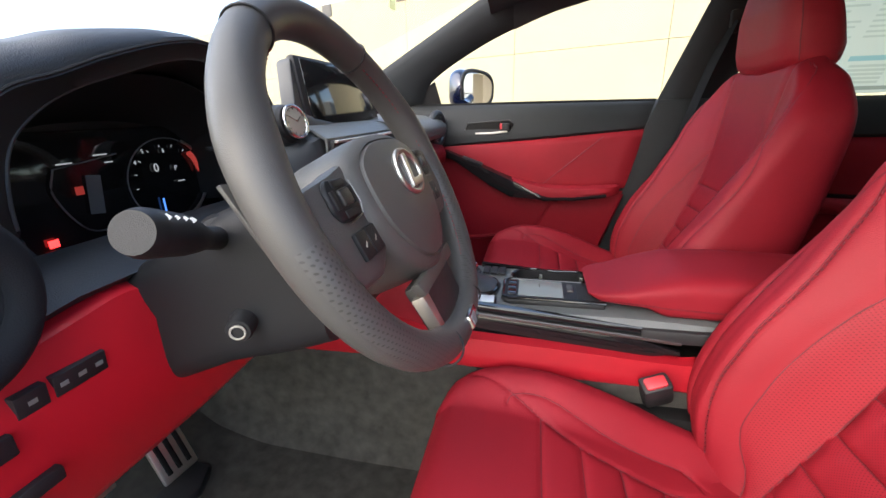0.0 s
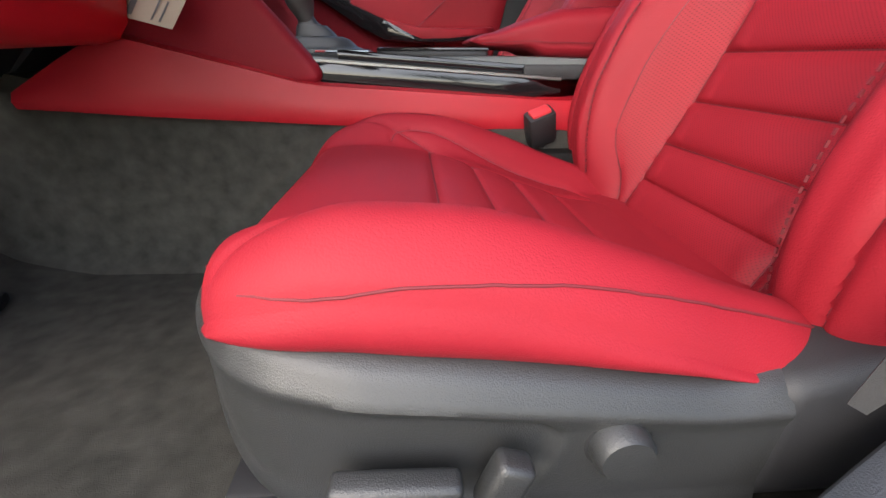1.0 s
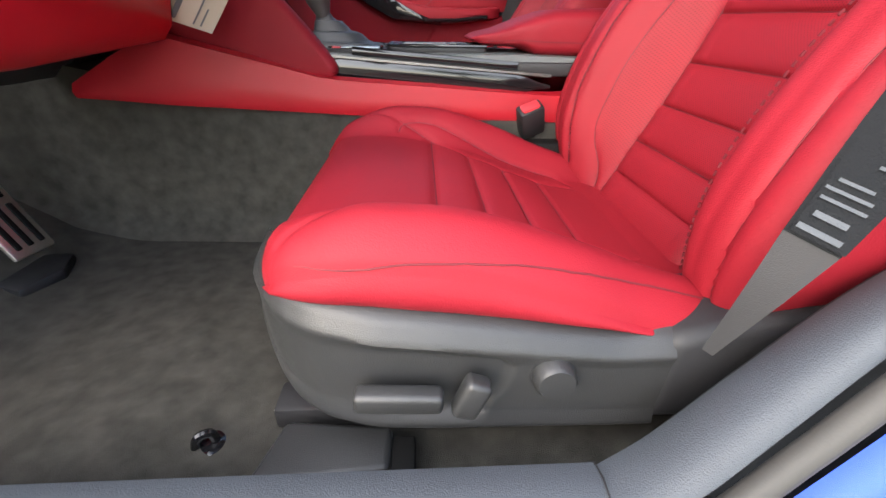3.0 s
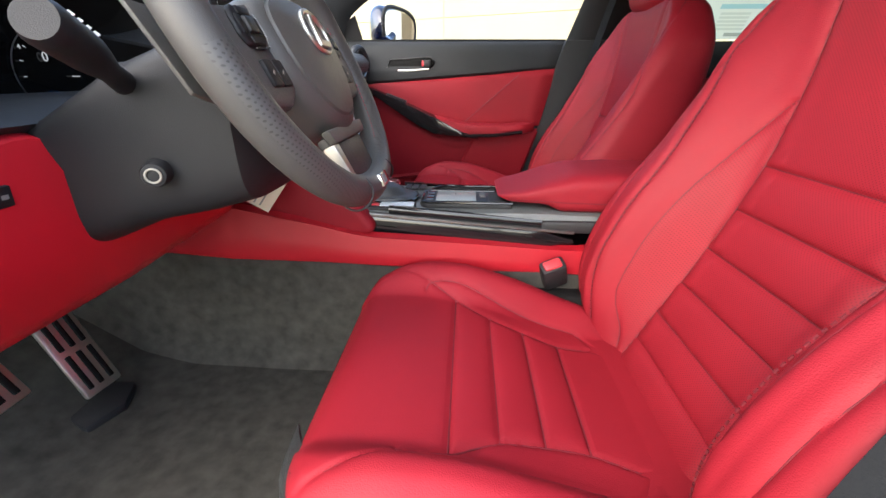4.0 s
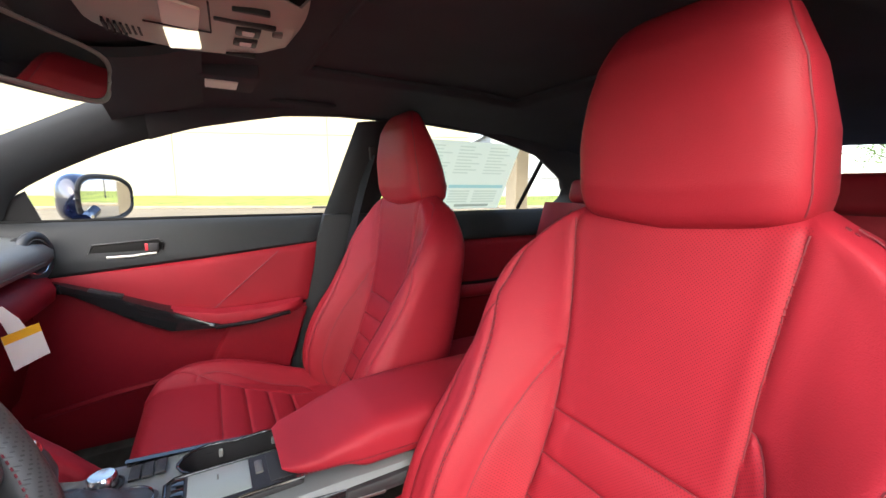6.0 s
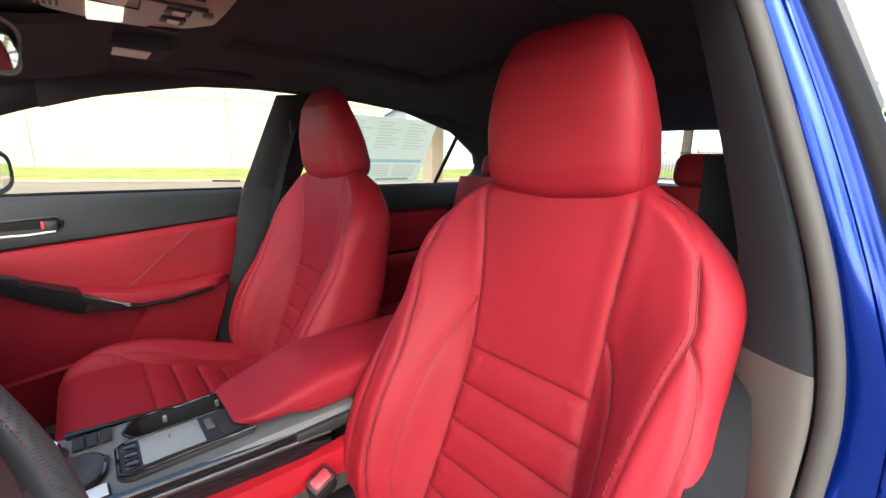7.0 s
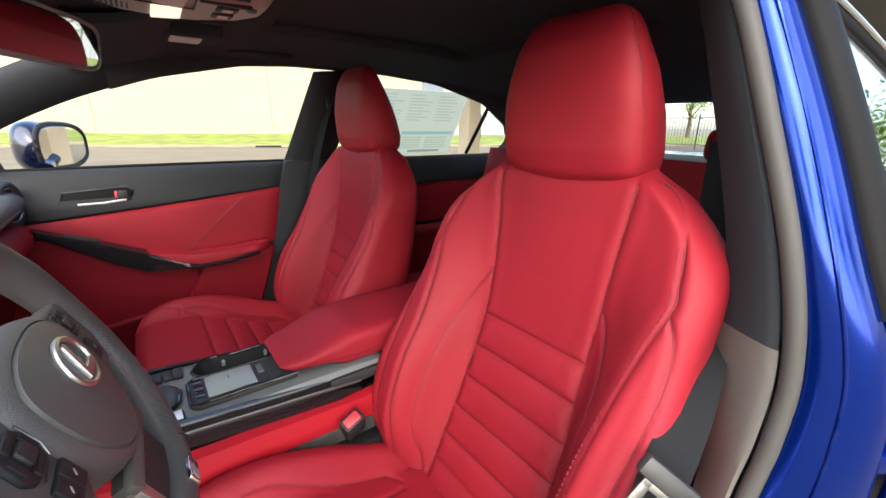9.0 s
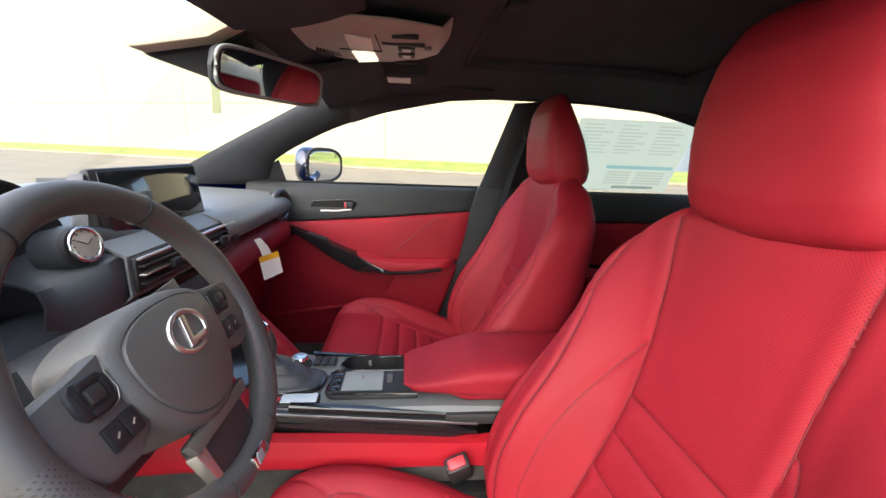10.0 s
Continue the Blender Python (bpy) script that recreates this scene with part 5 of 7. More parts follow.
for i in range(12):
    a = 2 * math.pi * i / 12
    part("hour_mark", tube([cc + ca * 0.0016 + q @ Vector((r * math.cos(a), r * math.sin(a), 0)) for r in (0.017, 0.0205)], 0.0007, 4), M_BLK, clock)
# the clock's pod sweeps into the shelf under the screen
rows = []
for t in np.linspace(0, 1, 14):
    c = Vector((-0.256, -0.165, 0.945)).lerp(Vector((-0.232, 0.02, 0.926)), t)
    r0 = interp(t, [0, 0.2, 0.5, 1], [0.031, 0.030, 0.021, 0.010])
    rows.append([c + Vector((r0 * 0.55 * math.cos(a), 0, r0 * math.sin(a))) for a in np.linspace(0, 2 * math.pi, 20, endpoint=False)])
part("pod", merged(sheet(rows, closed_u=True, cap=True), disc(cc - ca * 0.034, 0.031, ca, 0.022)), M_DASH, clock, "grey clock pod")
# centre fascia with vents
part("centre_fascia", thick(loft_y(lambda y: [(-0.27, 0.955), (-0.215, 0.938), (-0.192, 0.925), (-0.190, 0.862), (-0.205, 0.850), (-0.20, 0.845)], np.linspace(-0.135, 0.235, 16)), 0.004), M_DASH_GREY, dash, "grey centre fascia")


def skirt(y):
    """Soft face under the clock, falling back towards the instruments."""
    f = float(smoothstep(-0.128, -0.215, np.array(y)))
    b, d = 0.050 * f ** 1.5, 0.028 * f
    return [(-0.29 - b, 0.948 - d), (-0.225 - b, 0.936 - d), (-0.203 - b, 0.926 - d), (-0.196 - b, 0.905 - d), (-0.198 - b, 0.862), (-0.208 - b, 0.820), (-0.235 - b, 0.775), (-0.27 - b, 0.75)]


part("clock_skirt", thick(loft_y(skirt, np.linspace(-0.215, -0.126, 16)), 0.004), M_DASH, dash, "charcoal dash face under the clock")
vents = thing("air_vent", (-0.19, 0.06, 0.87), "wide centre air vents with silver slats", "air vent")
for y0, y1 in ((-0.128, 0.040), (0.052, 0.222)):
    part("frame", box((-0.196, y0, 0.866), (-0.184, y1, 0.922), 0.004), M_BLK, vents, "black vent opening")
    for i, z in enumerate((0.880, 0.894, 0.908)):
        part("slat", box((-0.190, y0 + 0.004, z - 0.0018), (-0.174, y1 - 0.004, z + 0.0018), 0.001), M_BLK if i != 1 else M_ALU, vents, "silver slat" if i == 1 else "")
    part("slat", box((-0.185, y0 + 0.002, 0.9175), (-0.178, y1 - 0.002, 0.9215), 0.001), M_ALU, vents, "silver top slat")
    part("vent_tab", box((-0.18, (y0 + y1) / 2 - 0.012, 0.886), (-0.166, (y0 + y1) / 2 + 0.012, 0.902), 0.003), M_PILLAR, vents, "grey vent tab")
part("knob", lathe([(0.001, 0.012), (0.020, 0.011), (0.023, 0.006), (0.023, -0.01)], 28, look((-0.184, 0.205, 0.895), (-0.5, 0.205, 0.895))), M_BLK, vents, "round black vent end")

# sloping stack between the fascia and the console
stack = thing("centre_stack", (-0.15, 0.0, 0.65), "black sloping centre stack with climate controls", "centre stack")
part("panel", thick(sheet([[(x, y, z) for y in np.linspace(-0.105, 0.105, 5)] for x, z in ((-0.215, 0.865), (-0.190, 0.850), (-0.175, 0.80), (-0.135, 0.73), (-0.095, 0.670), (-0.06, 0.648))]), 0.006), M_GLOSS, stack, "glossy black panel")
part("heater_panel", moved(box((-0.004, -0.085, -0.035), (0.004, 0.085, 0.035), 0.004), pose(-0.176, 0, 0.810, 0, -15, 0)), M_BLK, stack, "black climate panel")
for i in range(6):
    y = -0.065 + 0.026 * i
    part("climate_key", moved(box((0.0, -0.010, -0.012), (0.012, 0.010, 0.004), 0.002), pose(-0.170, y, 0.800, 0, -15, 0)), M_ALU, stack, "silver climate key")
for y in (-0.055, 0.062):
    part("volume_knob", lathe([(0.001, 0.020), (0.013, 0.019), (0.015, 0.014), (0.016, -0.004)], 24, look((-0.120, y, 0.745), (-0.27, y, 0.66))), M_CHROME, stack, "chrome volume knob")
for k in (-1, 1):
    pad = [(-0.300, 0.830), (-0.270, 0.655), (-0.240, 0.612), (-0.010, 0.600), (0.000, 0.618), (-0.050, 0.680), (-0.105, 0.742), (-0.170, 0.800), (-0.215, 0.850)]
    bm = prism(pad, "y", k * 0.088 if k > 0 else -0.128, 0.128 if k > 0 else -0.088, 0.012, 3)
    part("knee_pad", bm, M_RED, stack, "red leather knee pad")

# ---- centre console ----
con = thing("centre_console", (0.1, 0.0, 0.5), "black and red centre console with silver trim", "centre console")
DECK_X = [(-0.075, 0.655), (-0.03, 0.642), (0.05, 0.638), (0.086, 0.6385), (0.17, 0.639), (0.255, 0.640), (0.30, 0.640), (0.62, 0.630)]
DECK_Y = [(-0.100, -0.012), (-0.094, -0.002), (-0.085, 0.0), (0.019, 0.0), (0.0955, -0.001), (0.100, -0.012)]
bm = bmesh.new()
vs = [[bm.verts.new((x, y, zc + dz)) for y, dz in DECK_Y] for x, zc in DECK_X]
for i in range(len(DECK_X) - 1):
    for j in range(len(DECK_Y) - 1):
        if not (3 <= i <= 4 and j == 3):
            bm.faces.new((vs[i][j], vs[i][j + 1], vs[i + 1][j + 1], vs[i + 1][j]))
part("deck", thick(bm, 0.002), M_DECK, con, "dark grey console top")
for k in (-1, 1):
    def side(z0, z1, yo, x0=-0.03, x1=0.36, n=20, taper=True):
        rows = []
        for x in np.linspace(x0, x1, n):
            a = interp(x, [-0.03, 0.36], [0.0, -0.028])
            f = float(smoothstep(x1 - 0.06, x1, np.array(x))) if taper else 0
            za, zb = z0 + a, z1 + a
            zm = (za + zb) / 2
            za, zb = za + (zm - za) * f * 0.8, zb + (zm - zb) * f * 0.8
            rows.append([(x, k * (yo - 0.012), za), (x, k * (yo - 0.002), za), (x, k * yo, za + 0.25 * (zb - za)), (x, k * yo, za + 0.75 * (zb - za)), (x, k * (yo - 0.002), zb), (x, k * (yo - 0.012), zb)])
        return sheet(rows)
    part("side_trim", side(0.604, 0.632, 0.110), M_GLOSS, con, "glossy black side trim")
    part("side_strip", side(0.632, 0.639, 0.109, taper=False), M_STEEL, con, "brushed silver strip")
    part("side_trim", side(0.639, 0.652, 0.103, 0.02, 0.40), M_GLOSS, con, "glossy black upper trim")
    part("side_trim", box((0.30, min(k * 0.086, k * 0.108), 0.606), (0.66, max(k * 0.086, k * 0.108), 0.628), 0.004), M_BLK, con, "black trim under the armrest")
    rows = []
    for x in np.linspace(-0.40, 0.66, 30):
        zt = interp(x, [-0.40, -0.30, -0.257, -0.19, -0.02, 0.36, 0.66], [0.60, 0.655, 0.668, 0.650, 0.606, 0.580, 0.612])
        zb = interp(x, [-0.40, -0.346, -0.1, 0.36, 0.66], [0.575, 0.572, 0.553, 0.524, 0.50])
        yt = interp(x, [-0.40, -0.257, -0.1, 0.2, 0.66], [0.165, 0.165, 0.142, 0.126, 0.110])
        rows.append([(x, k * (yt - 0.02), zt), (x, k * yt, zt - 0.004), (x, k * (yt + 0.004), (zt + zb) / 2), (x, k * (yt + 0.006), zb + 0.01), (x, k * (yt + 0.001), zb)])
    part("side_panel", thick(sheet(rows), 0.004), M_REDP, con, "red plastic console side")
# pod with its touch pad and keys
hs = part("touch_pod", prism([(0.074, -0.056), (0.079, -0.067), (0.090, -0.073), (0.250, -0.073), (0.250, 0.016), (0.088, 0.016), (0.078, 0.010), (0.074, 0.002)], "z", 0.634, 0.6500, 0.006, 3), M_BLK, con, "black raised pod")
part("pod_rim", tube([(0.250, -0.071, 0.6495), (0.090, -0.071, 0.6495), (0.078, -0.063, 0.6495), (0.077, 0.003, 0.6495), (0.088, 0.014, 0.6495), (0.250, 0.014, 0.6495)], 0.0028, 8), M_GLOSS, hs, "glossy black rim")
part("touch_pad", box((0.104, -0.060, 0.649), (0.182, 0.008, 0.6512), 0.0012), M_PAD, hs, "grey glass touch pad")
for i in range(3):
    part("pod_key", box((0.084, -0.059 + 0.0225 * i, 0.649), (0.100, -0.038 + 0.0225 * i, 0.6518), 0.0012), M_GLOSS, hs, "glossy black key")
part("pad_mark", box((0.140, -0.020, 0.6512), (0.1425, -0.008, 0.6515), 0), M_PILLARL, hs)
part("lid_latch", box((0.189, -0.034, 0.649), (0.200, -0.004, 0.653), 0.002), M_GREY, hs, "grey lid latch")
part("storage_slot", box((0.206, -0.060, 0.6492), (0.246, 0.008, 0.6508), 0.0006), M_BLKHOLE, hs, "dark open storage slot")
# one double cup holder, sunk into the deck
def cup_loop(z, g=0.0):
    out = []
    for i in range(64):
        a = 2 * math.pi * i / 64
        u = math.cos(a)
        x = 0.1705 + 0.0815 * math.copysign(abs(u) ** 0.72, u)
        h = interp(x, [0.089, 0.096, 0.108, 0.128, 0.150, 0.172, 0.190, 0.215, 0.236, 0.246, 0.252], [0.004, 0.017, 0.0255, 0.0295, 0.0265, 0.0225, 0.0245, 0.0265, 0.020, 0.012, 0.003])
        out.append((x + g * u, 0.0570 + (h * 1.24 + g) * math.copysign(abs(math.sin(a)) ** 0.25, math.sin(a)), z))
    return out


bm = bmesh.new()
lo = [bm.verts.new(p) for p in cup_loop(0.6402)]
es = [bm.edges.new((lo[i], lo[(i + 1) % 64])) for i in range(64)]
ot = [bm.verts.new(p) for p in ((0.086, 0.019, 0.6387), (0.255, 0.019, 0.6402), (0.255, 0.0955, 0.6392), (0.086, 0.0955, 0.6377))]
es += [bm.edges.new((ot[i], ot[(i + 1) % 4])) for i in range(4)]
bmesh.ops.triangle_fill(bm, use_beauty=True, edges=es)
cup = part("cup_deck", bm, M_DECK, con, "grey deck round the cup holder", smooth=False)
part("cup_rim", tube(cup_loop(0.6412, 0.001), 0.0022, 8, True), M_GLOSS, cup, "glossy black cup rim")
bm = sheet([cup_loop(0.641), cup_loop(0.61, -0.001), cup_loop(0.575, -0.003)], closed_u=True)
bm.verts.ensure_lookup_table()
bm.faces.new(bm.verts[-64:])
part("cup_well", bm, M_BLKHOLE, cup, "black cup well")
for x, y in ((0.106, 0.034), (0.146, 0.086), (0.226, 0.080)):
    part("cup_clip", box((x - 0.003, y - 0.0025, 0.620), (x + 0.003, y + 0.0025, 0.632), 0.001), M_PAD, cup, "pale cup clip")
# drive dial and keys
part("dial", lathe([(0.001, 0.020), (0.015, 0.0195), (0.0175, 0.016), (0.0185, 0.0)], 30, pose(0.000, 0.055, 0.642)), M_CHROME, con, "chrome drive dial")
part("dial_ring", ring((0.0, 0.055, 0.643), 0.023, (0, 0, 1), 0.002), M_BLK, con)
for i in range(3):
    part("console_key", box((0.028 + 0.016 * i, 0.050, 0.641), (0.042 + 0.016 * i, 0.085, 0.6455), 0.0015), M_BLK, con, "black console key")
# card tray
tray = part("card_tray", prism([(-0.030, -0.094), (0.068, -0.094), (0.066, -0.058), (-0.022, -0.058)], "z", 0.634, 0.6445, 0.003), M_BLKHOLE, con, "small dark tray")
solo("plastic_card", moved(box((-0.034, -0.013, 0), (0.030, 0.013, 0.002), 0.001), pose(0.034, -0.076, 0.6455, 0, 0, 2)), M_CARD, "pale wrapped card lying in the console tray", "card")
solo("red_token", box((-0.016, -0.086, 0.6448), (-0.002, -0.072, 0.6475), 0.002), M_BTNRED, "small red plastic tab in the console tray", "tab")
# shift lever
sh = thing("shift_lever", (-0.01, -0.01, 0.645), "shift lever with leather boot and silver-topped knob", "shift lever")
rows = []
for t in np.linspace(0, 1, 12):
    f = 1 - t
    cx = -0.005 + (-0.035) * t
    hw = 0.055 * f ** 1.3 + 0.011
    rows.append([(cx + hw * 1.1 * math.copysign(abs(math.cos(a)) ** 0.7, math.cos(a)) + 0.003 * math.sin(5 * a + 8 * t) * f, -0.012 + hw * 0.72 * math.copysign(abs(math.sin(a)) ** 0.7, math.sin(a)), 0.642 + 0.055 * t + 0.003 * math.sin(t * 20)) for a in np.linspace(0, 2 * math.pi, 36, endpoint=False)])
part("boot", sheet(rows, closed_u=True), M_DASH, sh, "black leather boot")
part("boot_ring", tube([(0.0 + 0.062 * math.copysign(abs(math.cos(a)) ** 0.6, math.cos(a)), -0.012 + 0.043 * math.copysign(abs(math.sin(a)) ** 0.6, math.sin(a)), 0.643) for a in np.linspace(0, 2 * math.pi, 40, endpoint=False)], 0.004, 8, True), M_GLOSS, sh, "black frame")
part("knob", tube(smooth_line([(-0.038, -0.012, 0.690), (-0.044, -0.012, 0.715), (-0.052, -0.012, 0.742), (-0.056, -0.012, 0.760)], 5), [0.012, 0.013, 0.015, 0.017, 0.019, 0.021, 0.022, 0.022, 0.022, 0.022, 0.021, 0.020, 0.019, 0.018, 0.016, 0.010][:16], 20), M_WHEEL, sh, "black leather knob")
part("knob_cap", lathe([(0.001, 0.010), (0.012, 0.009), (0.018, 0.004), (0.020, -0.004), (0.0195, -0.016)], 26, pose(-0.056, -0.012, 0.757, 0, -14, 0)), M_CHROME, sh, "silver knob cap")
# armrest lid
def armrest():
    rows = []
    for x in np.linspace(0.222, 0.62, 40):
        zt = interp(x, [0.222, 0.235, 0.27, 0.31, 0.36, 0.45, 0.62], [0.663, 0.670, 0.677, 0.692, 0.708, 0.712, 0.708])
        zb = interp(x, [0.222, 0.24, 0.31, 0.34, 0.62], [0.660, 0.652, 0.648, 0.634, 0.630])
        hw = interp(x, [0.222, 0.235, 0.27, 0.33, 0.62], [0.058, 0.071, 0.081, 0.091, 0.094])
        cz, hz = (zt + zb) / 2, (zt - zb) / 2
        r = []
        for a in np.linspace(0, 2 * math.pi, 56, endpoint=False):
            yy = hw * math.copysign(abs(math.cos(a)) ** 0.42, math.cos(a))
            zz = cz + hz * math.copysign(abs(math.sin(a)) ** 0.5, math.sin(a))
            if abs(zz - (cz - hz * 0.35)) < 0.0028:
                yy *= 0.985
            r.append((x, yy, zz))
        rows.append(r)
    return sheet(rows, closed_u=True, cap=True)


arm = thing("armrest", (0.42, 0, 0.63), "padded red leather armrest lid on the console", "armrest")
part("lid", armrest(), M_RED, arm, "red leather lid")
for k in (-1, 1):
    part("stitching", stitches([(x, k * interp(x, [0.235, 0.27, 0.33, 0.62], [0.0765, 0.0835, 0.0915, 0.0945]), interp(x, [0.235, 0.31, 0.34, 0.62], [0.658, 0.661, 0.659, 0.655])) for x in np.linspace(0.24, 0.60, 30)], 0.006, 0.004), M_SEAM, arm, "dark red stitching", smooth=False)
part("hinge_cover", box((0.60, -0.08, 0.60), (0.64, 0.08, 0.70), 0.01), M_BLK, arm, "black hinge cover")
# driver's buckle
bk = thing("seat_belt_buckle", (0.32, -0.143, 0.50), "black seat belt buckle with red button beside the driver seat", "buckle")
BM = pose(0.322, -0.143, 0.548, 26, -20, 8) @ Matrix.Diagonal((1.0, 1.15, 0.95, 1))
part("body", moved(box((-0.022, -0.013, -0.040), (0.022, 0.013, 0.020), 0.006), BM), M_BLK, bk, "black plastic buckle")
part("button", moved(box((-0.016, -0.009, 0.016), (0.016, 0.008, 0.0245), 0.004), BM), M_BTNRED, bk, "bright red release button")
part("stem", tube([BM @ Vector((0, 0, -0.04)), BM @ Vector((0.01, 0, -0.09)), Vector((0.36, -0.150, 0.40))], 0.010, 10), M_BLK, bk, "black buckle stem")
part("gap_cover", moved(box((0.26, -0.158, 0.44), (0.46, -0.120, 0.505), 0.01), pose(0, 0, 0)), M_RUBBERD, bk, "black trim between seat and console")

# ---- driver's footwell ----
acc = thing("accelerator_pedal", (-0.50, -0.25, 0.31), "aluminium accelerator pedal with rubber strips", "pedal")
PM = Matrix.Translation((-0.484, -0.288, 0.437)) @ pose(0, 0, 0, -3, -26, -4)
part("plate", moved(box((-0.006, -0.032, -0.072), (0.004, 0.032, 0.098), 0.006), PM), M_ALU, acc, "brushed aluminium plate")
for i in range(3):
    for z0, z1 in ((-0.060, 0.006), (0.016, 0.084)):
        y = -0.018 + 0.018 * i
        part("rubber_strip", moved(box((0.002, y - 0.0045, z0), (0.0062, y + 0.0045, z1), 0.002), PM), M_RUBBERD, acc, "dark slot strip")
part("foot", moved(prism([(-0.465, -0.345), (-0.405, -0.365), (-0.385, -0.305), (-0.405, -0.255), (-0.47, -0.255)], "z", 0.318, 0.338, 0.006), pose(-0.04, 0.01, 0.006)), M_BLK, acc, "black hinged pedal foot")
brk = thing("brake_pedal", (-0.52, -0.37, 0.40), "aluminium brake pedal with rubber studs", "pedal")
PB = Matrix.Translation((-0.472, -0.432, 0.475)) @ pose(0, 0, 0, 0, -28, 0)
part("plate", moved(box((-0.005, -0.045, -0.030), (0.004, 0.045, 0.030), 0.008), PB), M_ALU, brk, "aluminium pad")
for i in range(4):
    part("rubber_stud", moved(box((0.002, -0.035 + 0.02 * i, -0.02), (0.006, -0.025 + 0.02 * i, 0.02), 0.002), PB), M_RUBBERD, brk)
part("lever", tube([(-0.482, -0.432, 0.465), (-0.53, -0.432, 0.55), (-0.55, -0.43, 0.70)], 0.010, 8), M_BLK, brk, "black pedal arm")
clip = thing("mat_clip", (-0.08, -0.594, 0.315), "black plastic mat hook on the carpet", "mat clip")
part("plate", lathe([(0.001, 0.007), (0.016, 0.006), (0.0235, 0.003), (0.025, 0.0)], 30, pose(-0.082, -0.594, 0.318)), M_GLOSS, clip, "round black plate")
part("hook", tube(smooth_line([(-0.090, -0.598, 0.324), (-0.086, -0.596, 0.336), (-0.076, -0.591, 0.336), (-0.074, -0.590, 0.326)], 5), 0.0045, 8), M_GLOSS, clip, "black hook")
rc = thing("rail_cover", (0.04, -0.62, 0.318), "grey plastic cover over the seat rail end on the carpet", "rail cover")
part("cover", prism([(-0.02, -0.655), (0.103, -0.645), (0.103, -0.600), (0.0, -0.590)], "z", 0.318, 0.352, 0.007, 3), M_SHIELD, rc, "dark grey cover")
part("rail_end", box((0.095, -0.642, 0.318), (0.125, -0.606, 0.345), 0.004), M_RUBBERD, rc, "black rail end")
# paper tag
tag = thing("paper_tag", (-0.15, -0.20, 0.66), "pale paper delivery tag hanging under the steering column", "paper tag")
TA, TB_, TC = Vector((-0.258, -0.150, 0.690)), Vector((-0.155, -0.206, 0.668)), Vector((-0.095, -0.205, 0.745))
bm = bmesh.new()
TD = TA + (TC - TB_)
bm.faces.new([bm.verts.new(p) for p in (TA, TB_, TC, TD)])
part("sheet", thick(bm, 0.0006), M_PAPER, tag, smooth=False)
nrm = (TB_ - TA).cross(TC - TB_).normalized()
if nrm.y > 0:
    nrm = -nrm
for f0, w, hgt in ((0.62, 0.9, 0.10), (0.80, 0.5, 0.04), (0.30, 0.6, 0.03), (0.18, 0.3, 0.03)):
    a, b = TB_.lerp(TA, f0), (TC - TB_)
    o = nrm * 0.0009
    e = (TA - TB_) * hgt
    bm = bmesh.new()
    bm.faces.new([bm.verts.new(p + o) for p in (a + b * 0.05, a + b * (0.05 + w * 0.9), a + b * (0.05 + w * 0.9) + e, a + b * 0.05 + e)])
    part("print_bar", bm, M_INK, tag, "dark printed bar", smooth=False)
# yellow tag at the glove box
yt = thing("paper_tag", (-0.1650, 0.3440, 0.7720), "white and yellow paper tag hanging from the dash", "paper tag")
part("strap", thick(sheet([[(-0.1700, 0.3040, 0.8580), (-0.1600, 0.3220, 0.8600)], [(-0.1620, 0.3160, 0.8320), (-0.1460, 0.3340, 0.8340)], [(-0.1580, 0.3260, 0.8040), (-0.1400, 0.3460, 0.8080)]]), 0.0005), M_WHITE, yt, "white strap")
part("card", thick(sheet([[(-0.1660, 0.3180, 0.8040), (-0.1260, 0.3520, 0.8140)], [(-0.1600, 0.3300, 0.7400), (-0.1200, 0.3640, 0.7540)]]), 0.0006), M_WHITE, yt, "white card")
part("band", thick(sheet([[(-0.1655, 0.3168, 0.8070), (-0.1255, 0.3508, 0.8170)], [(-0.1640, 0.3198, 0.7910), (-0.1240, 0.3538, 0.8010)]]), 0.0006), M_YELLOW, yt, "yellow band")

# ---- overhead ----
oh = thing("overhead_console", (0.15, 0.0, 1.27), "pale overhead console with map lights and switches", "overhead console")


def oh_row(x, z, hw):
    return [(x, y, z + 0.012 * (abs(y) / hw) ** 4) for y in np.linspace(-hw, hw, 13)]


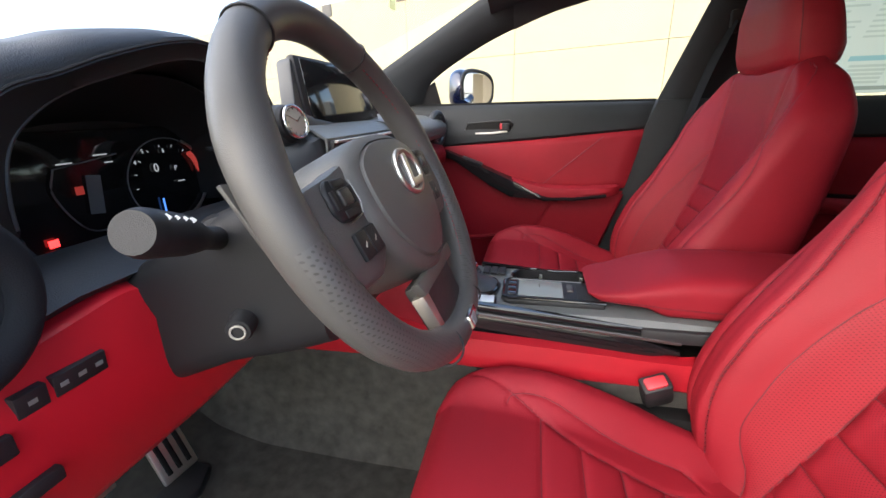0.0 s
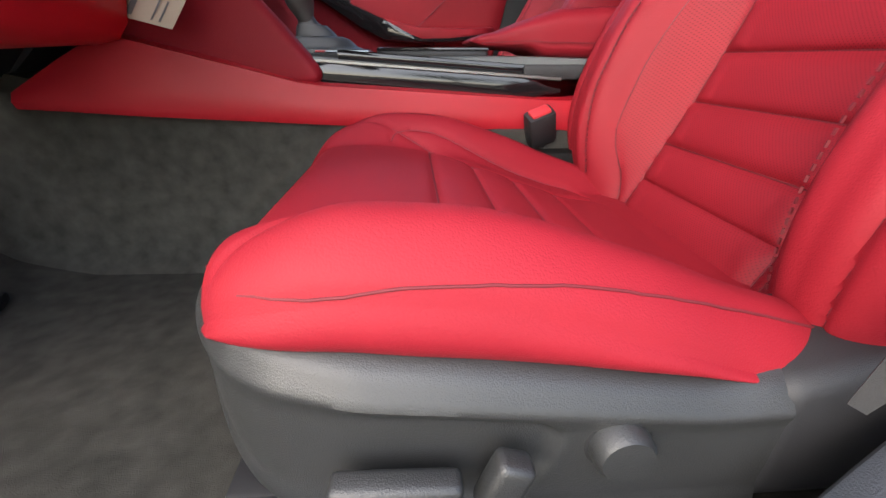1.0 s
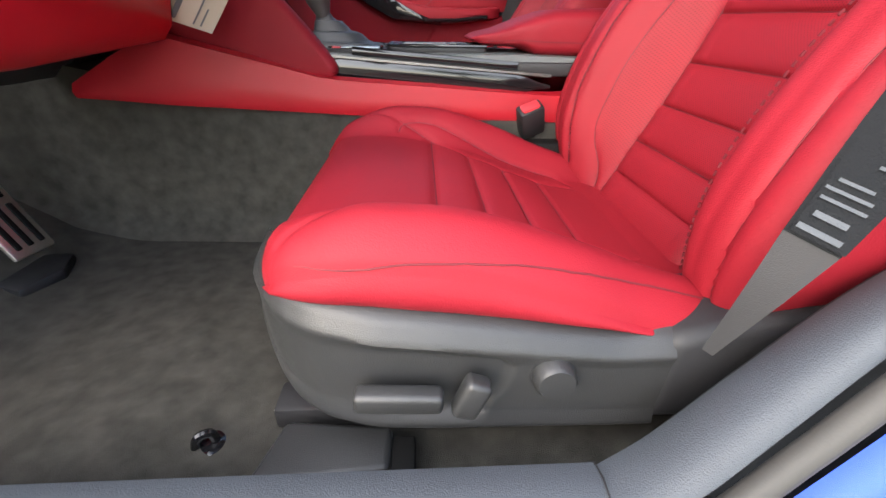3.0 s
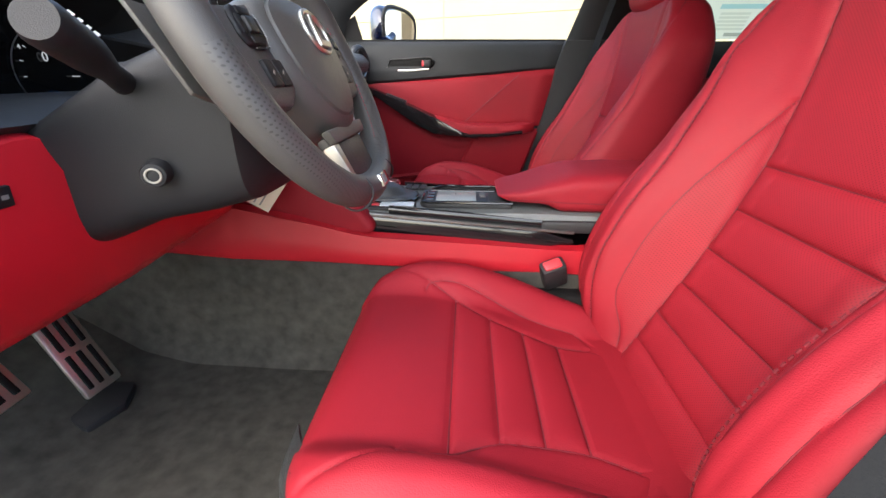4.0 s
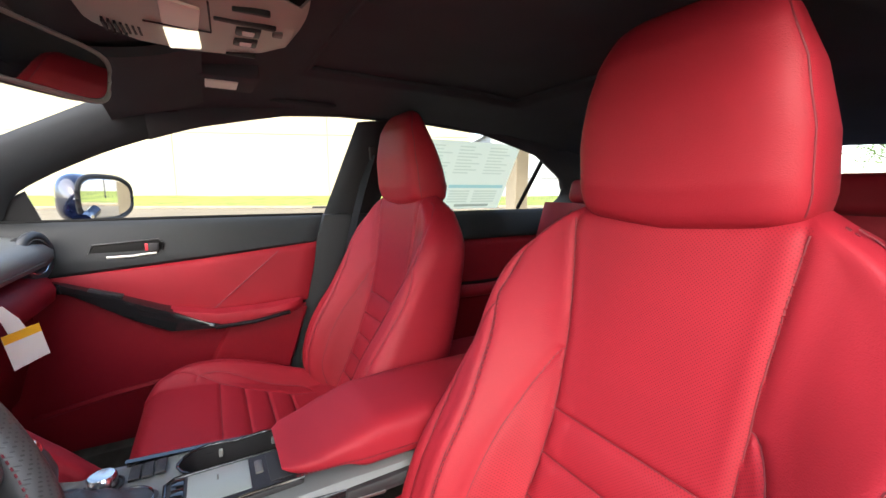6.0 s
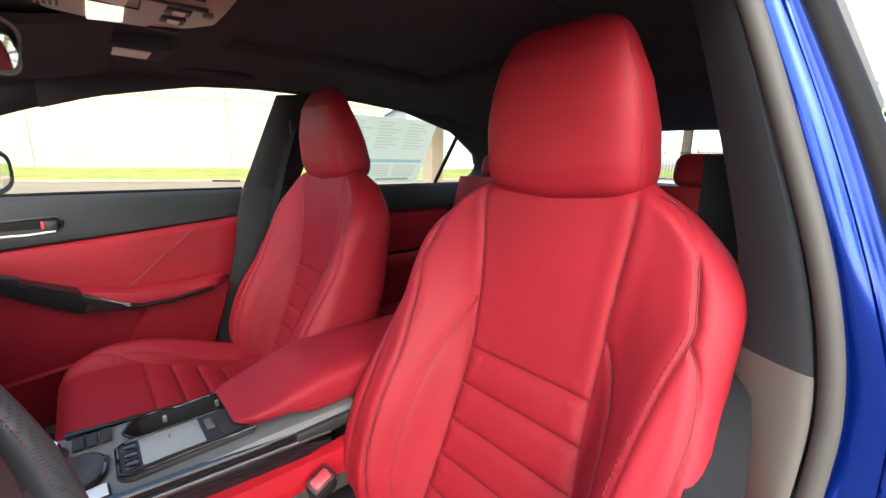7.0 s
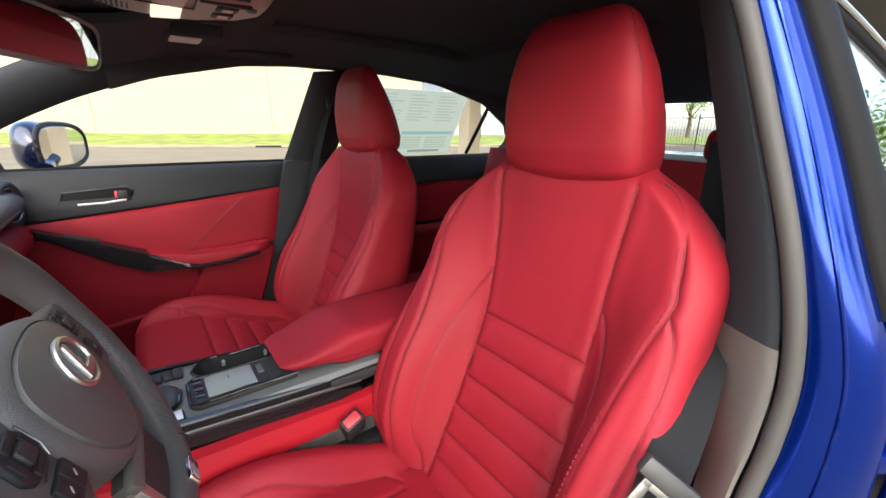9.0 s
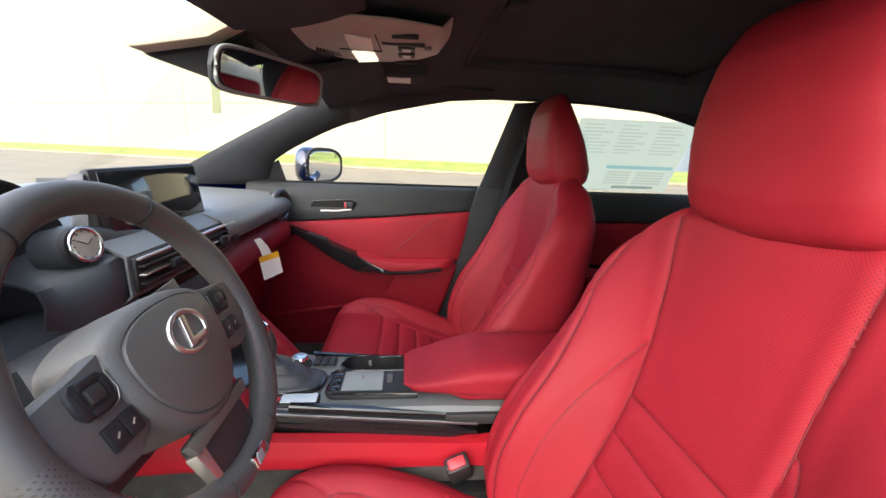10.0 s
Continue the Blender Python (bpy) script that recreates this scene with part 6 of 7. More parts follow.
part("housing", thick(sheet([oh_row(0.030, 1.288, 0.095), oh_row(0.042, 1.272, 0.112), oh_row(0.09, 1.263, 0.130), oh_row(0.15, 1.261, 0.138), oh_row(0.20, 1.262, 0.130), oh_row(0.245, 1.265, 0.105), oh_row(0.272, 1.270, 0.075), oh_row(0.288, 1.290, 0.055)]), 0.003), M_OHC, oh, "pale grey plastic housing")
part("seam_line", tube([(0.172, -0.10, 1.2573), (0.176, -0.004, 1.2568), (0.105, -0.004, 1.2578)], 0.0012, 5), M_BLK, oh, "dark panel joint")
for k in (-1, 1):
    part("map_light", prism([(0.124, k * 0.010), (0.162, k * 0.004), (0.165, k * 0.074), (0.126, k * 0.090)][::k], "z", 1.2558, 1.2608, 0.002), M_LAMP if k > 0 else M_LENS, oh, "lit map light lens" if k > 0 else "unlit map light lens")
    part("switch_frame", box((0.203, k * 0.022 - 0.014, 1.2568), (0.232, k * 0.022 + 0.014, 1.2628), 0.002), M_BLK, oh, "black switch frame")
    part("switch", box((0.210, k * 0.022 - 0.008, 1.2553), (0.225, k * 0.022 + 0.008, 1.2618), 0.002), M_WHITE, oh, "white light switch")
    part("slit", box((0.196, k * 0.088 - 0.003, 1.2578), (0.236, k * 0.088 + 0.003, 1.2648), 0.001), M_BLK, oh, "narrow dark slit")
part("switch_field", prism([(0.178, -0.058), (0.248, -0.052), (0.246, -0.043), (0.178, -0.048)], "z", 1.2568, 1.2628, 0.002), M_BLK, oh, "dark sunroof rocker")
part("help_button", prism([(0.246, -0.030), (0.259, -0.028), (0.260, -0.014), (0.247, -0.013)], "z", 1.2598, 1.2658, 0.002), M_PILLARL, oh, "grey pill button")
part("grille", merged(*[box((0.060 + 0.006 * i, 0.030, 1.2593), (0.0625 + 0.006 * i, 0.064, 1.2668), 0) for i in range(7)]), M_BLK, oh, "microphone slots")
part("grille", merged(*[box((0.066 + 0.006 * i, 0.072, 1.2598), (0.069 + 0.006 * i, 0.076, 1.2668), 0) for i in range(3)]), M_BLK, oh, "small microphone holes")
for k in (1, -1):
    v = thing("sun_visor", (0.06, k * 0.3, 1.28), "black cloth sun visor folded up below the vanity light" if k > 0 else "black cloth sun visor folded up above the driver", "sun visor", "sun visors")
    part("visor", thick(sheet([[(x, k * y, roof_z(x, y) - 0.014 - 0.010 * math.sin(math.pi * (x + 0.01) / 0.17)) for y in np.linspace(0.145, 0.47, 12)] for x in np.linspace(-0.01, 0.16, 8)]), 0.014), M_HEAD, v, "black visor board")
    part("hinge", tube([(0.015, k * 0.14, 1.268), (0.015, k * 0.50, 1.262)], 0.006, 8), M_BLK, v, "black hinge rod")
van = thing("vanity_light", (0.19, 0.34, 1.27), "black vanity light housing with white lens above the visor", "vanity light")
part("housing", prism([(0.120, 0.285), (0.262, 0.270), (0.262, 0.405), (0.130, 0.400)], "z", 1.268, 1.305, 0.008), M_HEAD, van, "black housing")
part("lens", box((0.168, 0.305, 1.2655), (0.226, 0.372, 1.270), 0.003), M_LENS, van, "white lens")
part("slit", box((0.140, 0.292, 1.2655), (0.147, 0.378, 1.270), 0.001), M_PILLARL, van, "pale edge line")
hnd = solo("grab_handle", tube(smooth_line([(0.30, 0.500, 1.287), (0.32, 0.486, 1.277), (0.38, 0.482, 1.275), (0.45, 0.484, 1.276), (0.475, 0.500, 1.287)], 6), 0.008, 10), M_HEAD, "black folding grab handle above the passenger window", "grab handle")
sl = solo("sunshade_pull", box((0.372, -0.09, 1.318), (0.40, -0.045, 1.328), 0.003), M_PILLAR, "small grey pull on the sunroof shade", "sunshade pull")

# mirror
mir = thing("rear_view_mirror", (0.0, 0.0, 1.20), "frameless interior mirror with grey back on the windscreen", "mirror")
MM = Matrix(((0, 0, 1, 0), (1, 0, 0, 0), (0, 1, 0, 0), (0, 0, 0, 1)))
MP = Matrix.Translation((0.002, -0.012, 1.202)) @ pose(0, 0, 0, 0, 8, -25)
rows = []
for u in np.linspace(-1, 1, 26):
    hh = 0.033 * (1 - abs(u) ** 7) ** 0.5 + 0.002
    d = 0.026 * (1 - u * u) ** 0.5 + 0.008
    rows.append([(-d / 2 - d / 2 * math.copysign(abs(math.cos(a)) ** 0.6, math.cos(a)), 0.124 * u, hh * math.copysign(abs(math.sin(a)) ** 0.6, math.sin(a))) for a in np.linspace(0, 2 * math.pi, 28, endpoint=False)])
part("shell", moved(sheet(rows, closed_u=True, cap=True), MP), M_BLK, mir, "black mirror shell")
bm = prism([(0.112 * math.copysign(abs(math.cos(a)) ** 0.35, math.cos(a)), 0.029 * math.copysign(abs(math.sin(a)) ** 0.5, math.sin(a))) for a in np.linspace(0, 2 * math.pi, 40, endpoint=False)], "x", 0.0, 0.003, 0)
part("glass", moved(bm, MP), M_MIRROR, mir, "mirror glass", smooth=False)
# pale grey all round stands in for daylight on the rim's near end
part("rim", moved(tube([(0.001, 0.118 * math.copysign(abs(math.cos(a)) ** 0.3, math.cos(a)), 0.032 * math.copysign(abs(math.sin(a)) ** 0.45, math.sin(a))) for a in np.linspace(0, 2 * math.pi, 48, endpoint=False)], 0.003, 8, True), MP), M_PAD, mir, "mirror rim in pale grey as if lit")
part("arm", tube([(-0.02, 0.0, 1.215), (-0.05, 0.01, 1.25), (-0.055, 0.012, 1.272)], 0.011, 10), M_BLK, mir, "black mirror arm")
cov = thing("sensor_cover", (-0.10, 0.0, 1.25), "black sensor cover with sunlit side on the windscreen", "sensor cover")
CP = [(-0.178, 1.226), (-0.166, 1.217), (-0.060, 1.236), (-0.010, 1.262), (-0.010, 1.290), (-0.05, 1.292), (-0.185, 1.234)]
part("cover", prism(CP, "y", -0.068, 0.135, 0.008, 3), M_BLK, cov, "black plastic cover")
# the cover's side face as a separate plate, beige to show sun on it
part("lit_side", prism([(x, z + 0.004) for x, z in CP], "y", -0.108, -0.069, 0.003), M_COVER_LIT, cov, "side of the cover, coloured beige as sunlit")
stk = solo("windscreen_sticker", thick(sheet([[(-0.165, 0.130, 1.235), (-0.165, 0.168, 1.238)], [(-0.175, 0.148, 1.155), (-0.175, 0.186, 1.158)]]), 0.0005), M_SHEET, "pale paper slip stuck on the windscreen", "sticker")

# window price sheet, seen from behind
ps = thing("price_sheet", (1.0, 0.66, 1.09), "large printed paper sheet stuck inside the rear side window", "price sheet")
def on_glass(x, z, off):
    return (x, glass_y(z) + off, z)
def glass_quad(x0, x1, z0, z1, off, mat_, name, lab="", slant=0.0):
    bm = bmesh.new()
    bm.faces.new([bm.verts.new(on_glass(x, z, off)) for x, z in ((x0, z0), (x1, z0), (x1 + slant, z1), (x0 + slant, z1))])
    return part(name, bm, mat_, ps, lab, smooth=False)
glass_quad(0.78, 1.195, 0.982, 1.222, 0.003, M_SHEET, "paper", "translucent white paper")
rnd = random.Random(4)
for r in range(9):
    z = 1.205 - 0.011 * r
    for c in range(3):
        w = rnd.uniform(0.06, 0.11)
        x = 0.80 + 0.13 * c
        glass_quad(x, x + w, z - 0.0022, z + 0.0022, 0.0018, M_PRINT, "print_line")
glass_quad(0.93, 1.18, 1.062, 1.074, 0.0018, M_PRINTBLUE, "print_block", "blue printed block")
for r in range(5):
    z = 1.05 - 0.010 * r
    glass_quad(0.94, 1.03, z - 0.003, z + 0.003, 0.0018, M_PRINT, "print_line")
    glass_quad(1.05, 1.16, z - 0.003, z + 0.003, 0.0018, M_PRINT, "print_line")
glass_quad(0.98, 1.14, 0.990, 1.000, 0.0018, M_PRINTDARK, "print_block", "dark printed block")

# ---- rear of the cabin ----
rs = thing("bench_seat", (1.2, 0.0, 0.35), "red leather rear bench with headrests", "rear seat")
for sgn in (-1, 1):
    rows = []
    for z in np.linspace(0.50, 1.0, 16):
        x = 1.22 + 0.30 * (z - 0.5)
        rows.append([(x - 0.03 * math.sin(math.pi * t) ** 0.5 - 0.01 * math.cos(math.pi * 4 * t), sgn * (0.06 + 0.52 * t), z) for t in np.linspace(0, 1, 20)])
    part("backrest", thick(sheet(rows), 0.03), M_RED, rs, "red leather rear backrest")
    part("headrest", moved(box((-0.045, -0.125, -0.045), (0.045, 0.125, 0.05), 0.03, 4), pose(1.40, sgn * 0.375, 1.045, 0, 12, 0)), M_RED, rs, "red leather headrest")
part("backrest", box((1.27, -0.07, 0.5), (1.40, 0.07, 0.98), 0.03, 3), M_RED, rs, "red leather centre back")
part("headrest", moved(box((-0.04, -0.09, -0.03), (0.04, 0.09, 0.03), 0.02, 3), pose(1.42, 0, 1.015, 0, 12, 0)), M_RED, rs, "small centre headrest")
part("cushion", box((0.80, -0.60, 0.38), (1.28, 0.60, 0.52), 0.05, 4), M_RED, rs, "red leather rear cushion")
solo("rear_shelf", box((1.44, -0.60, 0.965), (2.05, 0.60, 0.985), 0.006), M_BLK, "black cloth shelf under the rear window", "rear shelf")

# ---- driver's door opening: centre pillar and body ----
# stations along the opening: inner trim edge, seal edge, paint edge, outer edge
STN = [((0.262, -0.676, 0.396), (0.262, -0.722, 0.392), (0.268, -0.736, 0.374), (0.285, -0.800, 0.335)),
       ((0.310, -0.662, 0.415), (0.312, -0.715, 0.414), (0.325, -0.732, 0.395), (0.365, -0.800, 0.348)),
       ((0.375, -0.645, 0.465), (0.372, -0.698, 0.462), (0.388, -0.717, 0.445), (0.440, -0.795, 0.392)),
       ((0.450, -0.635, 0.540), (0.440, -0.682, 0.535), (0.458, -0.703, 0.522), (0.520, -0.787, 0.475)),
       ((0.590, -0.628, 0.650), (0.545, -0.668, 0.655), (0.560, -0.692, 0.660), (0.615, -0.770, 0.650)),
       ((0.618, -0.612, 0.760), (0.572, -0.676, 0.770), (0.580, -0.698, 0.775), (0.620, -0.764, 0.780)),
       ((0.620, -0.607, 0.860), (0.580, -0.674, 0.862), (0.584, -0.696, 0.866), (0.620, -0.752, 0.870)),
       ((0.620, -0.597, 0.960), (0.580, -0.652, 0.972), (0.580, -0.673, 0.975), (0.620, -0.710, 0.978)),
       ((0.620, -0.558, 1.106), (0.580, -0.607, 1.104), (0.580, -0.628, 1.104), (0.620, -0.660, 1.105)),
       ((0.620, -0.511, 1.250), (0.580, -0.559, 1.232), (0.580, -0.577, 1.230), (0.620, -0.603, 1.232)),
       ((0.600, -0.480, 1.300), (0.545, -0.535, 1.272), (0.545, -0.553, 1.278), (0.570, -0.580, 1.290))]


def station(j):
    return smooth_line([s[j] for s in STN], 8)


A_, S_, B_, C_ = (station(j) for j in range(4))


def belt_between(P, Q, bulge, keep, m=8, flip=1):
    rows = []
    for p, q in zip(P, Q):
        if not keep(p.lerp(q, 0.5)):
            continue
        nrm = Vector((-1, -0.55 * flip, 0.15)).normalized()
        rows.append([p.lerp(q, t) + nrm * bulge * math.sin(math.pi * t) ** 0.7 for t in np.linspace(0, 1, m + 1)])
    return sheet(rows)


pil = thing("b_pillar", (0.58, -0.66, 0.4), "centre pillar with grey trim, rubber seal and blue paint", "pillar", kind="structure")
part("upper_trim", thick(belt_between(A_, S_, 0.014, lambda c: c.z > 0.866), 0.003), M_PILLAR, pil, "dark grey cloth pillar trim")
part("lower_trim", thick(belt_between(A_, S_, 0.016, lambda c: 0.60 < c.z < 0.876), 0.003), M_PILLARL, pil, "warm grey plastic pillar trim")
part("foot_trim", thick(belt_between(A_, S_, 0.016, lambda c: c.z < 0.612), 0.003), M_SILL, pil, "dark plastic pillar foot trim")
part("seal", tube([s.lerp(b, 0.5) + Vector((-0.004, -0.002, 0)) for s, b in zip(S_, B_)], 0.0095, 12), M_RUBBER, pil, "grey rubber door seal")
part("painted_flange", thick(belt_between(B_, C_, 0.012, lambda c: True, 10), 0.003), M_BLUE, pil, "blue painted pillar flange")
part("flange_crease", tube(relax([b.lerp(c, 0.42) + Vector((-0.0105, -0.0055, 0)) for b, c in zip(B_, C_)][4:-2]), 0.0022, 8), M_BLUE, pil, "raised blue crease")
E_ = [c + Vector((0.055, 0.030, 0.0)) for c in C_]
part("outer_flange", thick(belt_between(C_, E_, 0.004, lambda c: c.z < 0.93), 0.003), M_BLUE, pil, "blue painted hinge face")
part("weather_strip", thick(belt_between(C_, [c + Vector((0.03, -0.020, 0.001)) for c in C_], 0.010, lambda c: c.z >= 0.92), 0.003), M_RUBBERD, pil, "black weather strip")
# inside back of the pillar
part("inner_back", thick(belt_between(A_, [a + Vector((0.10, -0.05, 0)) for a in A_], 0.0, lambda c: c.z > 0.40), 0.003), M_PILLAR, pil, "grey rear side of the trim")
# blue sill outside the sill plate
part("sill_paint", thick(sheet([[(x, -0.724, 0.388), (x, -0.738, 0.372), (x, -0.760, 0.362), (x, -0.800, 0.335), (x, -0.83, 0.28), (x, -0.82, 0.20)] for x in np.linspace(-0.75, 0.29, 12)]), 0.003), M_BLUE, sill, "blue painted outer sill")
part("joint", tube([(0.2625, -0.668, 0.3885), (0.2625, -0.675, 0.3997), (0.2625, -0.690, 0.4037), (0.2625, -0.712, 0.4008), (0.2625, -0.722, 0.3934)], 0.0007, 6), M_BLKHOLE, sill, "dark joint line")
part("sill_seal", tube([(x, -0.729, 0.383) for x in np.linspace(-0.75, 0.262, 10)], 0.010, 10), M_RUBBER, sill, "grey rubber sill seal")

# closed rear door on the driver's side
rd = thing("hinged_door", (1.1, -0.80, 0.3), "closed blue rear door with hinge edge on the driver side", "car door")


def skin_y(z):
    return -interp(z, [0.25, 0.40, 0.55, 0.70, 0.80, 0.88, 0.95, 0.975], [0.855, 0.885, 0.888, 0.872, 0.845, 0.805, 0.765, 0.745])


part("outer_skin", thick(sheet([[(x, skin_y(z) + 0.01 * max(0, x - 1.4), z) for z in np.linspace(0.25, 0.962, 22)] for x in np.linspace(0.69, 2.2, 16)]), 0.003), M_BLUE, rd, "blue metallic door skin")
part("front_edge", thick(sheet([[(0.69, skin_y(z), z), (0.684, skin_y(z) + 0.008, z), (0.690, skin_y(z) + 0.045, z), (0.70, skin_y(z) + 0.085, z)] for z in np.linspace(0.25, 0.962, 20)]), 0.003), M_BLUE, rd, "blue folded door edge")
part("belt_moulding", tube([(x, -0.748, 0.972) for x in np.linspace(0.71, 1.52, 8)], 0.009, 10), M_CHROME, rd, "chrome belt moulding")
part("mould_cap", box((0.695, -0.762, 0.957), (0.722, -0.738, 0.985), 0.004), M_GREY, rd, "grey moulding end cap")
wl = [(0.655, 0.977), (0.690, 1.13), (0.720, 1.262), (0.77, 1.270), (1.0, 1.253), (1.28, 1.193), (1.46, 1.108), (1.53, 1.01)]
part("window_frame", tube([(p.x, glass_y(p.z, -1) - 0.006, p.z) for p in smooth_line([(x, 0, z) for x, z in wl], 6)], 0.013, 10), M_RUBBERD, rd, "black window frame")
part("frame_moulding", tube([(p.x + 0.004, glass_y(p.z, -1) - 0.020, p.z + 0.006) for p in smooth_line([(x, 0, z) for x, z in wl[2:]], 6)], 0.004, 8), M_CHROME, rd, "chrome window moulding")
part("frame_post", thick(sheet([[(0.645 + (z - 0.977) * 0.23, glass_y(z, -1) - 0.012, z), (0.665 + (z - 0.977) * 0.23, glass_y(z, -1) - 0.018, z), (0.700 + (z - 0.977) * 0.23, glass_y(z, -1) - 0.014, z)] for z in np.linspace(0.965, 1.262, 10)]), 0.003), M_RUBBERD, rd, "black frame post")
bm = bmesh.new()
bm.faces.new([bm.verts.new((x, glass_y(z, -1) - 0.010, z)) for x, z in REAR_WIN])
gp = part("window_glass", bm, M_GLASS_DARK, rd, "tinted rear side glass", smooth=False)
part("inner_trim", thick(sheet([[(x, -0.69, z) for z in (0.36, 0.6, 0.8, 0.972)] for x in np.linspace(0.72, 1.55, 6)]), 0.003), M_REDP, rd, "red inner door trim")
for z in (0.735, 0.50):
    hg = part("hinge", merged(
        tube([(0.652, -0.782, z - 0.050), (0.652, -0.782, z + 0.050)], 0.0115, 16),
        prism([(0.640, -0.775), (0.655, -0.794), (0.690, -0.838), (0.692, -0.806), (0.664, -0.770)], "z", z - 0.022, z + 0.022, 0.004),
        prism([(0.610, -0.752), (0.640, -0.776), (0.660, -0.776), (0.655, -0.750)], "z", z - 0.048, z - 0.024, 0.003),
        prism([(0.610, -0.752), (0.640, -0.776), (0.660, -0.776), (0.655, -0.750)], "z", z + 0.024, z + 0.048, 0.003)), M_BLUE, rd, "blue painted hinge")
    for dz, y in ((0.050, -0.812), (-0.055, -0.826)):
        part("hinge_bolt", merged(lathe([(0.001, 0.010), (0.008, 0.0095), (0.0095, 0.008), (0.0100, 0.002)], 6, pose(0.684, y, z + dz, 0, -90, 0)), lathe([(0.0125, 0.003), (0.0135, 0.0)], 20, pose(0.684, y, z + dz, 0, -90, 0))), M_STEEL, hg, "grey hexagon bolt")

# roof, bonnet and tail close the car outside
bodyw = thing("body_shell", (0.5, 0.0, 0.2), "blue metallic saloon car body", "car body")
part("roof_skin", thick(sheet([[(x, y, roof_z(min(max(x, -0.05), 1.7), min(abs(y), 0.55)) + 0.055 - 0.10 * max(0, abs(y) - 0.5)) for y in np.linspace(-0.53, 0.53, 21)] for x in np.linspace(-0.02, 1.66, 24)]), 0.003), M_BLUE, bodyw, "blue roof skin")
part("bonnet", thick(sheet([[(x, y, interp(x, [-2.1, -1.9, -1.4, -0.98], [0.52, 0.66, 0.78, 0.84]) - 0.06 * abs(y / 0.8) ** 3) for y in np.linspace(-0.82, 0.82, 15)] for x in np.linspace(-2.1, -0.98, 14)]), 0.003), M_BLUE, bodyw, "blue bonnet")
part("boot_lid", thick(sheet([[(x, y, interp(x, [2.02, 2.2, 2.5, 2.6], [0.985, 0.99, 0.97, 0.75]) - 0.04 * abs(y / 0.8) ** 3) for y in np.linspace(-0.82, 0.82, 15)] for x in np.linspace(2.02, 2.6, 10)]), 0.003), M_BLUE, bodyw, "blue boot lid")
part("side_skin", thick(sheet([[(x, -skin_y(z), z) for z in np.linspace(0.25, 0.965, 14)] for x in np.linspace(-0.70, 2.5, 20)]), 0.003), M_BLUE, bodyw, "blue passenger side skin")
part("jamb_liner", box((0.702, -0.80, 0.25), (0.708, -0.64, 0.965), 0.001), M_BLKHOLE, bodyw, "black gap liner behind the centre pillar")
for k in (-1, 1):
    part("kick_panel", box((-1.0, min(k * 0.700, k * 0.722), 0.30), (-0.58, max(k * 0.700, k * 0.722), 0.965), 0.006), M_BLK, bodyw, "black kick panel ahead of the door opening")
part("firewall", box((-1.02, -0.70, 0.30), (-0.98, 0.70, 0.94), 0.005), M_BLK, bodyw, "black firewall")
part("tail_wall", box((2.06, -0.70, 0.30), (2.10, 0.70, 0.96), 0.005), M_BLK, bodyw, "black rear bulkhead")
for k in (-1, 1):
    part("front_wing", thick(sheet([[(x, k * -skin_y(z), z) for z in np.linspace(0.25, 0.83, 10)] for x in np.linspace(-2.0, -0.80, 8)]), 0.003), M_BLUE, bodyw, "blue front wing")

# passenger side door mirror
om = thing("door_mirror", (-0.10, 0.86, 0.96), "blue and black door mirror outside the passenger window", "door mirror")
OM = Matrix.Translation((-0.095, 0.862, 1.030)) @ pose(0, 0, 0, 0, 0.5, -20) @ Matrix.Diagonal((1, 1.18, 1.12, 1))
rows = []
for u in np.linspace(-1, 1, 22):
    hh = 0.058 * (1 - abs(u) ** 3.2) ** 0.5 + 0.002
    d = 0.085 * (1 - u * u) ** 0.5 + 0.012
    rows.append([(-d * (0.5 + 0.5 * math.cos(a)) if math.cos(a) > -0.98 else 0.0, 0.105 * u, hh * math.copysign(abs(math.sin(a)) ** 0.6, math.sin(a)) * (1 - 0.12 * u)) for a in np.linspace(0, 2 * math.pi, 30, endpoint=False)])
part("housing", moved(sheet(rows, closed_u=True, cap=True), OM), M_BLKBLUE, om, "dark blue mirror housing")
bm = prism([(0.094 * math.copysign(abs(math.cos(a)) ** 0.7, math.cos(a)), 0.046 * math.copysign(abs(math.sin(a)) ** 0.6, math.sin(a)) * (1 - 0.1 * math.cos(a))) for a in np.linspace(0, 2 * math.pi, 40, endpoint=False)], "x", 0.001, 0.004, 0)
part("glass", moved(bm, OM), M_MIRROR, om, "mirror glass", smooth=False)
part("rim", moved(tube([(0.002, 0.101 * math.copysign(abs(math.cos(a)) ** 0.7, math.cos(a)), 0.054 * math.copysign(abs(math.sin(a)) ** 0.6, math.sin(a)) * (1 - 0.1 * math.cos(a))) for a in np.linspace(0, 2 * math.pi, 44, endpoint=False)], 0.006, 8, True), OM), M_BLK, om, "black rim")
part("foot", tube(smooth_line([(-0.13, 0.745, 0.975), (-0.13, 0.78, 0.985), (-0.12, 0.81, 1.00)], 5), 0.022, 10, flat=0.8), M_BLKBLUE, om, "dark mirror foot")
part("corner_cover", thick(sheet([[(-0.33, 0.722, 0.975), (-0.20, 0.722, 0.975)], [(-0.27, 0.700, 1.02), (-0.215, 0.690, 1.05)]]), 0.004), M_BLK, om, "black corner cover")

# ---- driver's belt ----
belt = thing("seat_belt", (0.42, -0.62, 0.45), "grey seat belt with printed label and steel tongue", "seat belt", "front belts")


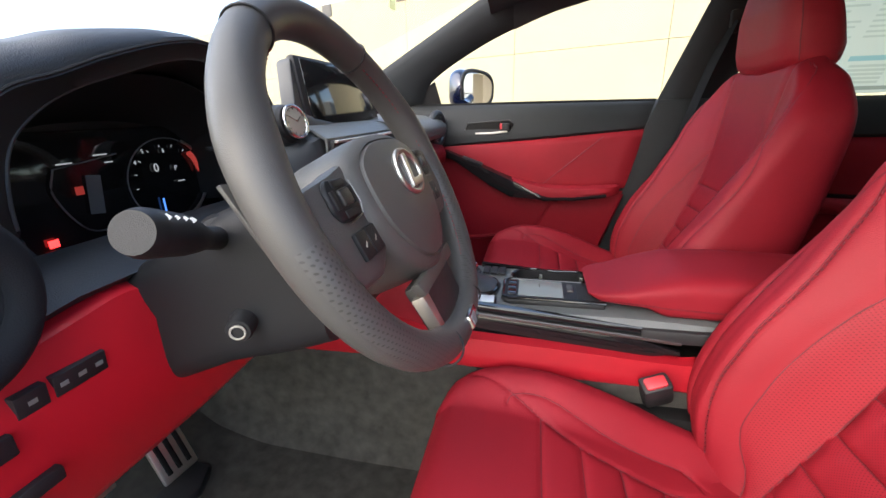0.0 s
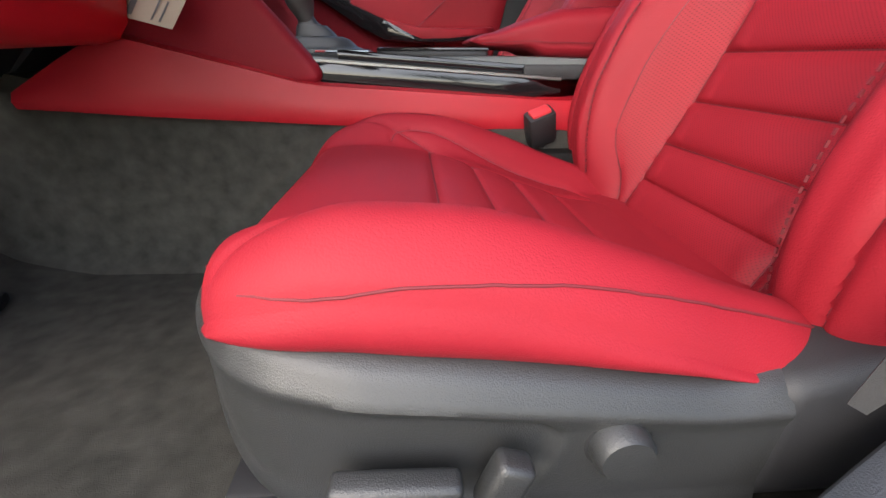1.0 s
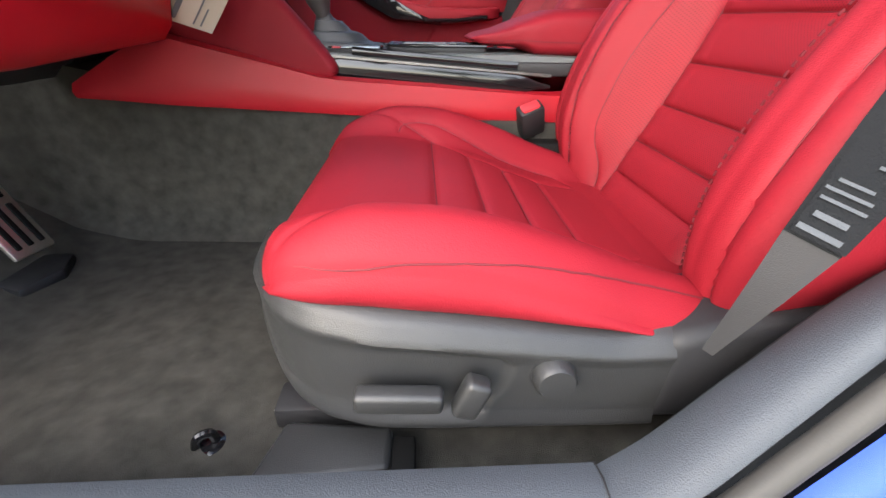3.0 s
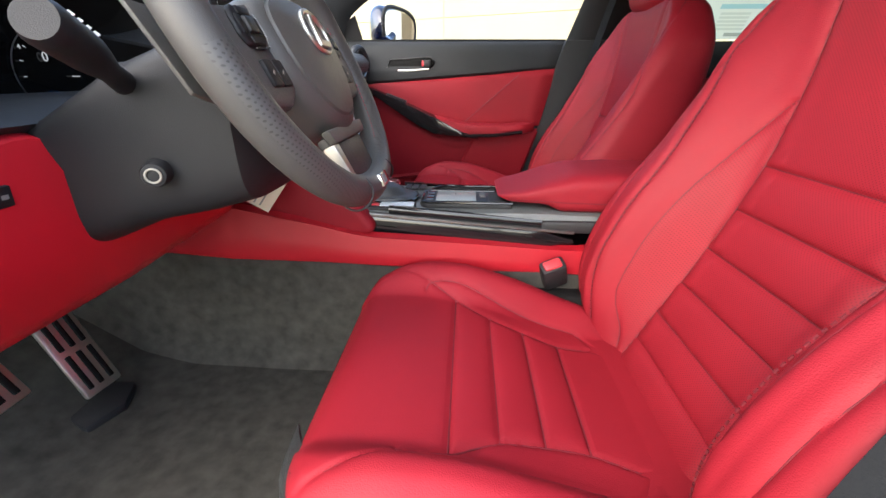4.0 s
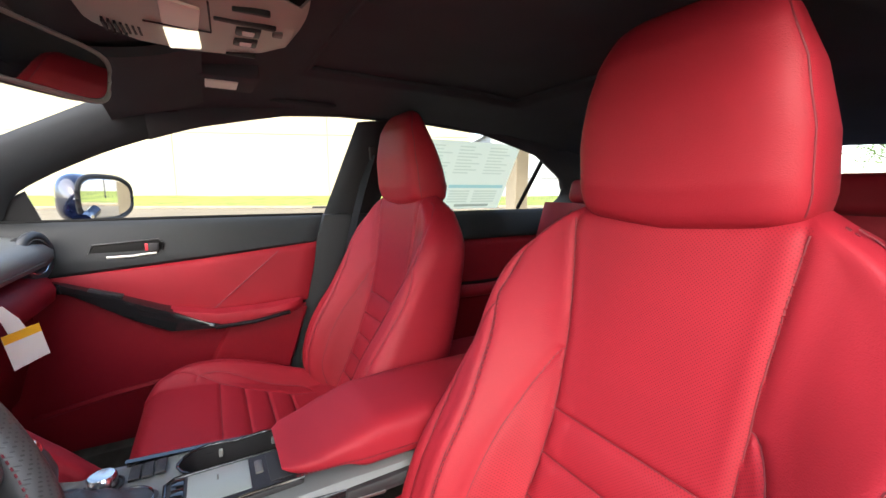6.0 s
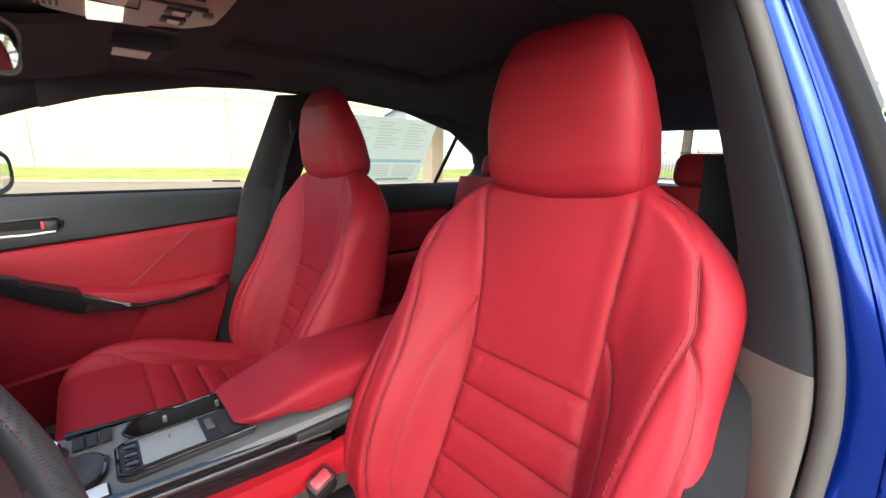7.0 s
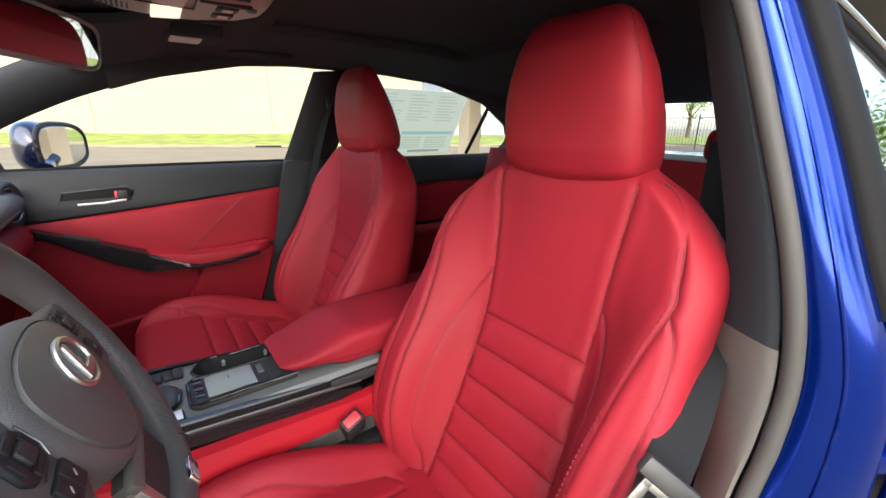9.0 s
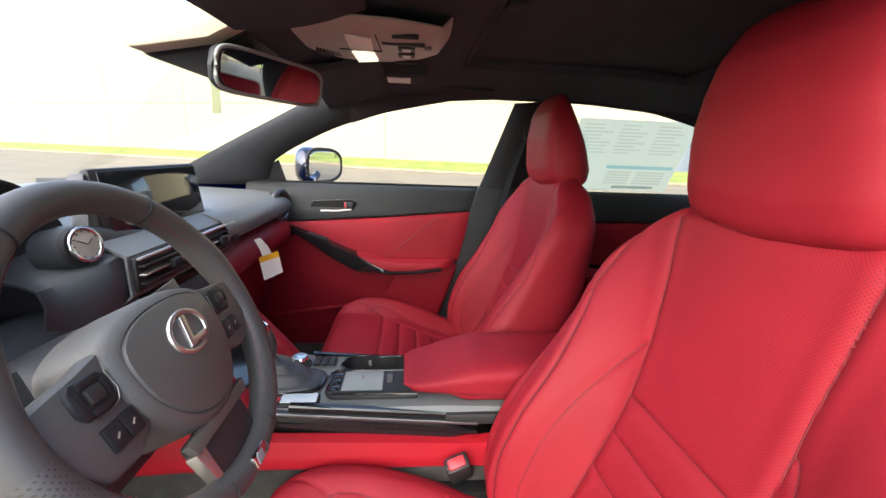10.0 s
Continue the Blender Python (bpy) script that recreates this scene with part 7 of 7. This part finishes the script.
def ribbon(pts, w, across, d=0.0012):
    P = smooth_line(pts, 8)
    rows = []
    for i, p in enumerate(P):
        t = i / (len(P) - 1)
        a = Vector(across[0]).lerp(Vector(across[1]), t).normalized()
        ww = w if isinstance(w, float) else interp(t, w[0], w[1])
        rows.append([p + a * (ww * f) for f in (-0.5, -0.25, 0, 0.25, 0.5)])
    return thick(sheet(rows), d)


part("webbing", ribbon([(0.73, -0.538, 1.08), (0.72, -0.545, 0.96), (0.67, -0.580, 0.87), (0.53, -0.622, 0.800), (0.455, -0.634, 0.735), (0.405, -0.642, 0.65), (0.372, -0.650, 0.575)], ([0, 0.72, 0.86, 1], [0.048, 0.048, 0.038, 0.032]), ((-0.30, 0.95, 0.0), (-0.62, 0.72, 0.25))), M_BELT, belt, "grey woven webbing")
part("webbing", ribbon([(0.372, -0.650, 0.575), (0.360, -0.648, 0.535), (0.345, -0.642, 0.478)], ([0, 0.5, 1], [0.032, 0.022, 0.008]), ((-0.62, 0.72, 0.25), (-0.6, 0.7, 0.2))), M_BLK, belt, "dark folded belt end")
lab = part("label", ribbon([(0.396, -0.6475, 0.6325), (0.3715, -0.6535, 0.5775)], ([0, 1], [0.036, 0.030]), ((-0.58, 0.75, 0.22), (-0.62, 0.72, 0.25)), 0.0004), M_BELT, belt, "black printed label")
c0, ax = Vector((0.3955, -0.6480, 0.633)), Vector((-0.60, 0.74, 0.24)).normalized()
dn = Vector((0.3710, -0.6540, 0.578)) - c0
for t0, wdt, off in ((0.10, 0.010, -0.008), (0.18, 0.013, -0.006), (0.40, 0.018, 0.003), (0.50, 0.024, 0.003), (0.60, 0.024, 0.002), (0.76, 0.018, 0.002), (0.92, 0.024, 0.002)):
    p = c0 + dn * t0 + ax * off + Vector((-0.0005, -0.0005, 0))
    bm = bmesh.new()
    h = dn.normalized() * (0.0010 if t0 < 0.7 else 0.0018)
    bm.faces.new([bm.verts.new(v) for v in (p - ax * wdt / 2 - h, p + ax * wdt / 2 - h, p + ax * wdt / 2 + h, p - ax * wdt / 2 + h)])
    part("print_bar", bm, M_SILL, lab, "pale printed bar", smooth=False)
tu, tw = Vector((0.479, -0.649, -0.585)), Vector((0.613, -0.226, 0.752))
TM = Matrix.Translation((0.447, -0.643, 0.756)) @ Matrix((tu, tw.cross(tu), tw)).transposed().to_4x4()
part("tongue_grip", moved(box((-0.034, -0.008, -0.010), (0.034, 0.006, 0.012), 0.005), TM), M_SHIELD, belt, "grey plastic tongue grip")
tg = merged(box((-0.022, -0.003, -0.052), (-0.011, 0.0, -0.008), 0.002), box((0.011, -0.003, -0.052), (0.022, 0.0, -0.008), 0.002), box((-0.022, -0.003, -0.060), (0.022, 0.0, -0.046), 0.002), box((-0.022, -0.003, -0.018), (0.022, 0.0, -0.008), 0.002))
part("tongue", moved(tg, TM), M_STEEL, belt, "steel tongue plate")

# ---- outside ----
OUT = pose(0, 23, 0, 0, 0, math.degrees(math.atan(-0.42)))
bm = bmesh.new()
bm.faces.new([bm.verts.new(p) for p in ((-600, -600, 0), (600, -600, 0), (600, 600, 0), (-600, 600, 0))])
tagged(part("ground", bm, M_ASPHALT, None), "sunlit concrete road and parking ground", "ground", kind="structure")
tagged(part("kerb", moved(merged(box((-70, -0.15, 0), (5.2, 0.0, 0.14), 0.03), box((6.4, -0.15, 0), (60, 0.0, 0.14), 0.03), box((5.2, -0.12, 0.10), (6.4, 0.0, 0.14), 0.01)), OUT), M_KERB, None), "pale concrete kerb along the grass", "kerb", kind="structure")
solo("drain_inlet", moved(box((5.2, -0.06, 0.005), (6.4, 0.0, 0.10), 0.0), OUT), M_BLKHOLE, "dark drain inlet in the kerb", "drain")
gr = [[(x, y, 0.12 + 0.065 * y + 0.05 * noise.noise(Vector((x * 0.3, y, 3)))) for y in np.linspace(0, 6.2, 10)] for x in np.linspace(-70, 60, 120)]
tagged(part("grass", moved(sheet(gr), OUT), M_GRASS, None), "strip of bright green lawn before the wall", "grass", kind="stuff")
wall = thing("building", tuple(OUT @ Vector((0, 6, 0))), "long plain cream building wall with panel joints", "building")
for i in range(9):
    x0 = -70 + 9.4 * i
    part("wall_panel", moved(box((x0, 6.0, 0.2), (x0 + 9.38, 6.4, 4.4), 0.015), OUT), M_WALL, wall, smooth=False)
    part("wall_panel", moved(box((x0, 6.0, 4.42), (x0 + 9.38, 6.4, 10), 0.015), OUT), M_WALL, wall, smooth=False)
for x in (-13.9, -22.7, -63.2):
    part("wall_vent", moved(merged(box((x - 0.6, 5.93, 9.0), (x + 0.6, 6.02, 9.95), 0.03), *[box((x - 0.5, 5.90, 9.1 + 0.2 * i), (x + 0.5, 5.95, 9.2 + 0.2 * i), 0) for i in range(4)]), OUT), M_CANOPY, wall, "grey louvred wall vent", smooth=False)
shed = thing("building", (22, 30, 0), "low grey shed beyond the end of the wall", "building")
part("wall", moved(box((17.5, 12, 0), (30, 22, 5.5), 0.03), OUT), M_SHED, shed, smooth=False)
part("roof", moved(box((17.2, 11.7, 5.5), (30.3, 22.3, 5.8), 0.03), OUT), M_CARW, shed, smooth=False)


def tree(x, y, h, seed, r=2.4):
    rn = random.Random(seed)
    t = thing("tree", (x, y, 0), "leafy green tree standing beyond the parking ground", "tree", "trees")
    trunk = [tube([(x, y, 0), (x + 0.1, y, h * 0.25), (x + 0.05, y + 0.1, h * 0.6)], [0.16, 0.13, 0.07], 8)]
    ends = []
    for i in range(9):
        a, e = rn.uniform(0, 6.3), rn.uniform(0.3, 1.1)
        b = Vector((x + 0.08, y, h * rn.uniform(0.28, 0.55)))
        d = Vector((math.cos(a) * math.cos(e), math.sin(a) * math.cos(e), math.sin(e))) * h * rn.uniform(0.25, 0.42)
        trunk.append(tube([b, b + d * 0.5 + Vector((0, 0, 0.1)), b + d], [0.06, 0.04, 0.015], 6))
        ends += [b + d * f for f in (0.5, 0.75, 1.0)]
    part("trunk", merged(*trunk), M_BARK, t, "brown trunk and limbs")
    verts, faces = [], []
    for c in ends:
        for _ in range(int(95)):
            p = c + Vector((rn.gauss(0, r * 0.26), rn.gauss(0, r * 0.26), rn.gauss(0, r * 0.20)))
            s = rn.uniform(0.05, 0.13)
            u = Vector((rn.gauss(0, 1), rn.gauss(0, 1), rn.gauss(0, 1))).normalized()
            w = u.orthogonal().normalized()
            k = len(verts)
            verts += [p - u * s, p + w * s * 0.5, p + u * s, p - w * s * 0.5]
            faces.append((k, k + 1, k + 2, k + 3))
    me = bpy.data.meshes.new("crown")
    me.from_pydata(verts, [], faces)
    me.materials.append(M_LEAF)
    cr = new("crown", me)
    cr.parent = t
    cr.matrix_parent_inverse = t.matrix_basis.inverted()
    cr["kind"] = "stuff"
    return t


for i, (x, y, h) in enumerate(((30, -9, 7.5), (33, -3, 6.5), (29, 2.5, 6.0), (36, 7, 7.5), (27, -16, 8), (19, -11, 6.5), (24, -20, 8), (34, 14, 6), (27, 19, 6.5), (33, 24, 7.5), (-6, -13, 7), (-13, -9, 8), (2, -17, 7.5), (9, -18, 8), (-22, -12, 9), (16, -3.2, 5.2), (21, -5.5, 6.0))):
    tree(x, y, h, 10 + i, 2.0 + 0.12 * h)

fence = thing("fence", (26, 0, 0), "black railing fence along the far edge of the parking ground", "fence")
FP = [(16.0, 21.0), (24.5, 12.0), (25.5, -14.0), (12.0, -15.5)]
posts = []
for (x0, y0), (x1, y1) in zip(FP, FP[1:]):
    L_ = math.hypot(x1 - x0, y1 - y0)
    n = int(L_ / 2.4)
    for z in (0.25, 1.65):
        part("rail", tube([(x0, y0, z), (x1, y1, z)], 0.022, 6), M_FENCE, fence, "black rail")
    for i in range(n + 1):
        f = i / n
        part("post", tube([(x0 + (x1 - x0) * f, y0 + (y1 - y0) * f, 0), (x0 + (x1 - x0) * f, y0 + (y1 - y0) * f, 1.85)], 0.035, 6), M_FENCE, fence, "black post")
    for i in range(int(L_ / 0.16)):
        f = i / int(L_ / 0.16)
        posts.append(tube([(x0 + (x1 - x0) * f, y0 + (y1 - y0) * f, 0.1), (x0 + (x1 - x0) * f, y0 + (y1 - y0) * f, 1.75)], 0.010, 4))
vs, fs = [], []
for b in posts:
    k = len(vs)
    b.verts.index_update()
    vs += [v.co.copy() for v in b.verts]
    fs += [[k + v.index for v in f.verts] for f in b.faces]
    b.free()
me = bpy.data.meshes.new("pickets")
me.from_pydata(vs, [], fs)
me.materials.append(M_FENCE)
pk = new("pickets", me)
pk.parent = fence
pk.matrix_parent_inverse = fence.matrix_basis.inverted()
pk["kind"] = "stuff"

# drive-through canopy over the car
can = thing("canopy", (14, -1, 3.4), "dark flat canopy roof over the parking lane behind", "canopy")
part("slab", box((5.0, 0.5, 3.45), (27, 8.0, 3.85), 0.02), M_CANOPY, can, "dark canopy slab", smooth=False)
for x in (7.0, 16.0, 25.0):
    part("column", box((x - 0.2, 7.3, 0), (x + 0.2, 7.7, 3.45), 0.02), M_KERB, can, "concrete column", smooth=False)

# a parked white car behind
pc = thing("parked_car", (7.0, -1.0, 0), "white car parked behind, seen through the rear window", "car")
rows = []
for x, w, z0, z1 in ((5.2, 0.70, 0.35, 0.72), (5.35, 0.86, 0.25, 0.86), (6.3, 0.90, 0.22, 0.98), (8.6, 0.90, 0.22, 1.0), (9.3, 0.86, 0.25, 0.98), (9.5, 0.75, 0.35, 0.8)):
    rows.append([(x, -0.6 + w * math.copysign(abs(math.cos(a)) ** 0.4, math.cos(a)), (z0 + z1) / 2 + (z1 - z0) / 2 * math.copysign(abs(math.sin(a)) ** 0.5, math.sin(a))) for a in np.linspace(0, 2 * math.pi, 32, endpoint=False)])
part("body", sheet(rows, closed_u=True, cap=True), M_CARW, pc, "white painted body")
rows = []
for x, w, z1 in ((6.1, 0.76, 0.98), (6.75, 0.64, 1.40), (8.1, 0.62, 1.43), (8.8, 0.70, 1.0)):
    rows.append([(x, -0.6 - w, 0.95), (x, -0.6 - w * 0.92, z1 - 0.04), (x, -0.6 - w * 0.8, z1), (x, -0.6 + w * 0.8, z1), (x, -0.6 + w * 0.92, z1 - 0.04), (x, -0.6 + w, 0.95)])
part("cabin", sheet(rows), M_SCREEN, pc, "dark glazed cabin")
for x in (5.95, 8.75):
    for y in (-1.45, 0.25):
        part("wheel", lathe([(0.02, -0.1), (0.31, -0.1), (0.33, 0.0), (0.31, 0.1), (0.02, 0.1)], 24, pose(x, y, 0.33, 90, 0, 0)), M_RUBBERD, pc, "black tyre")
